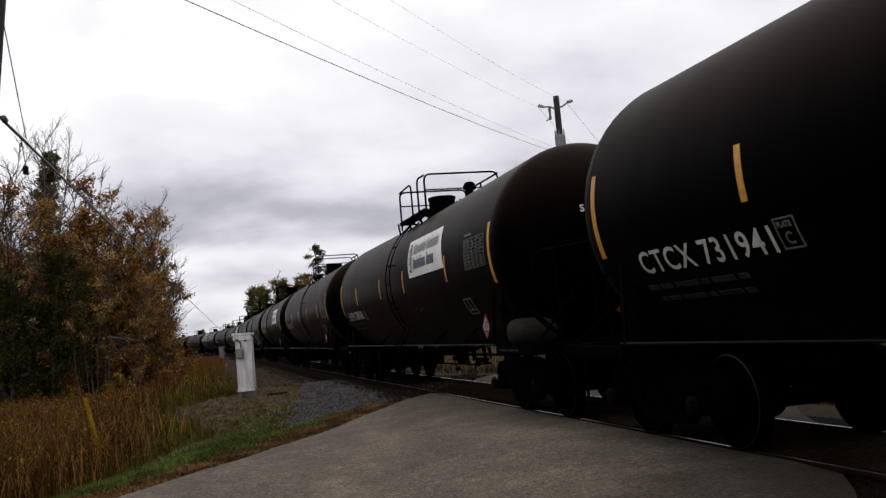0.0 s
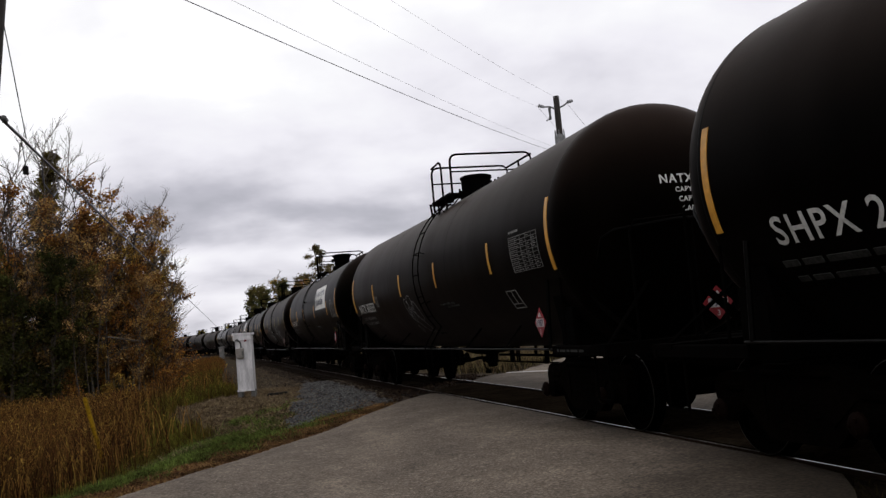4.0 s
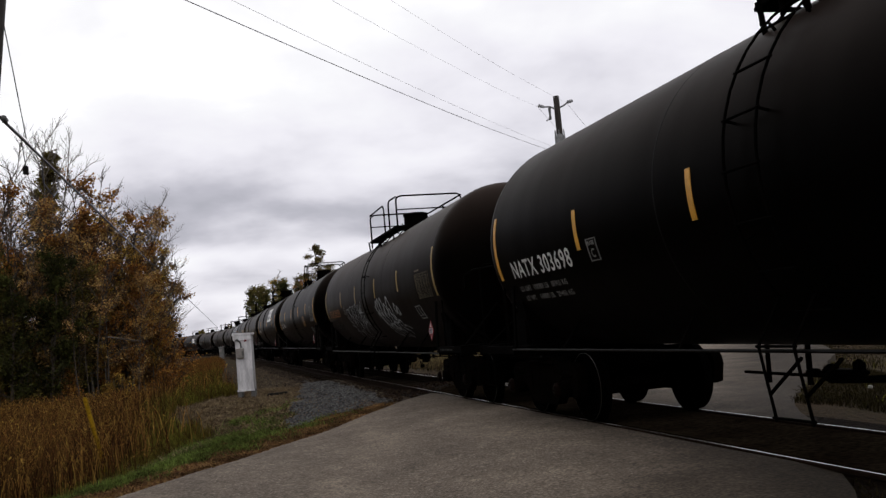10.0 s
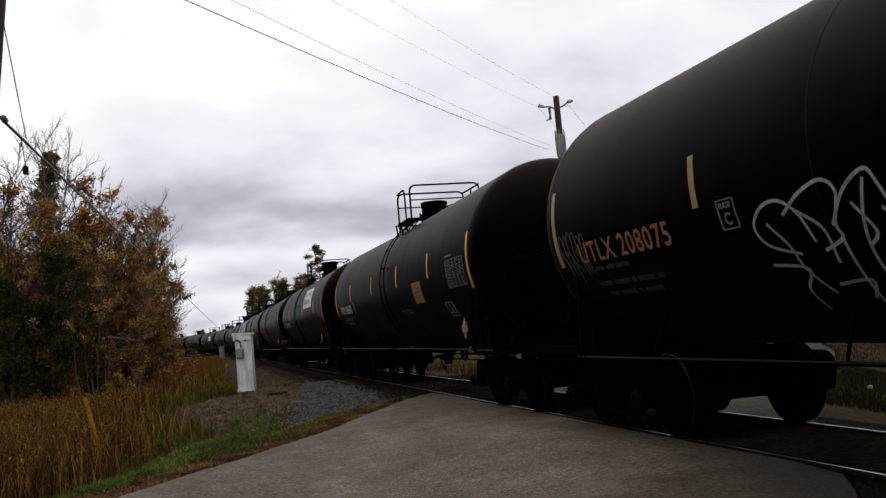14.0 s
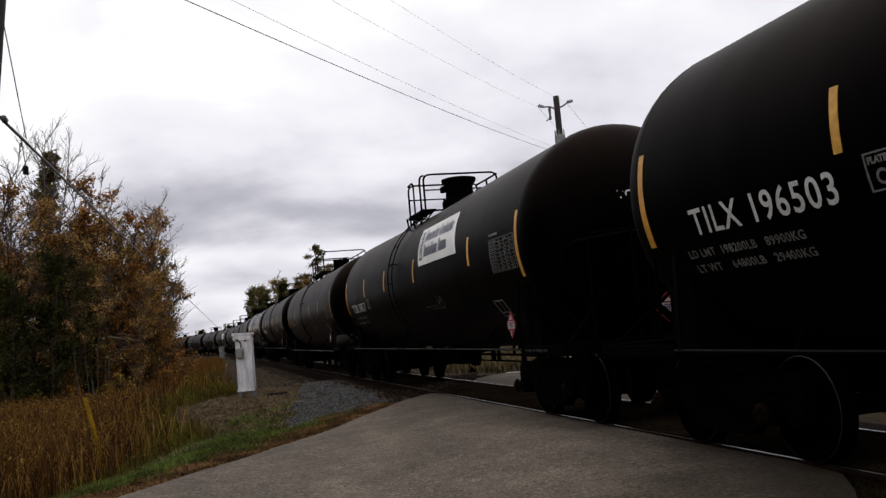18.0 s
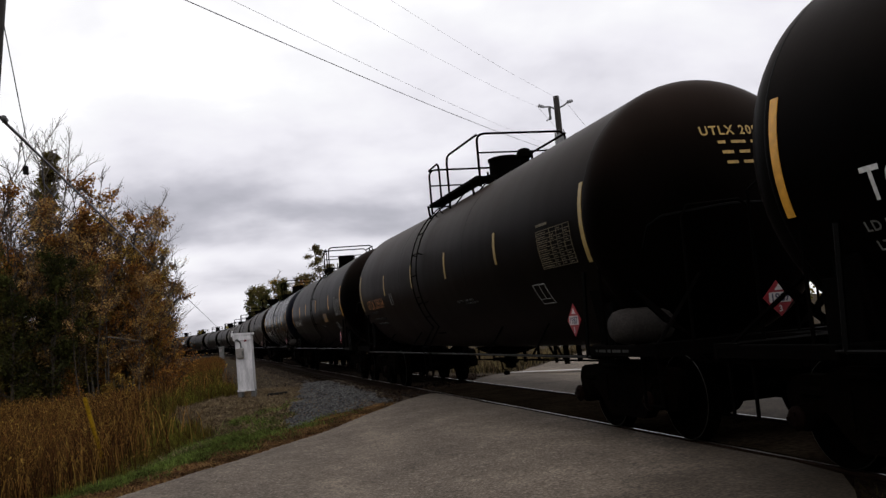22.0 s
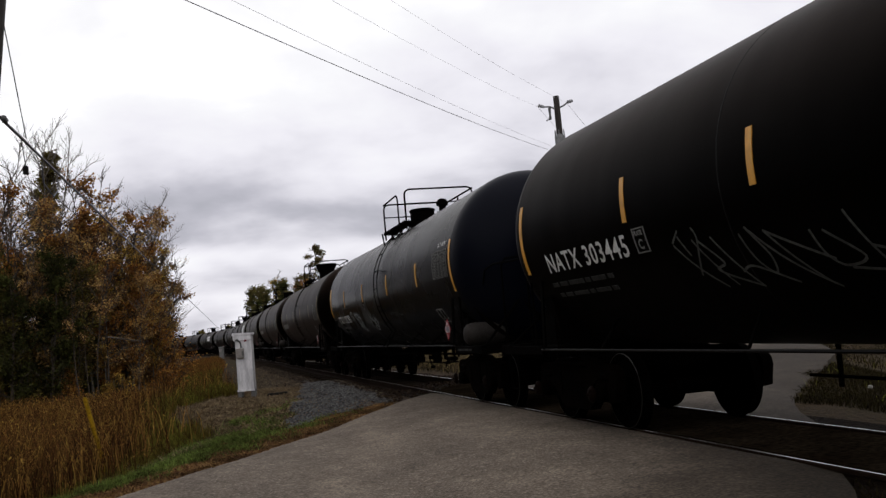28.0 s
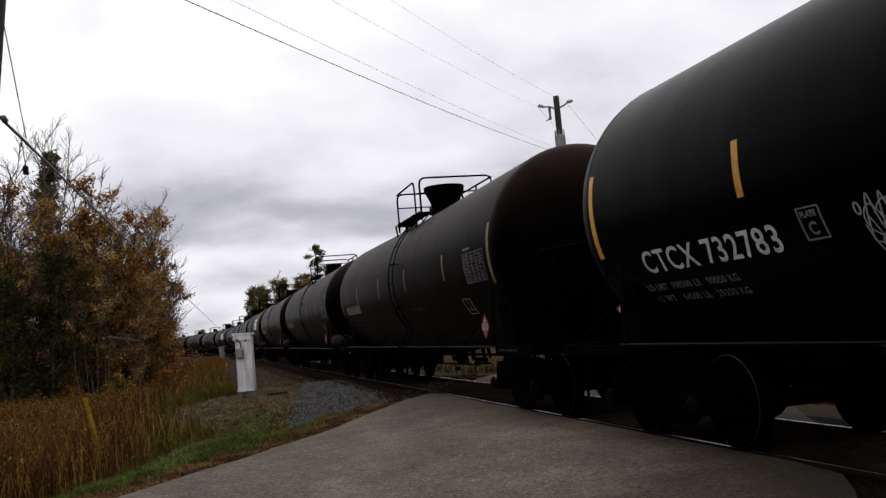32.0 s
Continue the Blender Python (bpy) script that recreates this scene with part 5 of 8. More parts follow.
PIECE = {
    "arches": [arch(0.02, 0.15, 0.60, 0.98), arch(0.15, 0.15, 0.60, 1.02), arch(0.29, 0.17, 0.58, 1.03), arch(0.46, 0.17, 0.58, 0.90), arch(0.64, 0.24, 0.45, 1.04),
               [(-0.02, 0.86), (0.04, 0.74), (0.10, 0.62), (0.18, 0.42), (0.26, 0.18), (0.38, 0.02), (0.42, 0.10), (0.34, 0.28), (0.24, 0.42)],
               [(0.15, 0.62), (0.20, 0.5), (0.27, 0.36)], [(0.29, 0.6), (0.33, 0.5), (0.37, 0.42)], [(0.46, 0.6), (0.5, 0.45), (0.52, 0.40), (0.42, 0.41), (0.33, 0.38)],
               [(0.86, 0.62), (0.88, 0.50), (0.98, 0.50), (0.98, 0.34), (1.06, 0.38), (1.2, 0.28)], [(0.64, 0.5), (0.70, 0.36), (0.78, 0.18), (0.84, 0.0)],
               oval(0.63, 0.36, 0.10, 0.11, 0.3), [(0.72, 0.42), (0.86, 0.46), (0.87, 0.32), (1.02, 0.20), (1.0, 0.1)], [(0.34, 0.38), (0.44, 0.32), (0.54, 0.16), (0.6, 0.0)],
               [(0.52, 0.38), (0.66, 0.24), (0.69, 0.08), (0.82, 0.0)], [(0.69, 0.76), (0.74, 0.77), (0.72, 0.66), (0.80, 0.63), (0.76, 0.54)], arch(1.02, 0.10, 0.66, 0.88), arch(1.13, 0.10, 0.62, 0.82)],
    "loops": [[(0.14, 0.53), (0.03, 0.62), (0.00, 0.76), (0.06, 0.88), (0.14, 0.89), (0.20, 0.78), (0.22, 0.60)], [(0.14, 0.80), (0.23, 0.91), (0.32, 0.95), (0.36, 0.86), (0.32, 0.68), (0.32, 0.59), (0.24, 0.53)], [(0.06, 0.76), (0.11, 0.60), (0.12, 0.42), (0.16, 0.22)], [(0.20, 0.80), (0.27, 0.66), (0.26, 0.44)], [(0.40, 0.78), (0.44, 0.60), (0.40, 0.52)], [(0.31, 0.68), (0.39, 0.87), (0.47, 0.95), (0.50, 0.86), (0.52, 0.69), (0.49, 0.72)], [(0.32, 0.59), (0.31, 0.36), (0.29, 0.03)],
              [(0.00, 0.48), (0.13, 0.42), (0.07, 0.26), (0.07, 0.08)], [(0.46, 0.90), (0.41, 0.63), (0.39, 0.41), (0.39, 0.19), (0.40, 0.02), (0.54, 0.00)], [(0.56, 0.92), (0.62, 0.98), (0.65, 0.90), (0.65, 0.71), (0.65, 0.50), (0.63, 0.22)],
              [(0.57, 0.92), (0.55, 0.73), (0.51, 0.50), (0.46, 0.35), (0.46, 0.13), (0.54, 0.00)], [(0.54, 0.50), (0.60, 0.41), (0.59, 0.18), (0.54, 0.00)], [(0.49, 0.39), (0.54, 0.38), (0.53, 0.46)],
              [(0.63, 0.23), (0.70, 0.38), (0.80, 0.48), (0.87, 0.43), (0.88, 0.26), (0.83, 0.00)], [(0.70, 0.95), (0.70, 0.81), (0.74, 0.70)], [(0.76, 0.95), (0.75, 0.75), (0.80, 0.81)], [(0.84, 0.98), (0.83, 0.86), (0.74, 0.79)],
              [(0.91, 1.00), (0.90, 0.91), (0.80, 0.74), (0.89, 0.82)], [(0.76, 0.76), (0.94, 0.75)], [(0.79, 0.69), (0.71, 0.63), (0.75, 0.56), (0.68, 0.52), (0.75, 0.49)], [(0.85, 0.72), (0.82, 0.61), (0.76, 0.50)],
              [(0.88, 0.67), (0.88, 0.55), (0.79, 0.51)], [(0.97, 0.69), (0.90, 0.62), (0.94, 0.54), (0.83, 0.49)], [(1.00, 0.58), (0.98, 0.44), (0.91, 0.54)], [(0.20, 0.28), (0.32, 0.29), (0.28, 0.15)]],
    "petals": [oval(0.22, 0.62, 0.15, 0.30, -0.25), oval(0.50, 0.80, 0.19, 0.20, 0.0, 4.6, -0.5), oval(0.80, 0.62, 0.20, 0.24, -0.2, 5.2, -1.3), [(0.52, 0.72), (0.46, 0.62), (0.60, 0.58), (0.58, 0.44)],
               [(0.70, 0.42), (0.84, 0.36), (0.98, 0.06), (0.80, 0.02), (0.55, 0.12), (0.40, 0.30)], oval(0.10, 0.12, 0.06, 0.10), [(0.18, 0.72), (0.24, 0.60), (0.26, 0.48)], [(0.10, 0.56), (0.16, 0.50), (0.12, 0.44), (0.2, 0.40)]],
    "needles": [[(0.05, 0.66), (0.14, 0.40), (0.24, 0.18), (0.34, 0.20)], [(0.16, 0.68), (0.24, 0.42), (0.32, 0.34)], [(0.28, 0.72), (0.36, 0.44), (0.30, 0.26)], [(0.38, 0.76), (0.44, 0.40), (0.36, 0.14)], [(0.48, 0.76), (0.52, 0.48), (0.44, 0.36), (0.40, 0.2)],
                [(0.56, 0.74), (0.60, 0.48), (0.70, 0.72), (0.74, 0.56), (0.64, 0.44), (0.82, 0.46), (0.68, 0.30), (0.78, 0.20)], [(0.90, 0.66), (0.94, 0.44), (0.84, 0.22), (0.74, 0.24), (0.76, 0.36)], oval(0.34, 0.93, 0.05, 0.10), oval(0.97, 0.54, 0.02, 0.035), oval(1.0, 0.40, 0.02, 0.035), oval(0.02, 0.42, 0.02, 0.035), oval(0.05, 0.32, 0.02, 0.035), [(0.50, 0.18), (0.62, 0.20), (0.56, 0.08), (0.70, 0.06)]],
    "slashes": [[(0.02, 0.75), (0.07, 0.95)], [(0.02, 0.7), (0.10, 0.35), (0.2, 0.0)], [(0.06, 0.85), (0.1, 0.55)], [(0.16, 1.0), (0.17, 0.8), (0.1, 0.2)], [(0.14, 0.8), (0.26, 0.05)], [(0.17, 0.8), (0.26, 0.45), (0.21, 0.3), (0.38, 0.05)], [(0.25, 0.85), (0.38, 0.05)],
                [(0.33, 0.3), (0.4, 0.4), (0.55, 0.15)], [(0.4, 0.9), (0.43, 0.5), (0.48, 0.3), (0.5, 0.6), (0.44, 1.0)], [(0.44, 1.0), (0.57, 0.5), (0.70, 0.1)], [(0.52, 0.95), (0.68, 0.15)], [(0.52, 0.95), (0.75, 0.55)], [(0.71, 0.95), (0.73, 0.6), (0.78, 0.45), (0.86, 0.6), (0.76, 0.95)], [(0.79, 0.42), (0.9, 0.40), (1.0, 0.4)], [(0.86, 1.2), (0.92, 0.55)], [(0.9, 0.75), (1.0, 0.65)]],
    "blocks": [[(0.0, 0.6), (0.01, 0.3), (0.02, 0.1)], [(0.02, 0.1), (0.1, 0.04), (0.2, 0.0), (0.15, 0.25)], [(0.15, 0.25), (0.28, 0.0)], [(0.28, 0.0), (0.2, 0.3), (0.1, 0.65), (0.0, 0.6)], oval(0.13, 0.37, 0.04, 0.06), [(0.33, 0.75), (0.24, 0.72), (0.29, 0.4), (0.36, 0.1)], [(0.36, 0.1), (0.44, 0.09), (0.5, 0.08), (0.42, 0.3)], [(0.4, 0.85), (0.47, 0.85), (0.5, 0.65)], [(0.38, 0.45), (0.46, 0.48), (0.44, 0.65)],
               [(0.6, 0.4), (0.61, 0.62), (0.8, 0.65), (0.72, 0.4), (0.76, 0.1), (1.0, 0.12)], [(0.84, 0.8), (0.82, 0.65)], [(0.88, 0.55), (0.9, 0.45)], [(0.8, 0.3), (0.88, 0.38)], [(0.5, 0.25), (0.58, 0.05), (0.68, 0.05)]],
    "knot": [[(0.05, 0.5), (0.16, 0.98), (0.22, 0.62), (0.30, 0.98), (0.36, 0.6), (0.30, 0.46), (0.14, 0.5)], [(0.04, 0.66), (0.10, 0.36), (0.26, 0.34), (0.40, 0.52), (0.46, 0.94)], oval(0.28, 0.50, 0.14, 0.12, 0.5), [(0.12, 0.30), (0.30, 0.24), (0.5, 0.36), (0.62, 0.46), (0.54, 0.3)], oval(0.74, 0.26, 0.16, 0.18, -0.4, 9.0), [(0.50, 0.30), (0.62, 0.12), (0.9, 0.04), (1.0, 0.16)], [(0.44, 0.34), (0.40, 0.12)], oval(0.02, 0.84, 0.03, 0.06)],
}


def make_piece(kind, a_left, a_right, th_hi, th_lo, width, slope, mat):
    """A sprayed piece of curved strokes with a haze round each; no word."""
    core, haze = Shape(), Shape()
    for pts in PIECE[kind]:
        path = [(a_left + (a_right - a_left) * p[0], radians(th_lo + (th_hi - th_lo) * p[1] + slope * p[0])) for p in curve_through(pts)]
        if mat is spray_white:
            ribbon(haze, path, width * 1.55, 0.006)
        ribbon(core, path, width, 0.009)
    me = mesh_from("spray_paint", core.v + haze.v, core.f + [tuple(i + len(core.v) for i in f) for f in haze.f], [mat, spray_mist])
    me.polygons.foreach_set("material_index", [0] * len(core.f) + [1] * len(haze.f))
    return me


def make_scrawl(seed, a_left, a_right, th_hi, th_lo, count, width, mat):
    """Thin angular scrawl: uprights, slants and a hook now and then; no word."""
    sh, rnd = Shape(), random.Random(seed)
    w, hgt = (a_left - a_right) / count, th_hi - th_lo
    for i in range(count):
        x = a_left - w * (i + 0.15)
        top, low = th_hi - hgt * rnd.uniform(0, 0.3), th_lo + hgt * rnd.uniform(0, 0.3)
        bow = w * rnd.uniform(-0.12, 0.12)
        ribbon(sh, [(x, top), (x - w * 0.1 + bow, (top + low) / 2), (x - w * 0.15, low)], width)
        y1 = low + (top - low) * rnd.uniform(0.3, 0.8)
        ribbon(sh, [(x - w * 0.05, y1), (x - w * rnd.uniform(0.5, 0.8), low + (top - low) * rnd.uniform(0.0, 1.0))], width)
        if rnd.random() < 0.6:
            ribbon(sh, [(x - w * 0.6, top - hgt * 0.1), (x - w * 0.72, (top + low) / 2), (x - w * 0.66, low)], width * 0.9)
        if rnd.random() < 0.4:
            cy, rr = (top + low) / 2, w * 0.24
            ribbon(sh, [(x - w * 0.5 + rr * math.cos(q), cy + rr / R_TANK * math.sin(q)) for q in np.linspace(0.3, 5.4, 9)], width * 0.9)
    return mesh_from("spray_paint", sh.v, sh.f, mat)


W, D_, O_ = white_paint, dim_paint, orange_paint
# mark on the side, paint, sill height, ladder, walkway, gap, manway (place, kind), strip material, base of the lettering
CARS = [
    dict(text="CTCX 731941", plate=(4.2, -25.9), span=(6.47, 4.26), strips=(-4.6, -1.5, 1.4, 4.45), mid=-0.6, paint="brown", sill=1.08, ladder=-0.6, deck=(-0.8, 1.3), man=(0.4, "drum"), th=-26, valve=True, strip=strip_yellow),
    dict(text="SHPX 208018", plate=(4.11, -26.1), span=(6.5, 4.3), strips=(-4.7, -1.3, 1.25, 4.54), mid=-1, paint="brown", sill=1.08, ladder=-0.25, deck=(-1.2, 1.25), man=(0.5, "drum"), th=-24, valve=True, banner=(-1.58, 30.5), table=(-5.92, 12.5), strip=strip_yellow),
    dict(text="NATX 303533", weights=("LD LMT  196100 LB   88950 KG", "LT WT    66900 LB   30350 KG"), shift=0.03, long=1.012, plate=(4.23, -15.8), span=(6.65, 4.54), strips=(-4.9, -1.67, 1.34, 4.39), mid=-3, paint="brown", sill=1.015, ladder=-0.68, deck=(-1.05, 0.37), man=(0.0, "drum"), th=-19, strip=strip_yellow),
    dict(text="NATX 303698", head_z=2.80, capacity=("CAPY 30110 US GAL", "CAPY 25073 IMP GAL", "CAPY 113 979 L"), weights=("LD LMT  198200 LB   89900 KG", "LT WT    64800 LB   29400 KG"), span=(6.66, 4.6), strips=(-5.18, -1.74, 1.8, 4.33), mid=-2.3, paint="black", sill=1.01, ladder=0.86, deck=(0, 1.45), man=(0.1, "hat"), th=-17, banner=(-2.0, 29), table=(-6.05, 2.5), strip=strip_yellow, notice=True, square=(-6.22, -24)),
    dict(text="UTLX 208075", span=(6.60, 4.54), strips=(-4.11, -1.48, 1.41, 4.01), mid=1.5, paint="grey", sill=0.93, ladder=-0.47, deck=(-1.7, 1.75), man=(-0.2, "drum"), th=-17, table=(-5.83, 1.6), strip=strip_pale, ink=O_, square=(-5.16, -21.5)),
    dict(text="TILX 196503", weights=("LD LMT  198200LB   89900KG", "LT WT    64800LB   29400KG"), plate=(4.2, -15.3), span=(6.40, 4.5), strips=(-4.6, -1.8, 1.18, 4.41), mid=5, sign=(-3.2, -3.9, -4, -20), paint="black", sill=1.01, ladder=-0.72, deck=(-0.95, 0.35), man=(0.1, "drum"), th=-15.8, strip=strip_yellow),
    dict(text="TCBX 197017", shift=0.02, long=1.017, weights=("LD LMT  197600LB   89600KG", "LT WT    65400LB   29700KG"), span=(6.5, 4.58), plate=(4.24, -15.5), strips=(-5.05, -1.19, 1.80, 4.42), mid=5, paint="black", sill=1.01, ladder=0.61, deck=(-0.05, 1.4), man=(0.1, "hat"), th=-17, banner=(-1.3, 37.0), table=(-6.17, 6.6), strip=strip_yellow, square=(-5.58, -27.5)),
    dict(text="UTLX 209524", plate=(3.67, -16.7), span=(6.45, 4.47), strips=(-4.1, -1.3, 1.3, 4.09), mid=1.2, paint="brown", sill=0.93, ladder=0.6, deck=(-1.7, 1.7), man=(-0.75, "drum"), th=-17, table=(-5.82, 2.4), valve=True, strip=strip_pale, ink=O_, square=(-5.18, -22.4)),
    dict(text="NATX 303445", sign=(-3.0, -3.72, -9, -20), span=(6.47, 4.26), strips=(-4.6, -1.2, 1.98, 4.2), mid=3.5, paint="black", sill=1.01, ladder=-0.7, deck=(-0.95, 0.3), man=(0.1, "drum"), th=-18, strip=strip_yellow),
    dict(text="CTCX 732783", shift=-0.05, long=1.008, spec="DOT 111A100W1", plate=(3.9, -24.5), weights=("LD LMT  198500 LB   90050 KG", "LT WT    64500 LB   29250 KG"), span=(6.41, 4.19), strips=(-4.74, -1.79, 1.43, 4.49), mid=1, paint="blue", sill=1.07, ladder=-1.02, deck=(-1.5, 0.97), man=(0.2, "drum"), th=-26, table=(-6.1, 12.2), valve=True, strip=strip_yellow, head=HEAD_BLUE, square=(-5.44, -27)),
    dict(text="", paint="brown", sill=1.05, ladder=-0.6, deck=(-0.8, 1.5), man=(0.2, "funnel"), th=-20, table=True, strip=strip_far),
    dict(text="", paint="grey", sill=1.01, ladder=-0.4, deck=(-0.9, 1.3), man=(0.1, "drum"), th=-18, table=True, strip=strip_far),
]
SPRAY = {
    4: [(44, 7.1, 6.4, -2, -26, 6, 0.018, spray_grey)],
    6: [(64, 3.75, 2.85, -24, -42, 2, 0.016, spray_faint), (65, 2.3, 1.75, -27, -40, 1, 0.016, spray_faint), (61, -2.5, -2.95, -14, -31, 1, 0.02, spray_grey)],
}


PIECES = {
    2: [("petals", 1.28, 0.22, -11, -46, 0.016, -2, spray_white)],
    4: [("arches", -1.25, -3.2, -9, -50, 0.046, -2, spray_white), ("loops", 3.28, 0.46, -6.5, -51.9, 0.027, 0, spray_white)],
    5: [("blocks", 3.05, 1.2, -11, -36, 0.016, -5, spray_faint)],
    8: [("slashes", 3.45, 0.72, -11, -33, 0.024, -13, spray_thin)],
    9: [("knot", 3.3, 2.45, -14, -40, 0.015, -2, spray_white), ("loops", 3.25, 2.5, -15, -39, 0.011, -2, spray_white), ("needles", 1.9, 0.55, -9, -37, 0.027, -5, spray_white)],
}


def truck(car, y):
    bol = part("truck", cached("bolster", lambda: smooth_some(Shape().box((0, 0, 0.66), (2.1, 0.34, 0.24), chamfer=0.03).box((0, 0, 0.82), (0.5, 0.5, 0.08), chamfer=0.02).tube([(-0.9, -0.62, 0.35), (0.9, -0.62, 0.35)], 0.05, 6).tube([(-0.9, 0.62, 0.35), (0.9, 0.62, 0.35)], 0.05, 6).mesh("truck_bolster", truck_iron), 35)), car, "black cast-iron two-axle truck", pose(0, y, 0))
    for s in (-1, 1):
        part("side_frame", cached("side_frame", make_side_frame), bol, at=pose(s * 1.0, 0, 0, 0, 0, 0 if s < 0 else 180))
        part("spring_nest", cached("springs", make_springs), bol, at=pose(s * 1.0, 0, 0))
    for dy in (-0.89, 0.89):
        part("bearing_cap", cached("bearing_cap", make_bearing_cap), bol, at=pose(-1.225, dy, AXLE_R))


def wheelset(car, y):
    axle = part("wheelset", cached("axle", lambda: smooth_some(Shape().lathe([(0.07, -1.05), (0.08, -0.85), (0.095, -0.72), (0.08, -0.6), (0.075, 0.0), (0.08, 0.6), (0.095, 0.72), (0.08, 0.85), (0.07, 1.05)], "x", 12).mesh("axle", wheel_steel))), car, at=pose(0, y, AXLE_R))
    for s in (-1, 1):
        part("wheel", cached("wheel", make_wheel), axle, at=pose(s * 0.7525, 0, 0, 0, 0, 0 if s < 0 else 180))
    return axle


TRAIN, WHEELS = [], []
LABELS = {
    "black": "black tank car on two trucks, yellow edge strips",
    "brown": "dusty brownish-black tank car with pale yellow strips",
    "grey": "dusty grey-brown tank car on two trucks",
    "blue": "clean blue-black tank car with silver spray paint",
}


def build_car(k):
    c = dict(CARS[k] if k < len(CARS) else CARS[(7, 10, 11, 1, 11, 8, 10, 3)[k % 8]])
    c.setdefault("strip", strip_pale)
    if k >= len(CARS):
        c["text"], c["paint"] = "", "black" if k > 14 else ("brown", "grey", "black")[k % 3]
        c["strip"] = strip_far
        c["banner"] = (-2.1, 29) if k in (13, 17, 20) else None
    label = LABELS[c["paint"]]
    if c.get("banner"):
        label = "black tank car with a white company banner"
    elif k in PIECES and k != 9:
        label = "black tank car with pale spray-painted scrawls"
    car = thing("tank_car", label, "tank car", group="tank cars of the train")
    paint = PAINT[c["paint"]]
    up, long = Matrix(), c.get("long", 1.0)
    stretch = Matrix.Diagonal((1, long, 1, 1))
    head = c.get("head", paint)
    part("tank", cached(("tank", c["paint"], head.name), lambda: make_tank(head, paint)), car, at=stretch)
    part("weld_seams", cached("seams", make_seams), car, at=stretch)
    for end in (0, 180):
        m = pose(0, 0, 0, 0, 0, end)
        part("end_frame", cached("end_frame", make_end_frame), car, at=m)
        for across in (0, -1.22):
            part("end_handrail", cached("end_rail", make_end_rail), car, at=m @ pose(across, 0, 0))
        for across in (0, -2.80):
            part("grab_iron", cached("grab_iron", make_grab_iron), car, at=m @ pose(across, 0, 0))
        part("head_handrail", cached("head_hoop", make_head_hoop), car, at=m)
        part("coupler", cached("coupler", make_coupler), car, at=m)
    part("small_writing", cached("sill_marks", make_sill_marks), car)
    part("brake_wheel", cached("brake_wheel", make_brake_wheel), car, at=pose(0.6, 8.62, 1.75))
    part("side_rail", cached(("side_rail", c["sill"], 1), lambda: make_side_rail(c["sill"], 1)), car)
    part("side_rail", cached(("side_rail", c["sill"], -1), lambda: make_side_rail(c["sill"], -1)), car)
    for side in (1, -1):
        for y in (-5.1, -3.1, 2.4, 5.2):
            part("rail_bracket", cached(("rail_bracket", c["sill"], side), lambda: make_rail_bracket(c["sill"], side)), car, at=pose(0, y, 0))
    lad = part("ladder", cached(("ladder", c["ladder"]), lambda: make_ladder(c["ladder"], 0.68 if c["man"][1] == "hat" else 0.49)), car, at=up)
    for i in range(10):
        q = on_tank(c["ladder"], radians(60 - i * 15.0), 0.10) if i < 8 else Vector((-1.5, c["ladder"] - (0.0, 0.12)[i - 8], (1.05, 0.50)[i - 8]))
        part("rung", cached("rung", lambda: smooth_some(Shape().tube([(0, -0.25, 0), (0, 0.25, 0)], 0.0125, 6).mesh("rung", black_steel))), lad, at=Matrix.Translation(q))
    y0, y1 = c["deck"]
    part("walkway", cached(("walk", y0, y1), lambda: make_walkway(y0, y1)), car, "black steel grating walkway")
    gap = (c["ladder"] - 0.3, c["ladder"] + 0.3)
    part("railing", cached(("rail", y0, y1, gap), lambda: make_railing(y0, y1, gap)), car)
    part("manway", cached(("man", c["man"][1]), lambda: make_manway(c["man"][1])), car, at=pose(0, c["man"][0], 0))
    part("cover_bolts", cached("bolts", make_bolts), car, at=pose(0, c["man"][0], 0))
    part("valve_fittings", cached("fittings", make_fittings), car, at=pose(0.1, c["man"][0] - 0.95, 0))
    if c.get("valve"):
        part("relief_valve", cached("relief", make_relief_valve), car, at=pose(0, -1.75, 0))
    part("bottom_outlet", cached("outlet", make_outlet), car)
    build = "low" if c["sill"] < 1 else "high" if c["sill"] > 1.04 else "boxed" if k == 6 else "mid"
    part("brake_rigging", cached(("rigging", build), lambda: make_brake_rigging(build)), car)
    if build == "high":
        part("air_reservoir", cached("reservoir", make_reservoir), car, "dark cylindrical air reservoir", pose(0.1, -3.42, 0.62, 0, 0, 90))
    part("brake_cylinder", cached("cylinder", make_brake_cylinder), car, at=pose(-0.25, -4.7, 0.88))
    if k in (1, 7, 9) or k > 10:
        part("air_reservoir", cached("reservoir", make_reservoir), car, "dark cylindrical air reservoir", pose(-1.08, -7.55, 1.25))
    for y in (-6.95, 6.95):
        truck(car, y)
    sets = [wheelset(car, y + s) for y in (-6.95, 6.95) for s in (-0.89, 0.89)]
    # markings on the camera's side
    tilt = c.get("mid", 0.0)
    for y in (-7.22 * long, 7.2 * long):
        part("reflective_strip", cached(("long_strip", y, c["strip"].name), lambda: Shape().add(*patch(y + 0.045, y - 0.045, radians(-17), radians(17.5), 0.006, 10)).mesh("long_strip", c["strip"])), car, at=up)
    for y in c.get("strips", (-4.6, -1.5, 1.35, 4.4)):
        part("reflective_strip", cached(("strip", y, tilt, c["strip"].name), lambda: Shape().add(*patch(y + 0.042, y - 0.042, radians(-8.7 + tilt), radians(8.7 + tilt), 0.006, 5)).mesh("short_strip", c["strip"])), car, at=up)
    ink = c.get("ink", W)
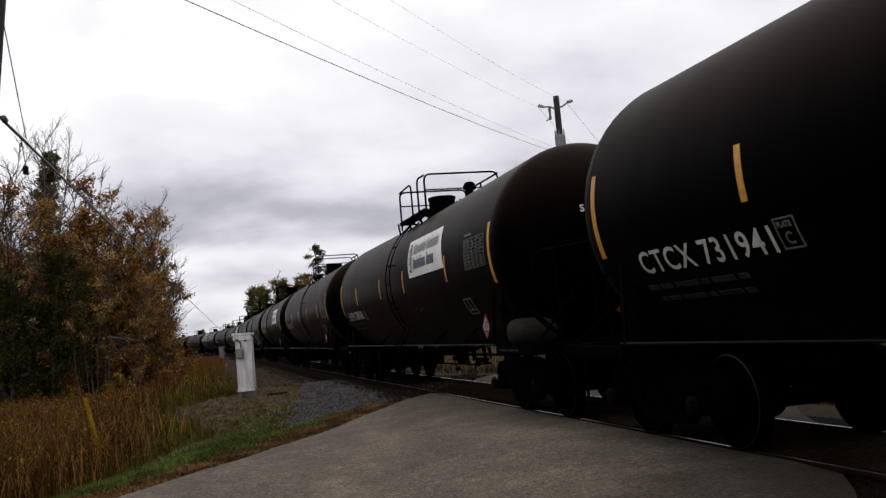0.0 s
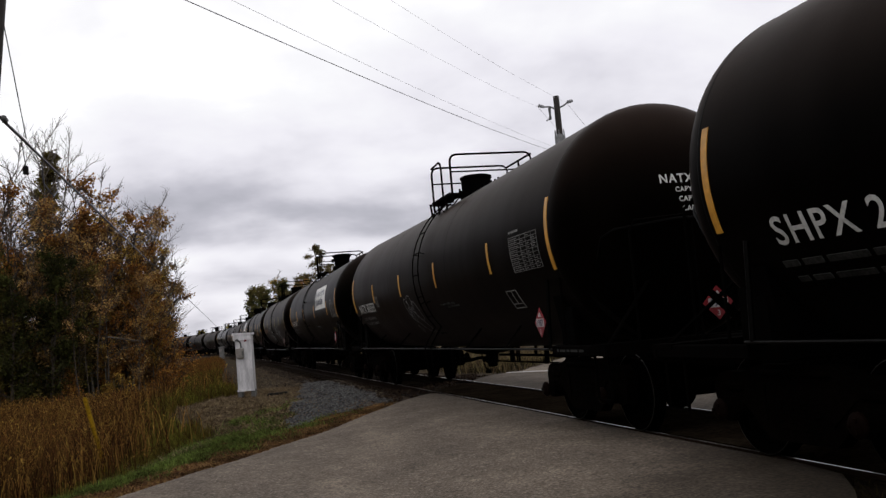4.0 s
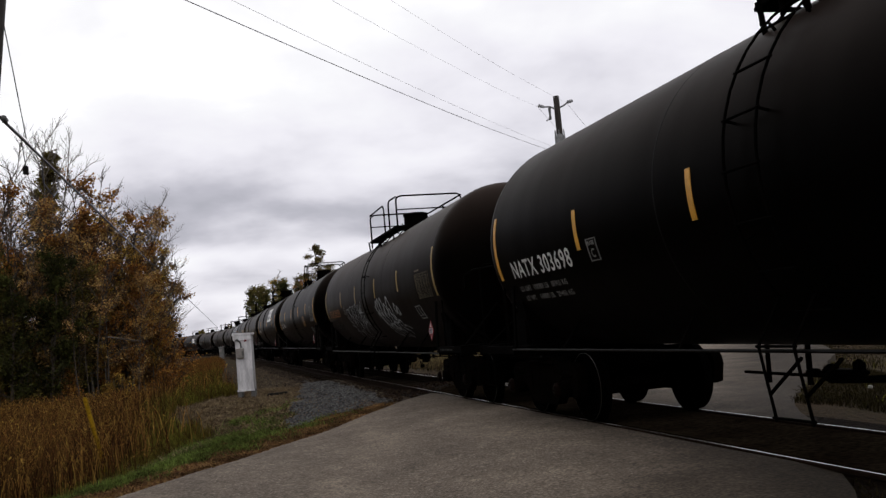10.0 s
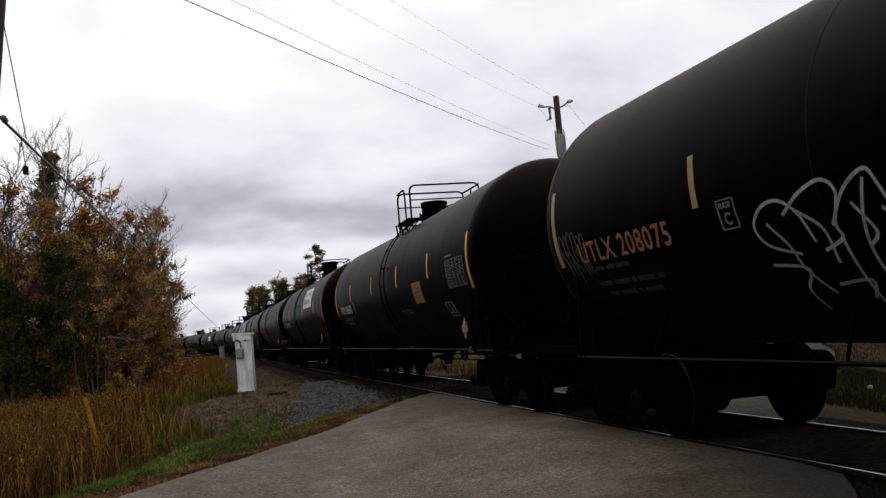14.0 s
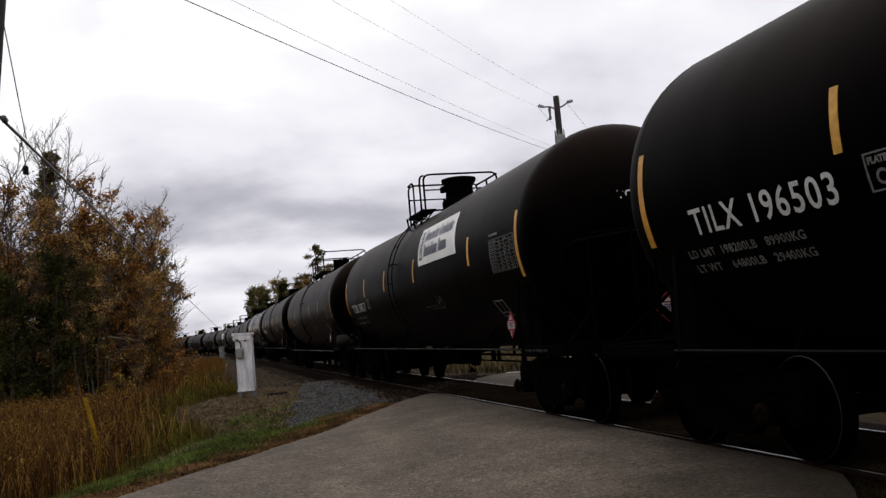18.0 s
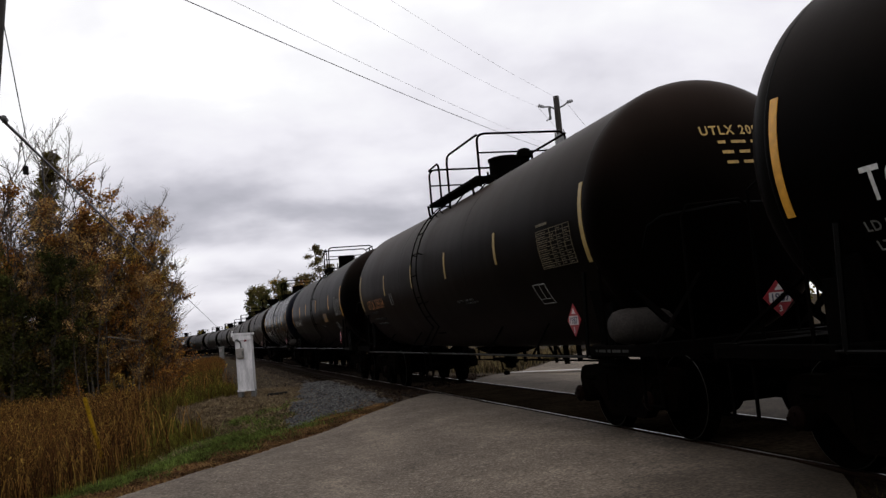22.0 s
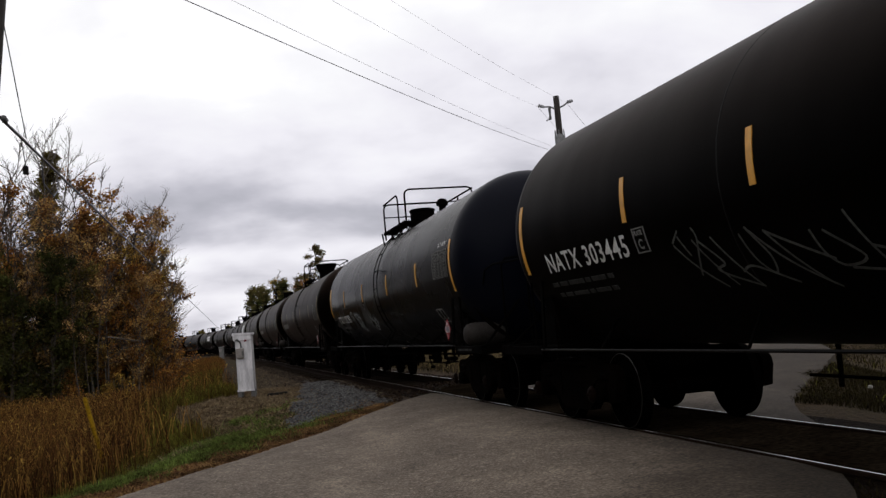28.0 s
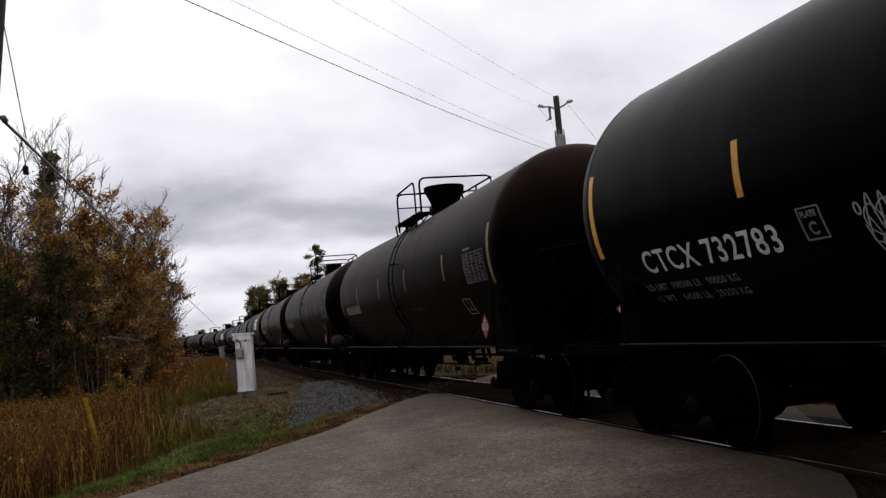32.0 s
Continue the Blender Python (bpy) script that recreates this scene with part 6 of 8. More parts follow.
    if c["text"]:
        left, right = c.get("span", (6.47, 4.26))
        for word in shell_text(c["text"], left, right, radians(c["th"]), 0.325, ink):
            part("lettering", word, car, "painted car mark", up)
        part("head_lettering", make_head_text(c["text"], ink, 3.23 if ink is O_ else c.get("head_z", 2.88), c.get("capacity", ("CAPY --- --", "CAPY --- ---", "CAPY ---- -") if ink is W else ("-- ---- --", "--- --- ---", "--- ---"))), car, at=pose(0, HALF * (1 - long), 0))
        pa, pt = c.get("plate", (4.1, c["th"]) if ink is W else (3.7, c["th"] + 0.5))
        part("clearance_mark", make_plate_box(pa, radians(pt), D_), car, at=up)
    else:
        part("lettering", cached("far_text", lambda: shell_bars([(6.5, 4.3, radians(-18), 0.22)], dim_paint)), car, at=up)
    th = radians(c["th"])
    if c.get("weights"):
        part("small_writing", make_weights(c["weights"], 6.64, 5.0, th - radians(7.6)), car, at=up)
    elif ink is W:
        part("small_writing", cached(("weights", c["th"]), lambda: word_bars([(6.6, th - radians(7.4), 0.055, (0.18, 0.22, 0.42, 0.12, 0.36, 0.14)), (6.55, th - radians(12.9), 0.05, (0.12, 0.2, 0.4, 0.12, 0.36, 0.14))], faint_paint)), car, at=up)
    else:
        part("small_writing", cached(("weights", c["th"]), lambda: word_bars([(6.55, th - radians(4.4), 0.045, (0.14, 0.2, 0.18, 0.3)), (6.45, th - radians(11.5), 0.05, (0.3, 0.36, 0.08, 0.36, 0.12)), (6.35, th - radians(16.5), 0.045, (0.2, 0.36, 0.08, 0.36))], faint_paint)), car, at=up)
    if k != 4:
        part("small_writing", cached("note", lambda: shell_bars([(-1.5, -2.4, radians(-25), 0.035), (-1.9, -2.6, radians(-27), 0.03)], faint_paint)), car, at=up)
    ta, tt = c["table"] if isinstance(c.get("table"), tuple) else (-5.9, 4.0)
    part("data_table", cached(("table", ta, tt, ink.name), lambda: make_table(ta, radians(tt), 0.98 if c.get("spec") else 1.06, 0.48, not c.get("spec"), table_warm if ink is O_ else table_paint)), car, at=up)
    if c.get("spec"):
        part("small_writing", make_spec(c["spec"], ta - 0.42, ta - 0.97, radians(tt) + 0.045), car, at=up)
    sa, st = c.get("square", (-5.2, -23))
    part("stencil_frame", cached(("square", sa, st), lambda: frame_outline(sa, radians(st), 0.42, 0.30, dim_paint)), car, at=up)
    for x, y, rz in ((-1.50, -6.72 - 4 * (long - 1), 0), (END_PLACARD, -8.56, 90)):
        z = 1.36 if rz == 0 else 1.42
        pl = part("placard", cached("placard", make_placard), car, "red hazard diamond with a white number", pose(x, y, z, 0, 0, rz))
        part("number_panel", cached("pl_panel", make_placard_panel), pl)
        part("number", cached("pl_text", make_placard_text), pl)
        part("class_number", cached("pl_class", make_placard_class), pl)
    if c.get("notice"):
        part("notice_panel", cached("notice", lambda: Shape().add(*patch(-5.0, -5.62, radians(-29), radians(-38.5), 0.007, 3)).mesh("notice", board_yellow)), car, "dull yellow notice panel", up)
    if c.get("sign"):
        a0, a1, t0, t1 = c["sign"]
        board = part("notice_panel", Shape().add(*patch(a0, a1, radians(t0), radians(t1), 0.007, 3)).mesh("sign", sign_yellow), car, "yellow notice panel with dark lines", up)
        lines = [(a0 - 0.1, radians(t0 + (t1 - t0) * k), 0.03, words) for k, words in ((0.3, (0.16, 0.24)), (0.5, (0.4,)), (0.7, (0.2, 0.14)))]
        part("small_writing", word_bars(lines, case_dark), board)
    if c.get("banner"):
        a, th = c["banner"][0], radians(c["banner"][1])
        bn = part("banner", cached(("banner", a, th), lambda: make_banner_plate(a, th)), car, "white vinyl company banner with dark print", up)
        part("banner_print", cached(("bprint", a, th), lambda: make_banner_print(a, th)), bn)
        part("banner_mark", cached(("bmark", a, th), lambda: make_banner_mark(a, th)), bn)
    for n, (seed, a0, a1, t1, t0, cnt, w, mat) in enumerate(SPRAY.get(k, ())):
        part("spray_paint", (make_scrawl if k == 6 else make_spray)(seed, a0, a1, radians(t1), radians(t0), cnt, w, mat), car, "pale spray-painted scrawl", up)
    for piece in PIECES.get(k, ()):
        part("spray_paint", make_piece(*piece), car, "pale spray-painted scrawl", up)
    TRAIN.append((k, car, c.get("shift", 0.0)))
    for s in sets:
        WHEELS.append((k, s, s.matrix_basis.translation.copy()))
    return car


for k in range(23):
    build_car(k)


def car_pose(s):
    a, b = track_at(s - 6.95)[0], track_at(s + 6.95)[0]
    d, m = b - a, (a + b) / 2
    return pose(m.x, m.y, 0, 0, 0, math.degrees(math.atan2(-d.x, d.y)))

# ---- things beside the track ----


def build_case(x, y, h, w, label, lean=0.0, paint=case_paint):
    """Signal equipment case: lidded cabinet on short legs with a side box and a cable."""
    z0 = ground_z(x, y)
    case = thing("equipment_case", label, "signal case", pose(x, y, z0 - 0.02, 0, lean, -12))
    k = h / 1.85
    sh = Shape().box((0, 0, 0.2 * k + (h - 0.40 * k) / 2 + 0.06), (w * 0.94, w * 0.8, h - 0.40 * k), chamfer=0.012)
    part("cabinet", smooth_some(sh.mesh("cabinet", paint), 30), case)
    lid = Shape().box((-w * 0.05, 0, h - 0.13 * k), (w * 1.06, w * 0.9, 0.16 * k), chamfer=0.02)
    lid.prism([(-w * 0.64, h - 0.05 * k), (w * 0.55, h - 0.05 * k), (w * 0.53, h), (-w * 0.60, h + 0.02 * k)], -w * 0.46, w * 0.46, "y")
    part("lid", smooth_some(lid.mesh("lid", paint), 30), case)
    part("plinth", Shape().box((0, -w * 0.42, 0.25 * k), (w * 1.0, 0.06, 0.05 * k)).box((0, w * 0.36, 0.25 * k), (w, 0.06, 0.05 * k)).mesh("plinth", paint), case)
    for sx in (-1, 1):
        for sy in (-1, 1):
            part("leg", cached(("case_leg", round(k, 2)), lambda: Shape().box((0, 0, 0.09), (0.11, 0.08, 0.30 * k)).mesh("case_leg", case_grey)), case, at=pose(sx * w * 0.38, sy * w * 0.3, 0.03))
    if w > 0.4:
        part("meter_box", smooth_some(Shape().box((-w * 0.21, -w * 0.46, h * 0.70), (w * 0.46, 0.12, 0.28), chamfer=0.015).mesh("meter_box", meter_grey), 30), case, "dull tan-grey box on the case")
        part("cable", smooth_some(Shape().tube([(-w * 0.42, -w * 0.45, h * 0.90), (-w * 0.3, -w * 0.52, h * 0.91), (-w * 0.14, -w * 0.52, h * 0.86), (-w * 0.12, -w * 0.5, h * 0.78)], 0.022, 6).mesh("cable", case_dark)), case, "dark flexible cable")
        part("sticker", Shape().box((w * 0.14, -w * 0.452, h * 0.885), (0.07, 0.006, 0.05)).mesh("sticker", placard_red), case)
        part("handle", Shape().box((-w * 0.04, -w * 0.46 - 0.075, h * 0.70), (0.03, 0.03, 0.13)).mesh("handle", case_dark), case)
    return case


build_case(1.27, 26.9, 1.88, 0.49, "pale grey metal equipment case on short legs by the track")
build_case(2.75, 118.0, 1.6, 0.6, "small grey equipment case beside the distant track", 0.0, case_grey)


def build_post():
    x, y = -1.66, 17.2
    post = thing("marker_post", "faded yellow plastic marker post leaning in tall grass", "marker post", pose(x, y, ground_z(x, y) - 0.05, 0, -12, 10))
    HT = 0.83 - ground_z(x, y)
    sh = Shape().lathe([(0.038, 0.0), (0.038, HT - 0.04), (0.028, HT - 0.01), (0.01, HT)], "z", 12)
    part("tube", smooth_some(sh.mesh("tube", post_yellow), 40), post)


build_post()


def build_dark_drain():
    x, y = 2.05, 26.2
    d = thing("rail_offcut", "short dark iron offcut lying on the gravel", "iron scrap", pose(x, y, ground_z(x, y) + 0.05, 0, 0, 20))
    part("bar", smooth_some(Shape().box((0, 0, 0.0), (0.62, 0.14, 0.12), chamfer=0.03).mesh("bar", iron_black), 30), d)


build_dark_drain()

# ---- poles and wires ----


def build_pole(x, y, h, label, lean_x=0.0, lean_y=0.0, fittings=True, r=0.15):
    z0 = ground_z(x, y)
    pole = thing("utility_pole", label, "utility pole", pose(x, y, z0 - 0.3, lean_x, lean_y, 0))
    sh = Shape().lathe([(r * 1.25, 0), (r * 1.1, h * 0.5), (r * 0.9, h + 0.28), (r * 0.7, h + 0.3)], "z", 14)
    part("shaft", smooth_some(sh.mesh("shaft", pole_wood), 40), pole)
    if fittings:
        for s, dz in ((-1, -0.3), (1, -0.25)):
            part("bracket", Shape().tube([(s * 0.1, 0, h + dz), (s * 0.35, 0, h + dz + 0.1), (s * 0.62, 0, h + dz + (0.1 if s < 0 else 0.3))], 0.035, 6).mesh("bracket", case_dark), pole)
            part("insulator", smooth_some(Shape().lathe([(0.05, -0.2), (0.09, -0.16), (0.06, -0.1), (0.09, -0.05), (0.06, 0.0), (0.08, 0.05), (0.03, 0.1)], "x", 10).mesh("insulator", ceramic), 40), pole, at=pose(s * 0.72, 0, h + dz + (0.12 if s < 0 else 0.3), 0, -15 * s, 0))
        part("cutout", smooth_some(Shape().lathe([(0.05, -0.5), (0.07, -0.42), (0.05, -0.3), (0.07, 0.0), (0.05, 0.1)], "z", 8).tube([(0, 0, -0.45), (-0.2, 0, -0.55)], 0.03, 5).mesh("cutout", case_dark), 40), pole, at=pose(-0.38, 0, h - 0.3))
        sh = Shape().lathe([(r * 1.2, h - 2.6), (r * 1.4, h - 2.5), (r * 1.3, h - 1.65), (r * 1.1, h - 1.5)], "z", 12)
        for i in range(6):
            a = i * 1.05
            sh.tube([(r * 1.5 * math.cos(a), r * 1.5 * math.sin(a), h - 1.3), (r * 1.65 * math.cos(a), r * 1.65 * math.sin(a), h - 1.75), (r * 1.5 * math.cos(a), r * 1.5 * math.sin(a), h - 2.5)], 0.02, 4)
        part("cable_guard", smooth_some(sh.mesh("cable_guard", pole_wrap), 40), pole, "grey wrapped cable terminations")
    return pole


build_pole(16.55, 38.0, 11.7, "dark wooden utility pole with insulators behind the train")
build_pole(-19.0, -14.0, 11.7, "dark wooden utility pole beside the road")
build_pole(-3.53, 14.6, 9.5, "leaning dark wooden utility pole with a guy", 0, 6.3, False, 0.15)
build_pole(5.9, 205.0, 7.0, "far wooden pole behind the train", 0, 0, False, 0.12)


def build_wire(name, a, b, sag, r, mat, label):
    a, b = Vector(a), Vector(b)
    pts = []
    for i in range(25):
        k = i / 24
        p = a.lerp(b, k)
        p.z -= sag * 4 * k * (1 - k)
        pts.append(p)
    sh = Shape().tube(pts, r, 5)
    return thing(name, label, "wire", me=smooth_some(sh.mesh(name, mat), 60))


def ray_wire(p_far, mid, sag, r, mat, label):
    """A span from the pole past a point overhead to the next pole."""
    p, m = Vector(p_far), Vector(mid)
    end = p + (m - p) * 2.05
    build_wire("overhead_wire", p, end, sag, r, mat, label)


ray_wire((15.85, 37.9, 8.98), (0.15, 13.8, 7.17), 0.5, 0.0085, wire_grey, "grey overhead cable slung between poles")
ray_wire((16.0, 37.8, 9.12), (0.93, 14.9, 7.58), 0.5, 0.0038, wire_pale, "thin grey overhead wire")
ray_wire((15.6, 38.0, 11.0), (3.15, 18.2, 8.81), 0.45, 0.003, wire_pale, "thin grey overhead wire")
ray_wire((17.05, 38.0, 11.15), (5.2, 21.3, 9.98), 0.45, 0.003, wire_pale, "thin grey overhead wire")
build_wire("overhead_wire", (17.05, 38.0, 11.15), (40, 72, 11.2), 0.5, 0.008, wire_pale, "thin grey overhead wire")
build_wire("overhead_wire", (15.6, 38.0, 11.0), (38, 72, 11.0), 0.5, 0.008, wire_pale, "thin grey overhead wire")
# long cable along the woods, with a hanging loop and a strain insulator near the leaning pole
build_wire("line_cable", (-2.70, 14.2, 5.16), (4.13, 200.0, 5.36), 0.0, 0.025, wire_m, "dark cable running along the woods")
build_wire("guy_wire", (-2.52, 14.5, 6.51), (-2.687, 17.0, 5.35), 0.0, 0.009, wire_m, "thin guy wire falling from the leaning pole")


def build_strain():
    """Strain insulator and slack loop on the long cable."""
    s = thing("strain_insulator", "small dark insulator and slack loop on the cable", "insulator", pose(-2.60, 14.6, 5.10, 0, 0, 2))
    part("spool", smooth_some(Shape().lathe([(0.02, -0.09), (0.05, -0.07), (0.03, 0.0), (0.05, 0.07), (0.02, 0.09)], "y", 10).mesh("spool", case_dark), 40), s)
    part("drop_wire", smooth_some(Shape().tube([(-0.087, 2.4, 0.25), (-0.09, 2.7, 0.0), (-0.095, 2.9, -0.14)], 0.009, 5).mesh("drop_wire", wire_m)), s)
    part("weight", smooth_some(Shape().box((-0.10, 2.9, -0.22), (0.09, 0.09, 0.16), chamfer=0.015).mesh("weight", iron_black), 30), s, "dark hanging weight")
    part("loop", smooth_some(Shape().tube([(0.14, 3.2, -0.02), (0.12, 3.5, -0.35), (0.22, 4.2, -0.5), (0.25, 4.8, -0.25), (0.22, 5.0, -0.02)], 0.014, 5).mesh("loop", wire_m)), s)


build_strain()

# ---- trees ----


def grow(rnd, height, trunk_r, spread, limb_from, n_limbs, levels=2, conifer=False, tip=0.3, rise=(0.45, 1.05), wob=0.16, twig=0.018):
    """Trunk, limbs and twigs; returns wood shape and the twig points for leaves."""
    wood, tips = Shape(), []
    def bent(p, d, length, r, n, wob):
        pts, q, dd = [p.copy()], p.copy(), d.copy()
        for _ in range(n):
            dd = (dd + Vector((rnd.uniform(-wob, wob), rnd.uniform(-wob, wob), rnd.uniform(-wob, wob) * 0.6))).normalized()
            q = q + dd * (length / n)
            pts.append(q.copy())
        return pts, dd
    trunk, _ = bent(Vector((0, 0, -0.2)), Vector((rnd.uniform(-0.08, 0.08), rnd.uniform(-0.08, 0.08), 1)).normalized(), height, trunk_r, 8, 0.07)
    wood.tube(trunk, trunk_r, 7, r2=trunk_r * 0.12)
    for i in range(n_limbs):
        f = limb_from + (1 - limb_from) * (i + rnd.random() * 0.8) / n_limbs
        f = min(f, 0.98)
        k = f * 8
        base = trunk[int(k)].lerp(trunk[min(8, int(k) + 1)], k - int(k))
        az = i * 2.4 + rnd.uniform(-0.5, 0.5)
        if conifer:
            el, ln = rnd.uniform(-0.15, 0.2), spread * (1.02 - f) / (1 - limb_from) + tip
        else:
            el, ln = rnd.uniform(*rise), spread * rnd.uniform(0.55, 1.0) * (1.15 - 0.65 * f)
        d = Vector((math.cos(az) * math.cos(el), math.sin(az) * math.cos(el), math.sin(el)))
        limb, dd = bent(base, d, ln, 0, 5, wob)
        wood.tube(limb, trunk_r * 0.34 * (1.1 - f * 0.6), 5, r2=0.012)
        for j in range(1, 6):
            tips.append((limb[j], dd))
            for _ in range(2 if levels > 1 else 1):
                t_d = (dd + Vector((rnd.uniform(-0.8, 0.8), rnd.uniform(-0.8, 0.8), rnd.uniform(-0.3, 0.7)))).normalized()
                tw, td = bent(limb[j], t_d, ln * rnd.uniform(0.22, 0.45), 0, 3, wob * 1.3)
                wood.tube(tw, twig, 3, r2=twig * 0.35)
                tips += [(q, td) for q in tw[1:]]
                if levels > 2:
                    for q in tw[1:]:
                        t2 = (td + Vector((rnd.uniform(-0.8, 0.8), rnd.uniform(-0.8, 0.8), rnd.uniform(-0.1, 0.9)))).normalized()
                        tw2, _ = bent(q, t2, ln * rnd.uniform(0.12, 0.28), 0, 2, 0.15)
                        wood.tube(tw2, twig * 0.55, 3, r2=twig * 0.25)
    return wood, tips


def leaf_cloud(rnd, tips, per, size, reach, bare):
    """Leaves in uneven clumps round the twigs, mostly facing up; bare: how much of the crown has dropped its leaves."""
    off = rnd.uniform(0, 50)
    kept = [p for p, _ in tips if noise.noise((p.x * 1.15, p.y * 1.15, p.z * 1.15 + off)) > bare]
    n = len(kept) * per
    rng = np.random.default_rng(rnd.randrange(10 ** 6))
    base = np.repeat(np.array([tuple(p) for p in kept]), per, axis=0)
    c = base + rng.normal(0, reach, (n, 3)) * (1, 1, 0.75)
    up = rng.normal(0, 1, (n, 3)) + (0, 0, 1.1)
    up /= np.linalg.norm(up, axis=1, keepdims=True)
    u = rng.normal(0, 1, (n, 3)); u -= up * (u * up).sum(1, keepdims=True); u /= np.linalg.norm(u, axis=1, keepdims=True)
    w = np.cross(up, u)
    s = size * rng.uniform(0.6, 1.25, (n, 1))
    v = np.stack([c + u * s, c + w * s * 0.6, c - u * s, c - w * s * 0.6], 1).reshape(-1, 3)
    return v, np.arange(n * 4).reshape(n, 4)


def fast_mesh(name, v, f, mat):
    me = bpy.data.meshes.new(name)
    n, k = len(f), f.shape[1]
    me.vertices.add(len(v)); me.vertices.foreach_set("co", np.asarray(v, np.float32).ravel())
    me.loops.add(n * k); me.loops.foreach_set("vertex_index", np.asarray(f, np.int32).ravel())
    me.polygons.add(n)
    me.polygons.foreach_set("loop_start", np.arange(0, n * k, k, dtype=np.int32))
    me.polygons.foreach_set("loop_total", np.full(n, k, np.int32))
    me.update(calc_edges=True)
    me.materials.append(mat)
    return me


KINDS = {
    "rust": ("young tree with thin rust-brown autumn leaves", leaf_rust, bark, dict(height=8, trunk_r=0.085, spread=1.75, limb_from=0.15, n_limbs=26, twig=0.014), 14, 0.060, 0.16, 0.05),
    "thin": ("slender tree keeping a few rust-brown leaves", leaf_rust, bark, dict(height=8, trunk_r=0.07, spread=1.6, limb_from=0.25, n_limbs=22, levels=3, rise=(0.6, 1.15), wob=0.12, twig=0.012), 11, 0.058, 0.13, 0.16),
    "gold": ("slender tree with sparse golden leaves", leaf_gold, bark_pale, dict(height=8.5, trunk_r=0.07, spread=1.9, limb_from=0.3, n_limbs=24, levels=3, rise=(0.6, 1.15), wob=0.12, twig=0.013), 10, 0.058, 0.14, 0.06),
    "tan": ("slender tree fading to tan and gold", leaf_tan, bark_pale, dict(height=8.5, trunk_r=0.06, spread=1.7, limb_from=0.2, n_limbs=28, levels=3, rise=(0.55, 1.1), wob=0.12, twig=0.011), 9, 0.055, 0.15, 0.02),
    "olive": ("leafy tree turning olive and brown", leaf_olive, bark, dict(height=7.5, trunk_r=0.10, spread=1.8, limb_from=0.1, n_limbs=24), 12, 0.07, 0.17, -0.05),
    "green": ("dark green leafy tree in the woods", leaf_green, bark, dict(height=8, trunk_r=0.11, spread=1.7, limb_from=0.08, n_limbs=26), 14, 0.075, 0.18, -0.12),
    "sapling": ("thin bare pale sapling at the wood's edge", leaf_rust, bark_pale, dict(height=8, trunk_r=0.032, spread=0.8, limb_from=0.45, n_limbs=10, rise=(0.7, 1.2), wob=0.1, twig=0.008), 2, 0.05, 0.12, 0.1),
    "stem": ("thin grey-brown upright trunk with a bare crown", leaf_tan, bark, dict(height=9, trunk_r=0.042, spread=1.3, limb_from=0.45, n_limbs=16, rise=(0.6, 1.15), wob=0.12, twig=0.012), 4, 0.055, 0.12, 0.2),
    "bare": ("bare grey tree with fine upright twigs", leaf_rust, bark_pale, dict(height=10, trunk_r=0.08, spread=2.6, limb_from=0.35, n_limbs=26, levels=3, rise=(0.55, 1.2), wob=0.07, twig=0.010), 0, 0.08, 0.2, 0.0),
    "shrub": ("thin rust-brown shrub at the wood's edge", leaf_rust, bark, dict(height=3.0, trunk_r=0.04, spread=1.5, limb_from=0.05, n_limbs=16), 8, 0.055, 0.16, -0.05),
    "bush": ("yellow-green bush at the wood's edge", leaf_gold, bark, dict(height=2.4, trunk_r=0.03, spread=1.2, limb_from=0.05, n_limbs=14), 7, 0.055, 0.15, 0.05),
    "pine": ("ragged brown-green pine behind the train", leaf_pine, bark, dict(height=11, trunk_r=0.16, spread=2.2, limb_from=0.4, n_limbs=24, conifer=True), 13, 0.09, 0.15, -0.05),
    "vine": ("narrow dark vine-clad trunk in the woods", leaf_olive, bark, dict(height=10, trunk_r=0.12, spread=0.9, limb_from=0.12, n_limbs=60, conifer=True, tip=0.1), 9, 0.062, 0.10, -1.0),
    "spruce": ("dark spruce in the woods", leaf_green, bark, dict(height=10, trunk_r=0.14, spread=1.5, limb_from=0.1, n_limbs=46, conifer=True), 9, 0.10, 0.15, -0.3),
    "field": ("yellow-green leafy tree behind the train", leaf_mid, bark, dict(height=9, trunk_r=0.14, spread=2.4, limb_from=0.15, n_limbs=24), 9, 0.13, 0.26, -0.1),
}
PROTO = {}


def tree(kind, variant, x, y, h, turn, group="trees of the wood"):
    label, leaf, wood_mat, spec, per, size, reach, open_ = KINDS[kind]
    key = (kind, variant)
    scale = h / spec["height"]
    m = Matrix.LocRotScale((x, y, ground_z(x, y) - 0.05), Euler((0, 0, turn)), None)
    if key not in PROTO:
        rnd = random.Random(hash_of(kind) + variant * 101)
        wood, tips = grow(rnd, **spec)
        wm = smooth_some(wood.mesh("trunk", wood_mat), 60)
        lm = fast_mesh("crown", *leaf_cloud(rnd, tips, per, size, reach, open_), leaf) if per else None
        PROTO[key] = (wm, lm)
    wm, lm = PROTO[key]
    low = kind in ("shrub", "bush")
    t = thing("shrub" if low else "tree", label, "shrub" if low else "tree", m, group)
    t.scale = (scale, scale, scale)
    part("trunk", wm, t)
    if lm:
        part("crown", lm, t)
    return t


def hash_of(word):
    return sum(ord(c) * (i + 3) for i, c in enumerate(word))


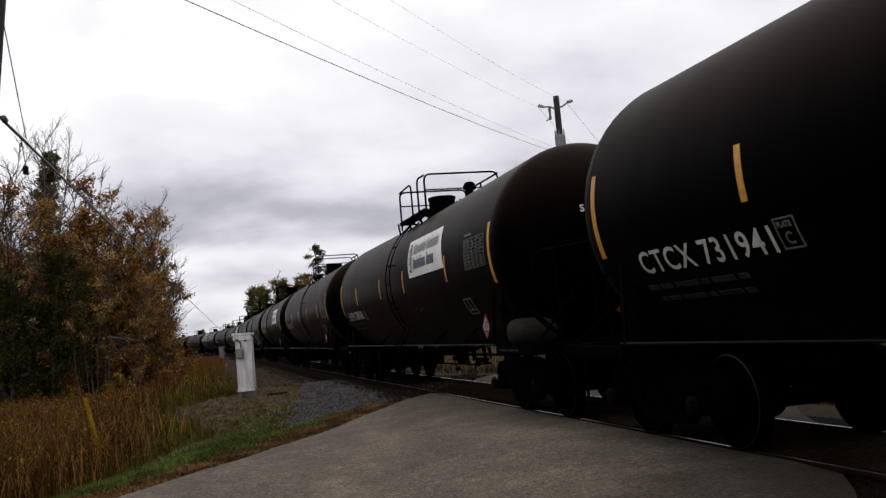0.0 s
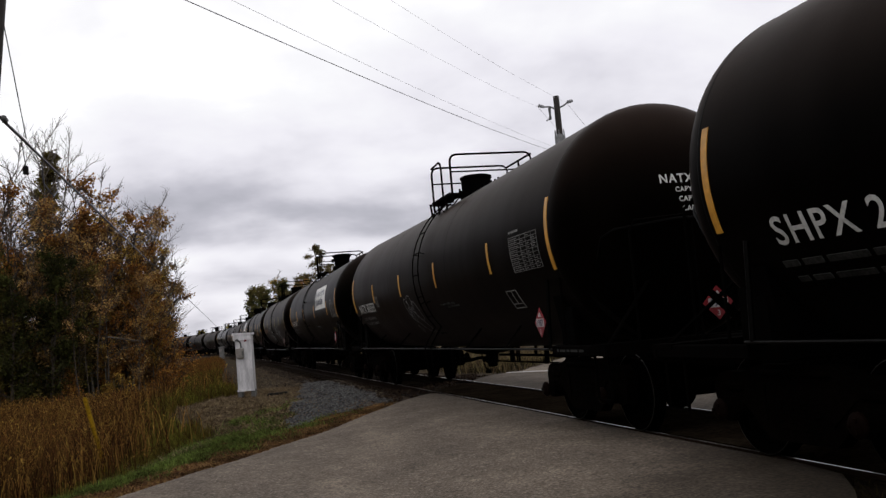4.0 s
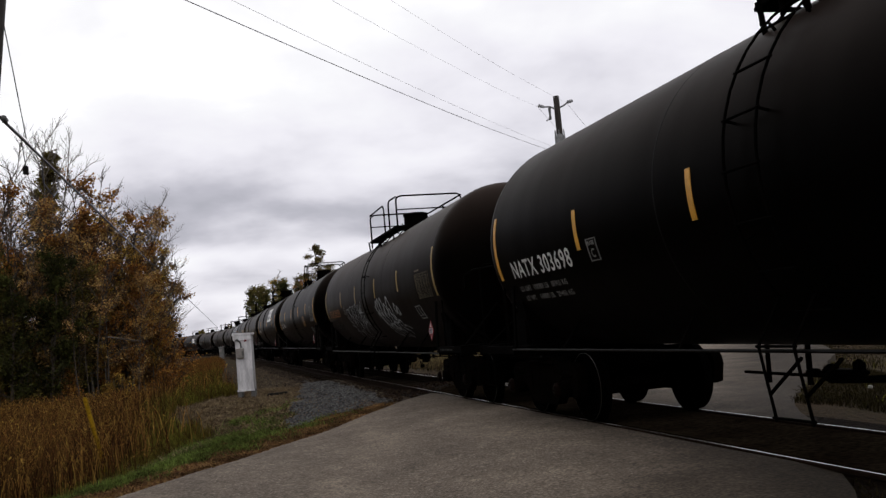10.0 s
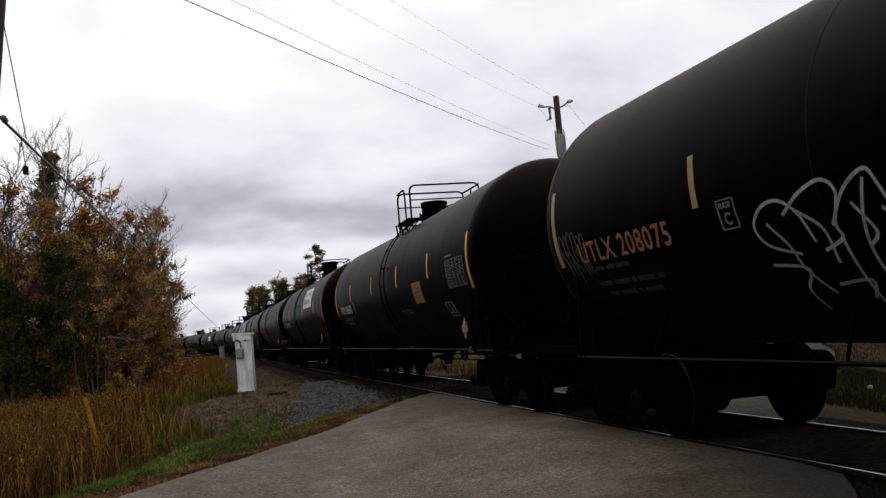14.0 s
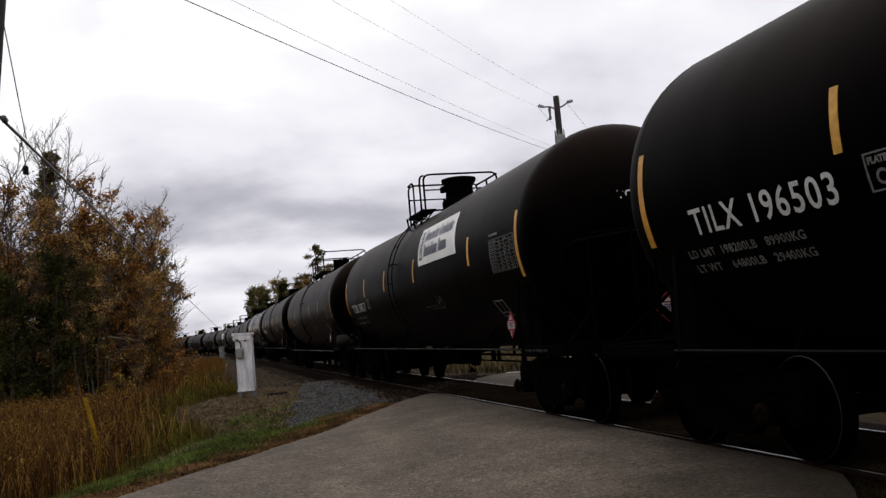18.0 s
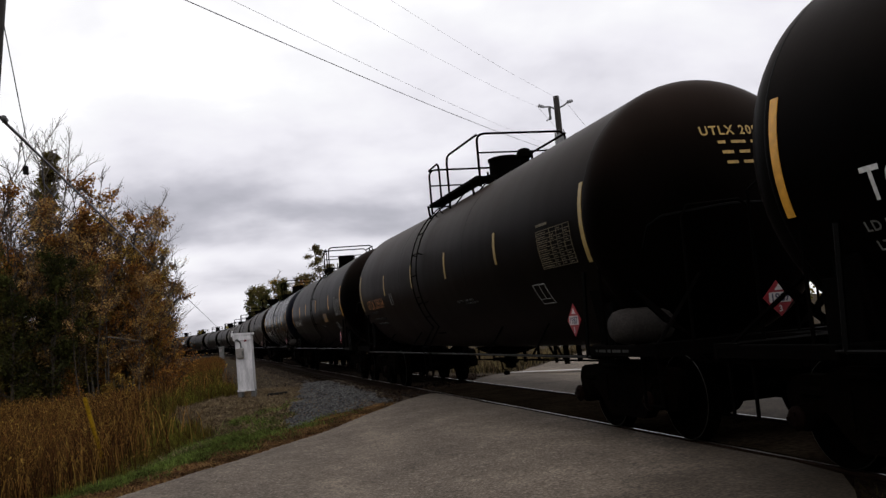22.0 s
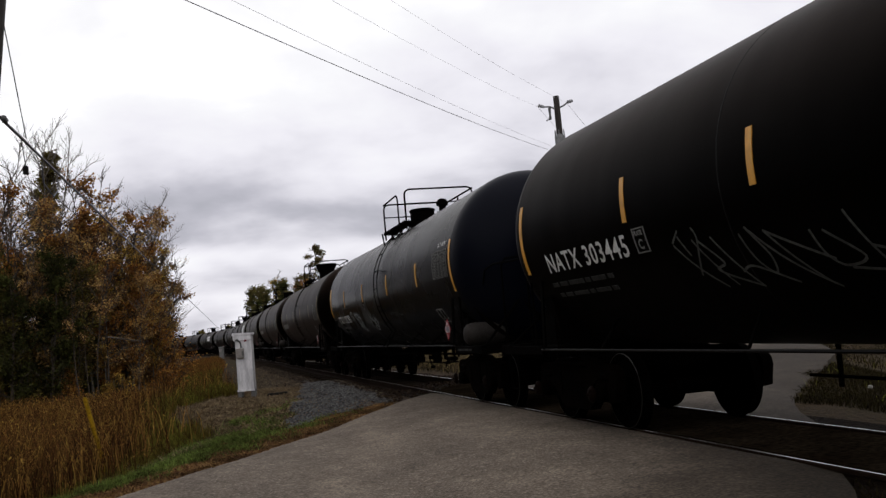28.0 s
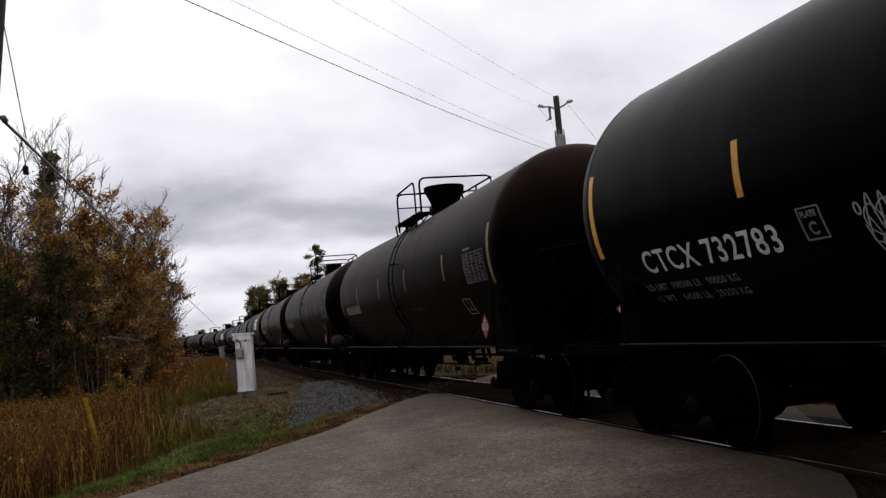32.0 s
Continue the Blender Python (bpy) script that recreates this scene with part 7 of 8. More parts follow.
def plant_woods():
    rnd = random.Random(12)
    # hand-set outline trees: kind, variant, x, y, height
    for kind, v, x, y, h in (
        ("bare", 0, -5.75, 41, 11.7), ("bare", 1, -7.2, 40, 11.0), ("bare", 2, -6.5, 42, 11.2), ("vine", 0, -5.95, 40.0, 11.9), ("thin", 0, -4.95, 40.5, 9.6), ("thin", 0, -7.3, 39, 9.8), ("thin", 1, -6.6, 38.5, 8.6), ("thin", 2, -5.3, 40.0, 9.9),
        ("thin", 1, -4.5, 40, 9.6), ("rust", 1, -5.1, 41, 8.2), ("rust", 0, -3.75, 39.5, 7.7), ("thin", 2, -3.1, 41, 8.5), ("thin", 0, -3.6, 42.5, 8.6), ("gold", 0, -2.45, 41.5, 8.9), ("gold", 1, -2.0, 42.5, 8.5), ("bare", 2, -1.95, 42, 9.0), ("bare", 0, -1.55, 42, 8.0),
        ("bare", 1, -1.5, 43, 6.8), ("thin", 1, -1.6, 43, 6.4), ("thin", 0, -1.3, 43, 5.2), ("rust", 2, -2.5, 40, 6.2), ("rust", 1, -2.1, 41, 5.0), ("rust", 0, -1.8, 42, 4.2), ("rust", 2, -3.2, 41, 6.6), ("rust", 1, -2.6, 42.5, 6.4),
        ("olive", 1, -6.4, 38, 6.4), ("olive", 0, -4.7, 38.5, 5.8), ("olive", 2, -7.4, 38, 6.6), ("rust", 1, -8.2, 41, 8.2), ("thin", 2, -8.6, 40, 9.6),
        ("green", 0, -5.6, 38, 6.4), ("green", 1, -6.9, 37.5, 5.6), ("green", 2, -4.4, 39.5, 4.6), ("green", 0, -7.8, 38.5, 6.2), ("green", 1, -3.7, 41.5, 4.4), ("gold", 2, -2.0, 41.5, 6.6), ("gold", 1, -2.9, 40.5, 7.4), ("shrub", 0, -1.9, 40.5, 2.9), ("shrub", 1, -1.15, 43, 3.0), ("shrub", 2, -1.5, 41, 2.6), ("tan", 0, -2.75, 40.2, 8.3), ("tan", 1, -2.2, 40.8, 7.7), ("tan", 2, -1.75, 41.4, 6.6), ("tan", 0, -1.35, 42.0, 5.2), ("tan", 1, -3.3, 39.6, 7.6), ("tan", 2, -1.5, 41.0, 3.9), ("tan", 1, -2.5, 39.4, 5.4), ("tan", 0, -4.2, 39.2, 8.6), ("tan", 2, -5.6, 38.4, 7.4), ("gold", 0, -1.9, 40.6, 5.0), ("gold", 2, -3.6, 38.8, 6.0), ("bush", 0, -3.5, 37.4, 1.3), ("bush", 1, -2.9, 37.6, 1.5)):
        tree(kind, v, x, y, h, rnd.uniform(0, 6.28))
    # dense dark growth inside, thinner coloured trees among it
    for i in range(48):
        y = rnd.uniform(43, 66)
        x = -2.6 - 0.06 * (y - 43) - rnd.random() * (5 + 0.32 * y)
        tree(rnd.choice(("green", "spruce", "olive", "green")), rnd.randrange(3), x, y, rnd.uniform(3.5, 5.2) * (0.85 + (y - 43) / 90) * (0.85 if x > -4 else 1), rnd.uniform(0, 6.28))
    for i in range(40):
        y = rnd.uniform(38.5, 75)
        x = -1.7 - 0.055 * (y - 38) - rnd.random() ** 1.1 * (6 + 0.32 * y)
        kind = rnd.choice(("rust", "thin", "thin", "rust", "bare", "gold", "thin"))
        tree(kind, rnd.randrange(3), x, y, rnd.uniform(6.2, 8.8) * (0.82 + (y - 38) / 110) * (0.78 if x > -3.5 else 1), rnd.uniform(0, 6.28))
    for i in range(56):
        y = rnd.uniform(37.5, 46)
        x = -2.4 - rnd.random() * 7.0 - 0.1 * (44 - y)
        tree("stem", rnd.randrange(4), x, y, rnd.uniform(6.0, 8.6) * (0.8 if x > -3.4 else 1), rnd.uniform(0, 6.28), "stems of the wood")
    for i in range(20):
        y = rnd.uniform(36.5, 52)
        x = -2.4 - rnd.random() * 9.5 - (52 - y) * 0.08
        tree("shrub", rnd.randrange(3), x, y, rnd.uniform(1.5, 2.6), rnd.uniform(0, 6.28), "shrubs of the wood")
    for i in range(9):
        y = rnd.uniform(37, 42)
        x = -2.2 - rnd.random() * 7.0 - 0.1 * (44 - y)
        tree("sapling", rnd.randrange(4), x, y, rnd.uniform(4.5, 7.0) * (0.75 if x > -3 else 1), rnd.uniform(0, 6.28), "saplings of the wood")
    # unseen trees added along the ditch and behind the road, darkening the tanks' reflections
    for i in range(80):
        y = rnd.uniform(-50, 36)
        x = -15 - rnd.random() * 14 - max(0, -y) * 0.25
        if road_q(x, y) > ROAD_L - 3:
            x = -22 - 0.75 * max(0.0, -y) - rnd.random() * 14
            if ROAD_L - 3 < road_q(x, y) < ROAD_R + 3:
                continue
        tree(rnd.choice(("olive", "green", "rust", "spruce")), rnd.randrange(3), x, y, rnd.uniform(9, 13), rnd.uniform(0, 6.28))
    # behind the train
    for kind, v, x, y, h in (
        ("pine", 0, 13.5, 95, 12.2), ("pine", 1, 12.6, 118, 10.6), ("spruce", 1, 12.4, 122, 10.0), ("field", 1, 9.7, 150, 10.2), ("field", 2, 11.2, 148, 10.4), ("field", 0, 10.4, 154, 10.6), ("field", 0, 12.8, 146, 11.6),
        ("gold", 0, 14.0, 146, 12.8), ("gold", 2, 15.4, 140, 11.0), ("field", 1, 14.8, 136, 11.0), ("rust", 0, 15.4, 128, 10.4), ("rust", 2, 13.6, 126, 10.2), ("gold", 1, 16.6, 130, 10.0), ("olive", 1, 17.0, 122, 9.4), ("gold", 1, 18.2, 116, 9.0), ("rust", 1, 18.6, 110, 8.4)):
        tree(kind, v, x, y, h, rnd.uniform(0, 6.28), "trees behind the train")


plant_woods()


def build_log():
    """A pale dead trunk leaning across the edge of the wood."""
    log = thing("fallen_log", "broken pale dead trunk hanging among the rust-brown trees", "log")
    part("stem", smooth_some(Shape().tube([(-3.45, 38.3, 2.17), (-3.0, 38.35, 2.08), (-2.6, 38.45, 1.98), (-2.2, 38.6, 1.9)], 0.032, 6, r2=0.015).mesh("stem", bark_pale)), log)
    part("branch", smooth_some(Shape().tube([(-2.95, 38.37, 2.07), (-2.7, 38.2, 2.22), (-2.5, 38.1, 2.2)], 0.012, 4, r2=0.006).mesh("branch", bark_pale)), log)
    part("snag", smooth_some(Shape().tube([(-3.62, 38.5, -0.95), (-3.56, 38.4, 0.8), (-3.45, 38.3, 2.2)], 0.035, 6, r2=0.02).mesh("snag", bark_dark)), log, "dark upright dead stem")


build_log()


def far_woods():
    """A low distant wood closing the view round the field."""
    rng = np.random.default_rng(4)
    vs, fs, n = [], [], 0
    for lo, hi, count, r0 in ((-0.10, 0.14, 16000, 330.0), (-2.2, -0.10, 9000, 330.0), (0.14, 2.2, 9000, 330.0)):
        az = rng.uniform(lo, hi, count)
        r = r0 * rng.uniform(0.95, 1.25, count)
        top = 2.5 + 1.6 * np.sin(az * 61) + 1.4 * np.sin(az * 191 + 1) + 1.0 * np.sin(az * 433)
        z = -0.6 + np.clip(rng.random(count) ** 0.8, 0, 1) * np.clip(top + 3, 3, 14)
        c = np.stack([np.sin(az) * r, np.cos(az) * r, z], 1)
        u = rng.normal(0, 1, (count, 3)); u /= np.linalg.norm(u, axis=1, keepdims=True)
        w = rng.normal(0, 1, (count, 3)); w -= u * (u * w).sum(1, keepdims=True); w /= np.linalg.norm(w, axis=1, keepdims=True)
        s = rng.uniform(0.35, 0.75, (count, 1))
        vs.append(np.stack([c + u * s, c + w * s * 0.7, c - u * s, c - w * s * 0.7], 1).reshape(-1, 3))
    v = np.concatenate(vs)
    me = fast_mesh("far_woods", v, np.arange(len(v)).reshape(-1, 4), leaf_olive)
    thing("far_woods", "distant low autumn woods along the horizon", "woods", kind="stuff", me=me)


far_woods()

# ---- grass, litter, gravel ----


def blades(name, label, mat, spots, height, width, seed, lean=0.35):
    """Grass as many narrow bent blades; spots: array of x, y."""
    rng = np.random.default_rng(seed)
    n = len(spots)
    z = np.array([ground_z(x, y) for x, y in spots]) - 0.03
    base = np.stack([spots[:, 0], spots[:, 1], z], 1)
    a = rng.uniform(0, 2 * np.pi, n)
    side = np.stack([np.cos(a), np.sin(a), np.zeros(n)], 1)
    bend = rng.normal(0, lean, (n, 2))
    h = height * rng.uniform(0.55, 1.15, n)
    mid = base + np.stack([bend[:, 0] * h * 0.3, bend[:, 1] * h * 0.3, h * 0.6], 1)
    tip = base + np.stack([bend[:, 0] * h, bend[:, 1] * h, h], 1)
    w = (width * rng.uniform(0.6, 1.3, n))[:, None]
    v = np.stack([base - side * w, base + side * w, mid + side * w * 0.8, tip, mid - side * w * 0.8], 1).reshape(-1, 3)
    f = (np.array([(0, 1, 2), (0, 2, 4), (4, 2, 3)])[None] + 5 * np.arange(n)[:, None, None]).reshape(-1, 3)
    thing(name, label, "grass", kind="stuff", me=fast_mesh(name, v, f, mat))


def scatter(seed, count, box, keep):
    rng = np.random.default_rng(seed)
    x0, x1, y0, y1 = box
    out = []
    while len(out) < count:
        xs, ys = rng.uniform(x0, x1, 4000), rng.uniform(y0, y1, 4000)
        for x, y in zip(xs, ys):
            if keep(x, y, rng.random()):
                out.append((x, y))
                if len(out) >= count:
                    break
    return np.array(out)


def road_off(x, y):
    q = road_q(x, y)
    return max(ROAD_L - q, q - ROAD_R)


def ballast_zone(x, y, r):
    d, e = track_offset(x, y), road_off(x, y)
    left = 2.05 + 0.135 * (y - 21.5) + 0.35 * noise.noise((x * 1.2, y * 0.8, 3))
    return e > 0.35 + 0.9 * smoothstep(3.9, 2.0, x) + 0.3 * noise.noise((x * 1.5, y * 1.5, 12)) and left < x and d < -1.85 + 0.2 * noise.noise((x, y, 9)) and y < 36


def field_edge(x, y):
    return 2.35 + 1.2 * smoothstep(-1.9, -0.4, x) + 0.5 * noise.noise((x * 0.5, y * 0.5, 5))


def left_field(x, y, r):
    d = track_offset(x, y)
    e = road_off(x, y)
    edge = field_edge(x, y)
    bare = math.hypot(x - 1.45, (y - 23.2) * 0.5) < 2.25 + 0.5 * noise.noise((x, y, 1))
    return d < -4.9 + 1.4 * smoothstep(45, 90, y) + 0.5 * noise.noise((x * 0.6, y * 0.3, 8)) and e > edge and not bare


def tall(x, y, r):
    return left_field(x, y, r) and road_q(x, y) < -7 and r < smoothstep(-0.6, -2.6, x + 1.2 * noise.noise((x * 0.2, y * 0.25, 2)) + 0.03 * (y - 14)) + 0.06


def olive_zone(x, y, r):
    return left_field(x, y, r) and road_q(x, y) < -7 and r < 0.24 + 0.76 * smoothstep(-4.2, -1.4, x + 1.2 * noise.noise((x * 0.2, y * 0.25, 2)))


def verge(x, y, r):
    e = road_off(x, y)
    return 0.10 < e < 0.5 + field_edge(x, y) and road_q(x, y) < -6 and track_offset(x, y) < -2.6 and not ballast_zone(x, y, r) and r < smoothstep(0.25, 1.0, e + 0.35 * noise.noise((x * 1.1, y * 1.1, 71))) * (0.15 + 0.85 * smoothstep(1.7, -0.7, x)) * (0.05 + 0.95 * smoothstep(-0.15, 0.25, noise.noise((x * 1.9, y * 1.9, 44))))


def right_side(x, y, r):
    e = road_off(x, y)
    if road_q(x, y) > 0:
        e -= flare(x)
    return e > 0.05 + 0.35 * noise.noise((x * 0.9, y * 0.9, 31)) and abs(track_offset(x, y)) > (2.3 + 0.25 * noise.noise((x, y, 83)) if road_q(x, y) > 0 else 2.0) and (road_q(x, y) > 0 and track_offset(x, y) > 0 or road_q(x, y) < -7 and track_offset(x, y) > 2.6)


blades("tall_grass", "tall dry tan reeds and grass in the ditch", grass_tan, scatter(1, 50000, (-13, 1.0, 11.5, 36), tall), 1.0, 0.0065, 11, 0.32)
blades("olive_grass", "olive green meadow grass", grass_olive, scatter(2, 60000, (-10, 1.8, 12, 45), olive_zone), 0.36, 0.008, 12, 0.45)
blades("brown_meadow_grass", "rust-brown dying stems in the meadow", reed_brown, scatter(10, 12000, (-6, 1.6, 14, 60), olive_zone), 0.38, 0.008, 20, 0.45)
blades("far_olive_grass", "olive grass before the wood", grass_olive, scatter(3, 24000, (-9, 2.6, 27, 60), left_field), 0.5, 0.011, 13, 0.35)
blades("rust_far_grass", "rust-brown grass in front of the wood", grass_rust, scatter(13, 26000, (-8, 3.2, 38, 130), lambda x, y, r: left_field(x, y, r) and r < 0.12 + 0.88 * smoothstep(42, 62, y)), 0.55, 0.014, 23, 0.35)
blades("verge_grass", "short green grass along the road's edge", grass_green, scatter(4, 52000, (-6, 4, 8, 23), verge), 0.155, 0.0065, 14, 0.75)
blades("verge_dead_grass", "brown dead grass mixed into the verge", litter_m, scatter(24, 26000, (-6, 4, 8, 23), lambda x, y, r: 0.02 < road_off(x, y) < 4.0 and road_q(x, y) < -6 and track_offset(x, y) < -2.0 and not ballast_zone(x, y, r) and r < 0.2 + 0.8 * smoothstep(1.25, 0.3, road_off(x, y)) + 0.4 * smoothstep(0.5, 2.5, x)), 0.09, 0.006, 24, 0.9)
blades("bank_grass", "dull dark weeds beyond the crossing", grass_dark, scatter(5, 52000, (6.9, 16, 4, 25), right_side), 0.13, 0.006, 15, 0.7)
blades("bank_grass", "dull dark weeds along the far road", grass_dark, scatter(26, 16000, (8, 30, 20, 50), right_side), 0.22, 0.009, 26, 0.5)
blades("bank_olive_grass", "patches of olive grass on the far bank", grass_olive, scatter(25, 500, (6.9, 20, 4, 28), lambda x, y, r: right_side(x, y, r) and noise.noise((x * 0.7, y * 0.7, 60)) > 0.12), 0.2, 0.006, 25, 0.5)
blades("bank_dry_grass", "dun dry grass beyond the crossing", grass_dun, scatter(6, 12000, (8, 22, 18, 90), lambda x, y, r: right_side(x, y, r) and road_q(x, y) < -7), 0.5, 0.011, 16, 0.3)
blades("shoulder_grass", "sparse dull grass on the road's shoulder", grass_dark, scatter(7, 9000, (1.0, 4.9, -2, 6.4), lambda x, y, r: road_off(x, y) > 0.05 and road_q(x, y) > 0 and r < 0.7), 0.09, 0.007, 17, 0.5)


def weeds(seed, count, keep, box, mat, name, label, slim=0.6, big=1.0):
    """Broad-leaved weeds and dead leaves lying or standing low."""
    rng = np.random.default_rng(seed)
    sp = scatter(seed, count, box, keep)
    z = np.array([ground_z(x, y) for x, y in sp])
    n = len(sp)
    c = np.stack([sp[:, 0], sp[:, 1], z + rng.uniform(0.008, 0.04, n)], 1)
    u = rng.normal(0, 1, (n, 3)); u[:, 2] *= 0.35; u /= np.linalg.norm(u, axis=1, keepdims=True)
    w = rng.normal(0, 1, (n, 3)); w[:, 2] *= 0.35; w -= u * (u * w).sum(1, keepdims=True); w /= np.linalg.norm(w, axis=1, keepdims=True)
    s = big * rng.uniform(0.008, 0.022, (n, 1))
    v = np.stack([c + u * s, c + w * s * slim, c - u * s, c - w * s * slim], 1).reshape(-1, 3)
    thing(name, label, "leaf litter", kind="stuff", me=fast_mesh(name, v, np.arange(n * 4).reshape(n, 4), mat))


weeds(34, 9000, lambda x, y, r: -5.0 < track_offset(x, y) < -2.2 and not ballast_zone(x, y, r) and road_off(x, y) > 0.8, (0.4, 3.8, 21, 60), grass_straw, "straw_litter", "dead straw on the bank beside the track", 0.12, 4.0)
weeds(31, 40000, lambda x, y, r: -0.06 < road_off(x, y) - 0.06 * noise.noise((x * 2, y * 2, 40)) < 1.5 and road_q(x, y) < -6 and track_offset(x, y) < -2.2 and r < 1.25 - 0.85 * road_off(x, y), (-8, 4, 4, 22), litter_m, "leaf_litter", "brown fallen leaves along the road's edge")
weeds(32, 9000, lambda x, y, r: math.hypot(x - 1.2, (y - 24) * 0.4) < 3 and road_off(x, y) > 0.3 and track_offset(x, y) < -2.6, (-2, 3.4, 16, 33), litter_m, "leaf_litter", "brown litter on the bare pad by the case")


blades("dead_weeds", "bleached dead weed stems by the verge", grass_pale, scatter(8, 900, (-4, 1.2, 12, 18), lambda x, y, r: 2.2 < road_off(x, y) < 4.2 and road_q(x, y) < -7 and noise.noise((x * 0.8, y * 0.8, 21)) > 0.0), 0.24, 0.007, 18, 0.75)


blades("reed_stems", "dark brown reed stems among the grass", reed_brown, scatter(9, 58000, (-13, 1.0, 11.5, 36), tall), 1.0, 0.006, 19, 0.14)


def plumes():
    """Ragged seed heads and bent leaves over the reeds."""
    rng = np.random.default_rng(77)
    sp = scatter(77, 22000, (-13, 1.0, 11.8, 36), tall)
    n = len(sp)
    z = np.array([ground_z(x, y) for x, y in sp]) + rng.uniform(0.25, 1.0, n)
    c = np.stack([sp[:, 0], sp[:, 1], z], 1)
    u = rng.normal(0, 1, (n, 3)); u[:, 2] += 0.6; u /= np.linalg.norm(u, axis=1, keepdims=True)
    w = rng.normal(0, 1, (n, 3)); w -= u * (u * w).sum(1, keepdims=True); w /= np.linalg.norm(w, axis=1, keepdims=True)
    s = rng.uniform(0.018, 0.055, (n, 1))
    v = np.stack([c + u * s, c + w * s * 0.28, c - u * s, c - w * s * 0.28], 1).reshape(-1, 3)
    thing("reed_plumes", "ragged tan seed heads over the reeds", "grass", kind="stuff", me=fast_mesh("reed_plumes", v, np.arange(n * 4).reshape(n, 4), grass_tan))


plumes()


weeds(33, 30000, lambda x, y, r: -6.4 < track_offset(x, y) < -2.2 + 0.4 * noise.noise((x, y, 2)) and 18.5 < y < 40 and road_off(x, y) > 0.8 and math.hypot(x - 1.45, (y - 23.2) * 0.4) < 2.9 and not ballast_zone(x, y, r) and r < 0.9, (-0.9, 3.8, 18.5, 40), grass_straw, "straw_litter", "pale straw and litter round the equipment case", 0.07, 7.0)


def stones(name, label, seed, count, box, keep, size, mat):
    rng = np.random.default_rng(seed)
    sp = scatter(seed, count, box, keep)
    z = np.array([ground_z(x, y) for x, y in sp])
    n = len(sp)
    cube = np.array([(-1, -1, -1), (1, -1, -1), (1, 1, -1), (-1, 1, -1), (-0.7, -0.8, 1), (0.8, -0.7, 1), (0.7, 0.8, 1), (-0.8, 0.7, 1)], float)
    quads = np.array([(0, 3, 2, 1), (4, 5, 6, 7), (0, 1, 5, 4), (1, 2, 6, 5), (2, 3, 7, 6), (3, 0, 4, 7)])
    s = size * rng.uniform(0.5, 1.2, (n, 1, 1)) * rng.uniform(0.6, 1.1, (n, 1, 3))
    a, b = rng.uniform(0, 6.28, n), rng.uniform(-0.6, 0.6, n)
    pts = cube[None] * s + rng.normal(0, 0.15, (n, 8, 3)) * s
    ca, sa, cb, sb = np.cos(a)[:, None], np.sin(a)[:, None], np.cos(b)[:, None], np.sin(b)[:, None]
    x, y, zz = pts[..., 0], pts[..., 1] * cb - pts[..., 2] * sb, pts[..., 1] * sb + pts[..., 2] * cb
    pts = np.stack([x * ca - y * sa, x * sa + y * ca, zz], -1)
    pts += np.stack([sp[:, 0], sp[:, 1], z + size * 0.25], 1)[:, None]
    f = (quads[None] + np.arange(n)[:, None, None] * 8).reshape(-1, 4)
    thing(name, label, "gravel", kind="stuff", me=fast_mesh(name, pts.reshape(-1, 3), f, mat))


def bank_zone(x, y, r):
    d = track_offset(x, y)
    return -4.9 + 0.8 * smoothstep(45, 62, y) + 0.5 * noise.noise((x, y * 0.6, 15)) < d < -1.5 and road_off(x, y) > 1.2 and r < (0.35 if ballast_zone(x, y, r) else 1.0) * smoothstep(-5.0, -3.6, d + 0.5 * noise.noise((x * 2, y * 2, 4)))


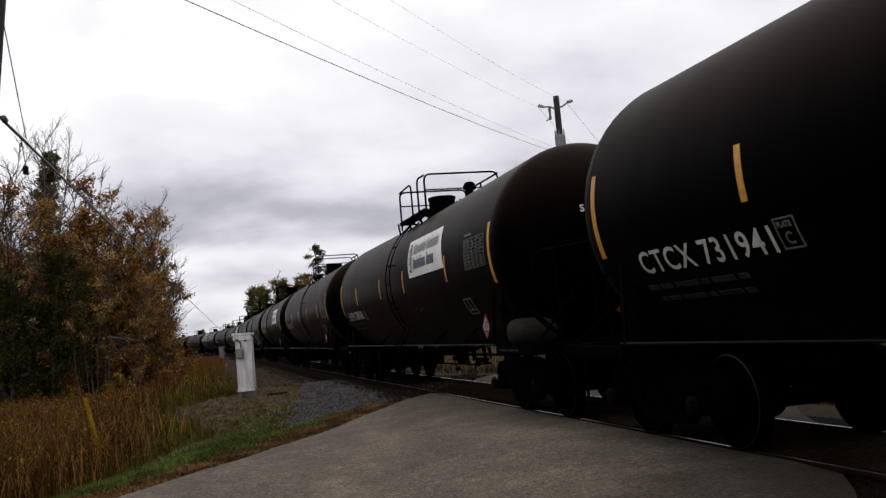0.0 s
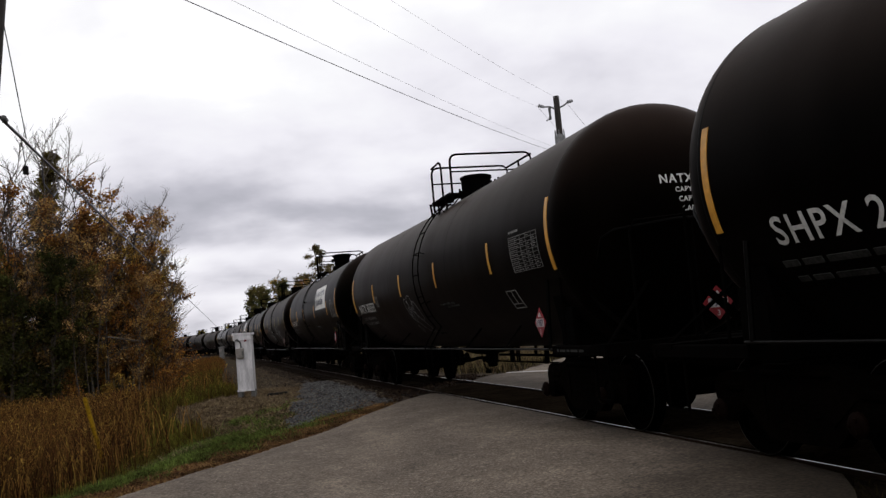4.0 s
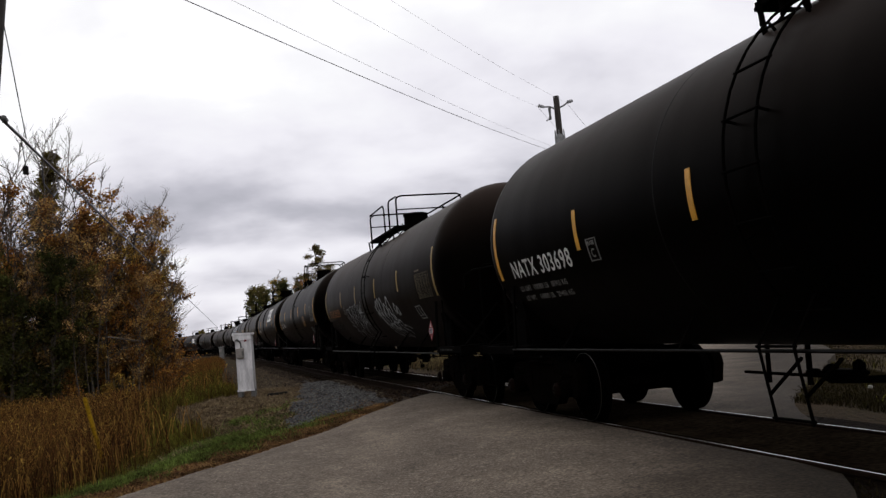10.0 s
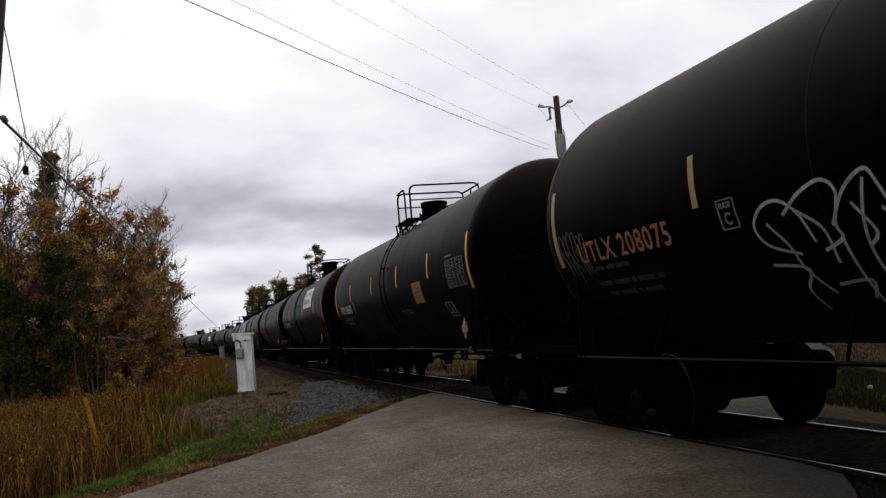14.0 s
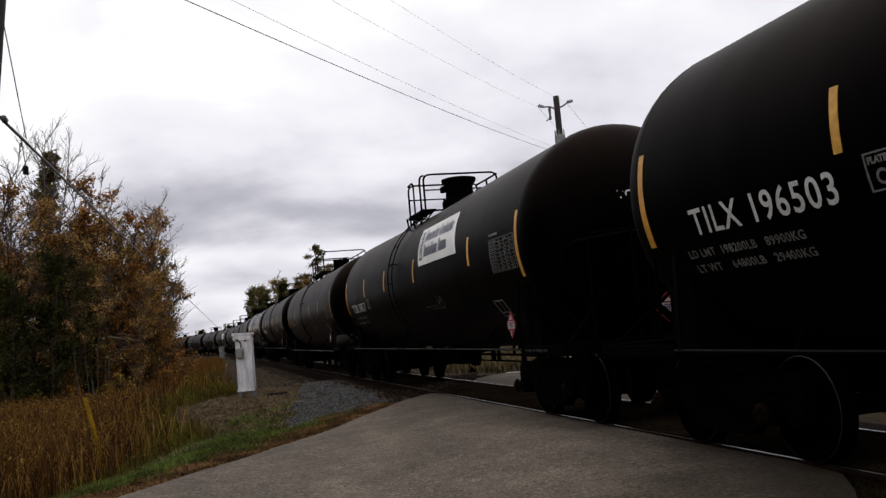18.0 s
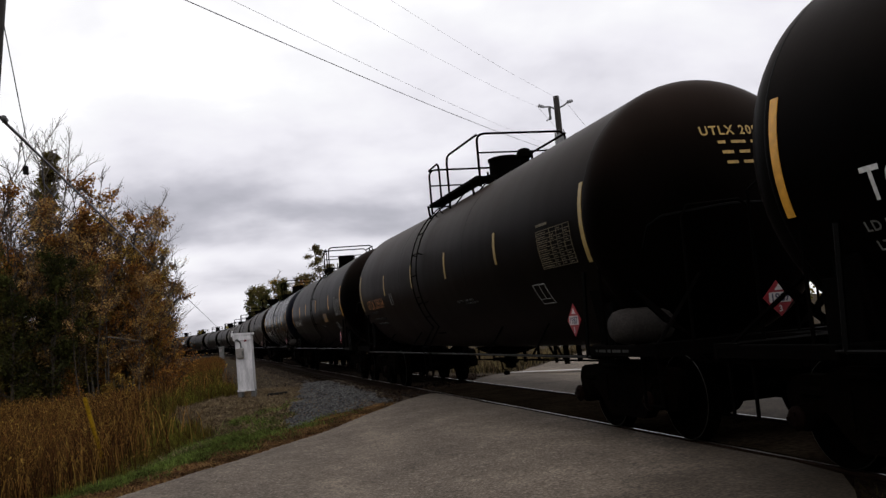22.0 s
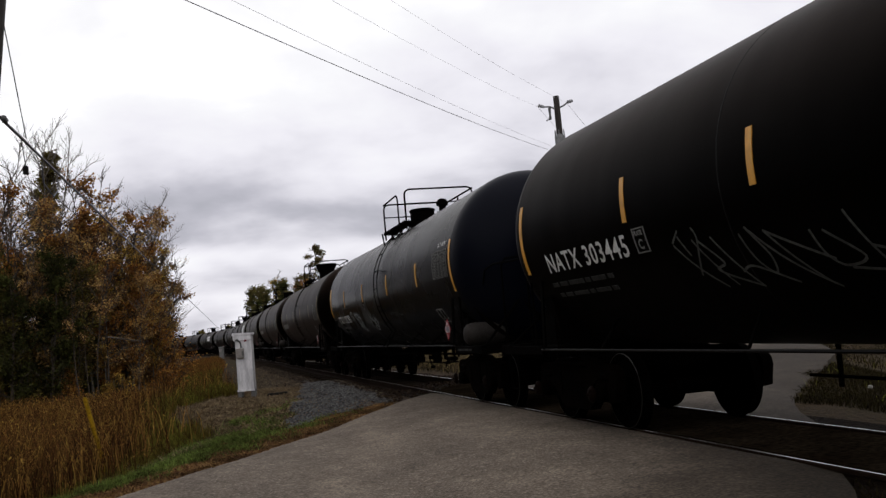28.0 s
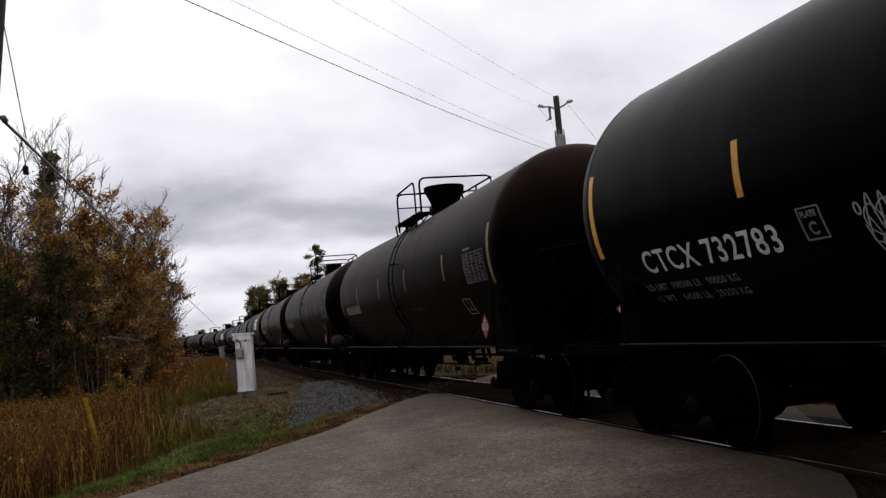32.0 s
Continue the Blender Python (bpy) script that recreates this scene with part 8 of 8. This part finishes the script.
def bed_zone(x, y, r):
    d, e = track_offset(x, y), road_off(x, y)
    return e > 0.15 and road_q(x, y) < -6 and abs(d) < 2.1 + 0.5 * noise.noise((x, y * 0.5, 6))


stones("ballast", "grey crushed-stone ballast heaped beside the crossing", 51, 22000, (0.8, 5.4, 15, 36), ballast_zone, 0.027, gravel_m)
stones("bank_rubble", "brown-grey rubble on the bank beside the track", 55, 15000, (0.4, 4.4, 20, 62), bank_zone, 0.027, rubble_m)
stones("track_bed_stones", "brown rust-stained ballast between the ties", 52, 9000, (2.6, 8.6, 18, 60), bed_zone, 0.032, ballast_brown)
stones("track_bed_stones", "brown ballast along the distant track", 54, 5000, (2.6, 8.6, 60, 120), bed_zone, 0.05, ballast_brown)
stones("loose_gravel", "loose gravel on the pad by the case", 53, 900, (-0.4, 3.6, 19, 34), lambda x, y, r: track_offset(x, y) < -2.4 and road_off(x, y) > 0.4, 0.02, ballast_brown)


def build_scrap(x, y):
    """A crumpled scrap of white paper among the weeds."""
    rnd = random.Random(3)
    sh, n = Shape(), 7
    sh.add([(0.045 * math.cos(2 * math.pi * i / n) * rnd.uniform(0.7, 1.1), 0.034 * math.sin(2 * math.pi * i / n), r) for r in (0.0, 0.035) for i in range(n)] + [(0, 0, 0.055), (0, 0, -0.01)],
           [(i, (i + 1) % n, n + (i + 1) % n, n + i) for i in range(n)] + [(n + i, n + (i + 1) % n, 2 * n) for i in range(n)] + [((i + 1) % n, i, 2 * n + 1) for i in range(n)])
    thing("paper_scrap", "crumpled white paper scrap among the dark weeds", "litter", pose(x, y, ground_z(x, y) + 0.06, 12, 8, 30), me=sh.mesh("paper_scrap", scrap_white))


build_scrap(10.41, 12.53)

# ---- moving train ----


def motions():
    for k, car, back in TRAIN:
        rows = [(t, car_pose(START + back + PITCH * k - SPEED * t)) for t in range(33)]
        walk(car, rows)
    for k, axle, p in WHEELS:
        rows = []
        for i in range(241):
            t = i * 4 / 30
            rows.append((t, pose(p.x, p.y, p.z, math.degrees(SPEED * t / AXLE_R) % 360.0 + 17 * k, 0, 0)))
        walk(axle, rows)


motions()
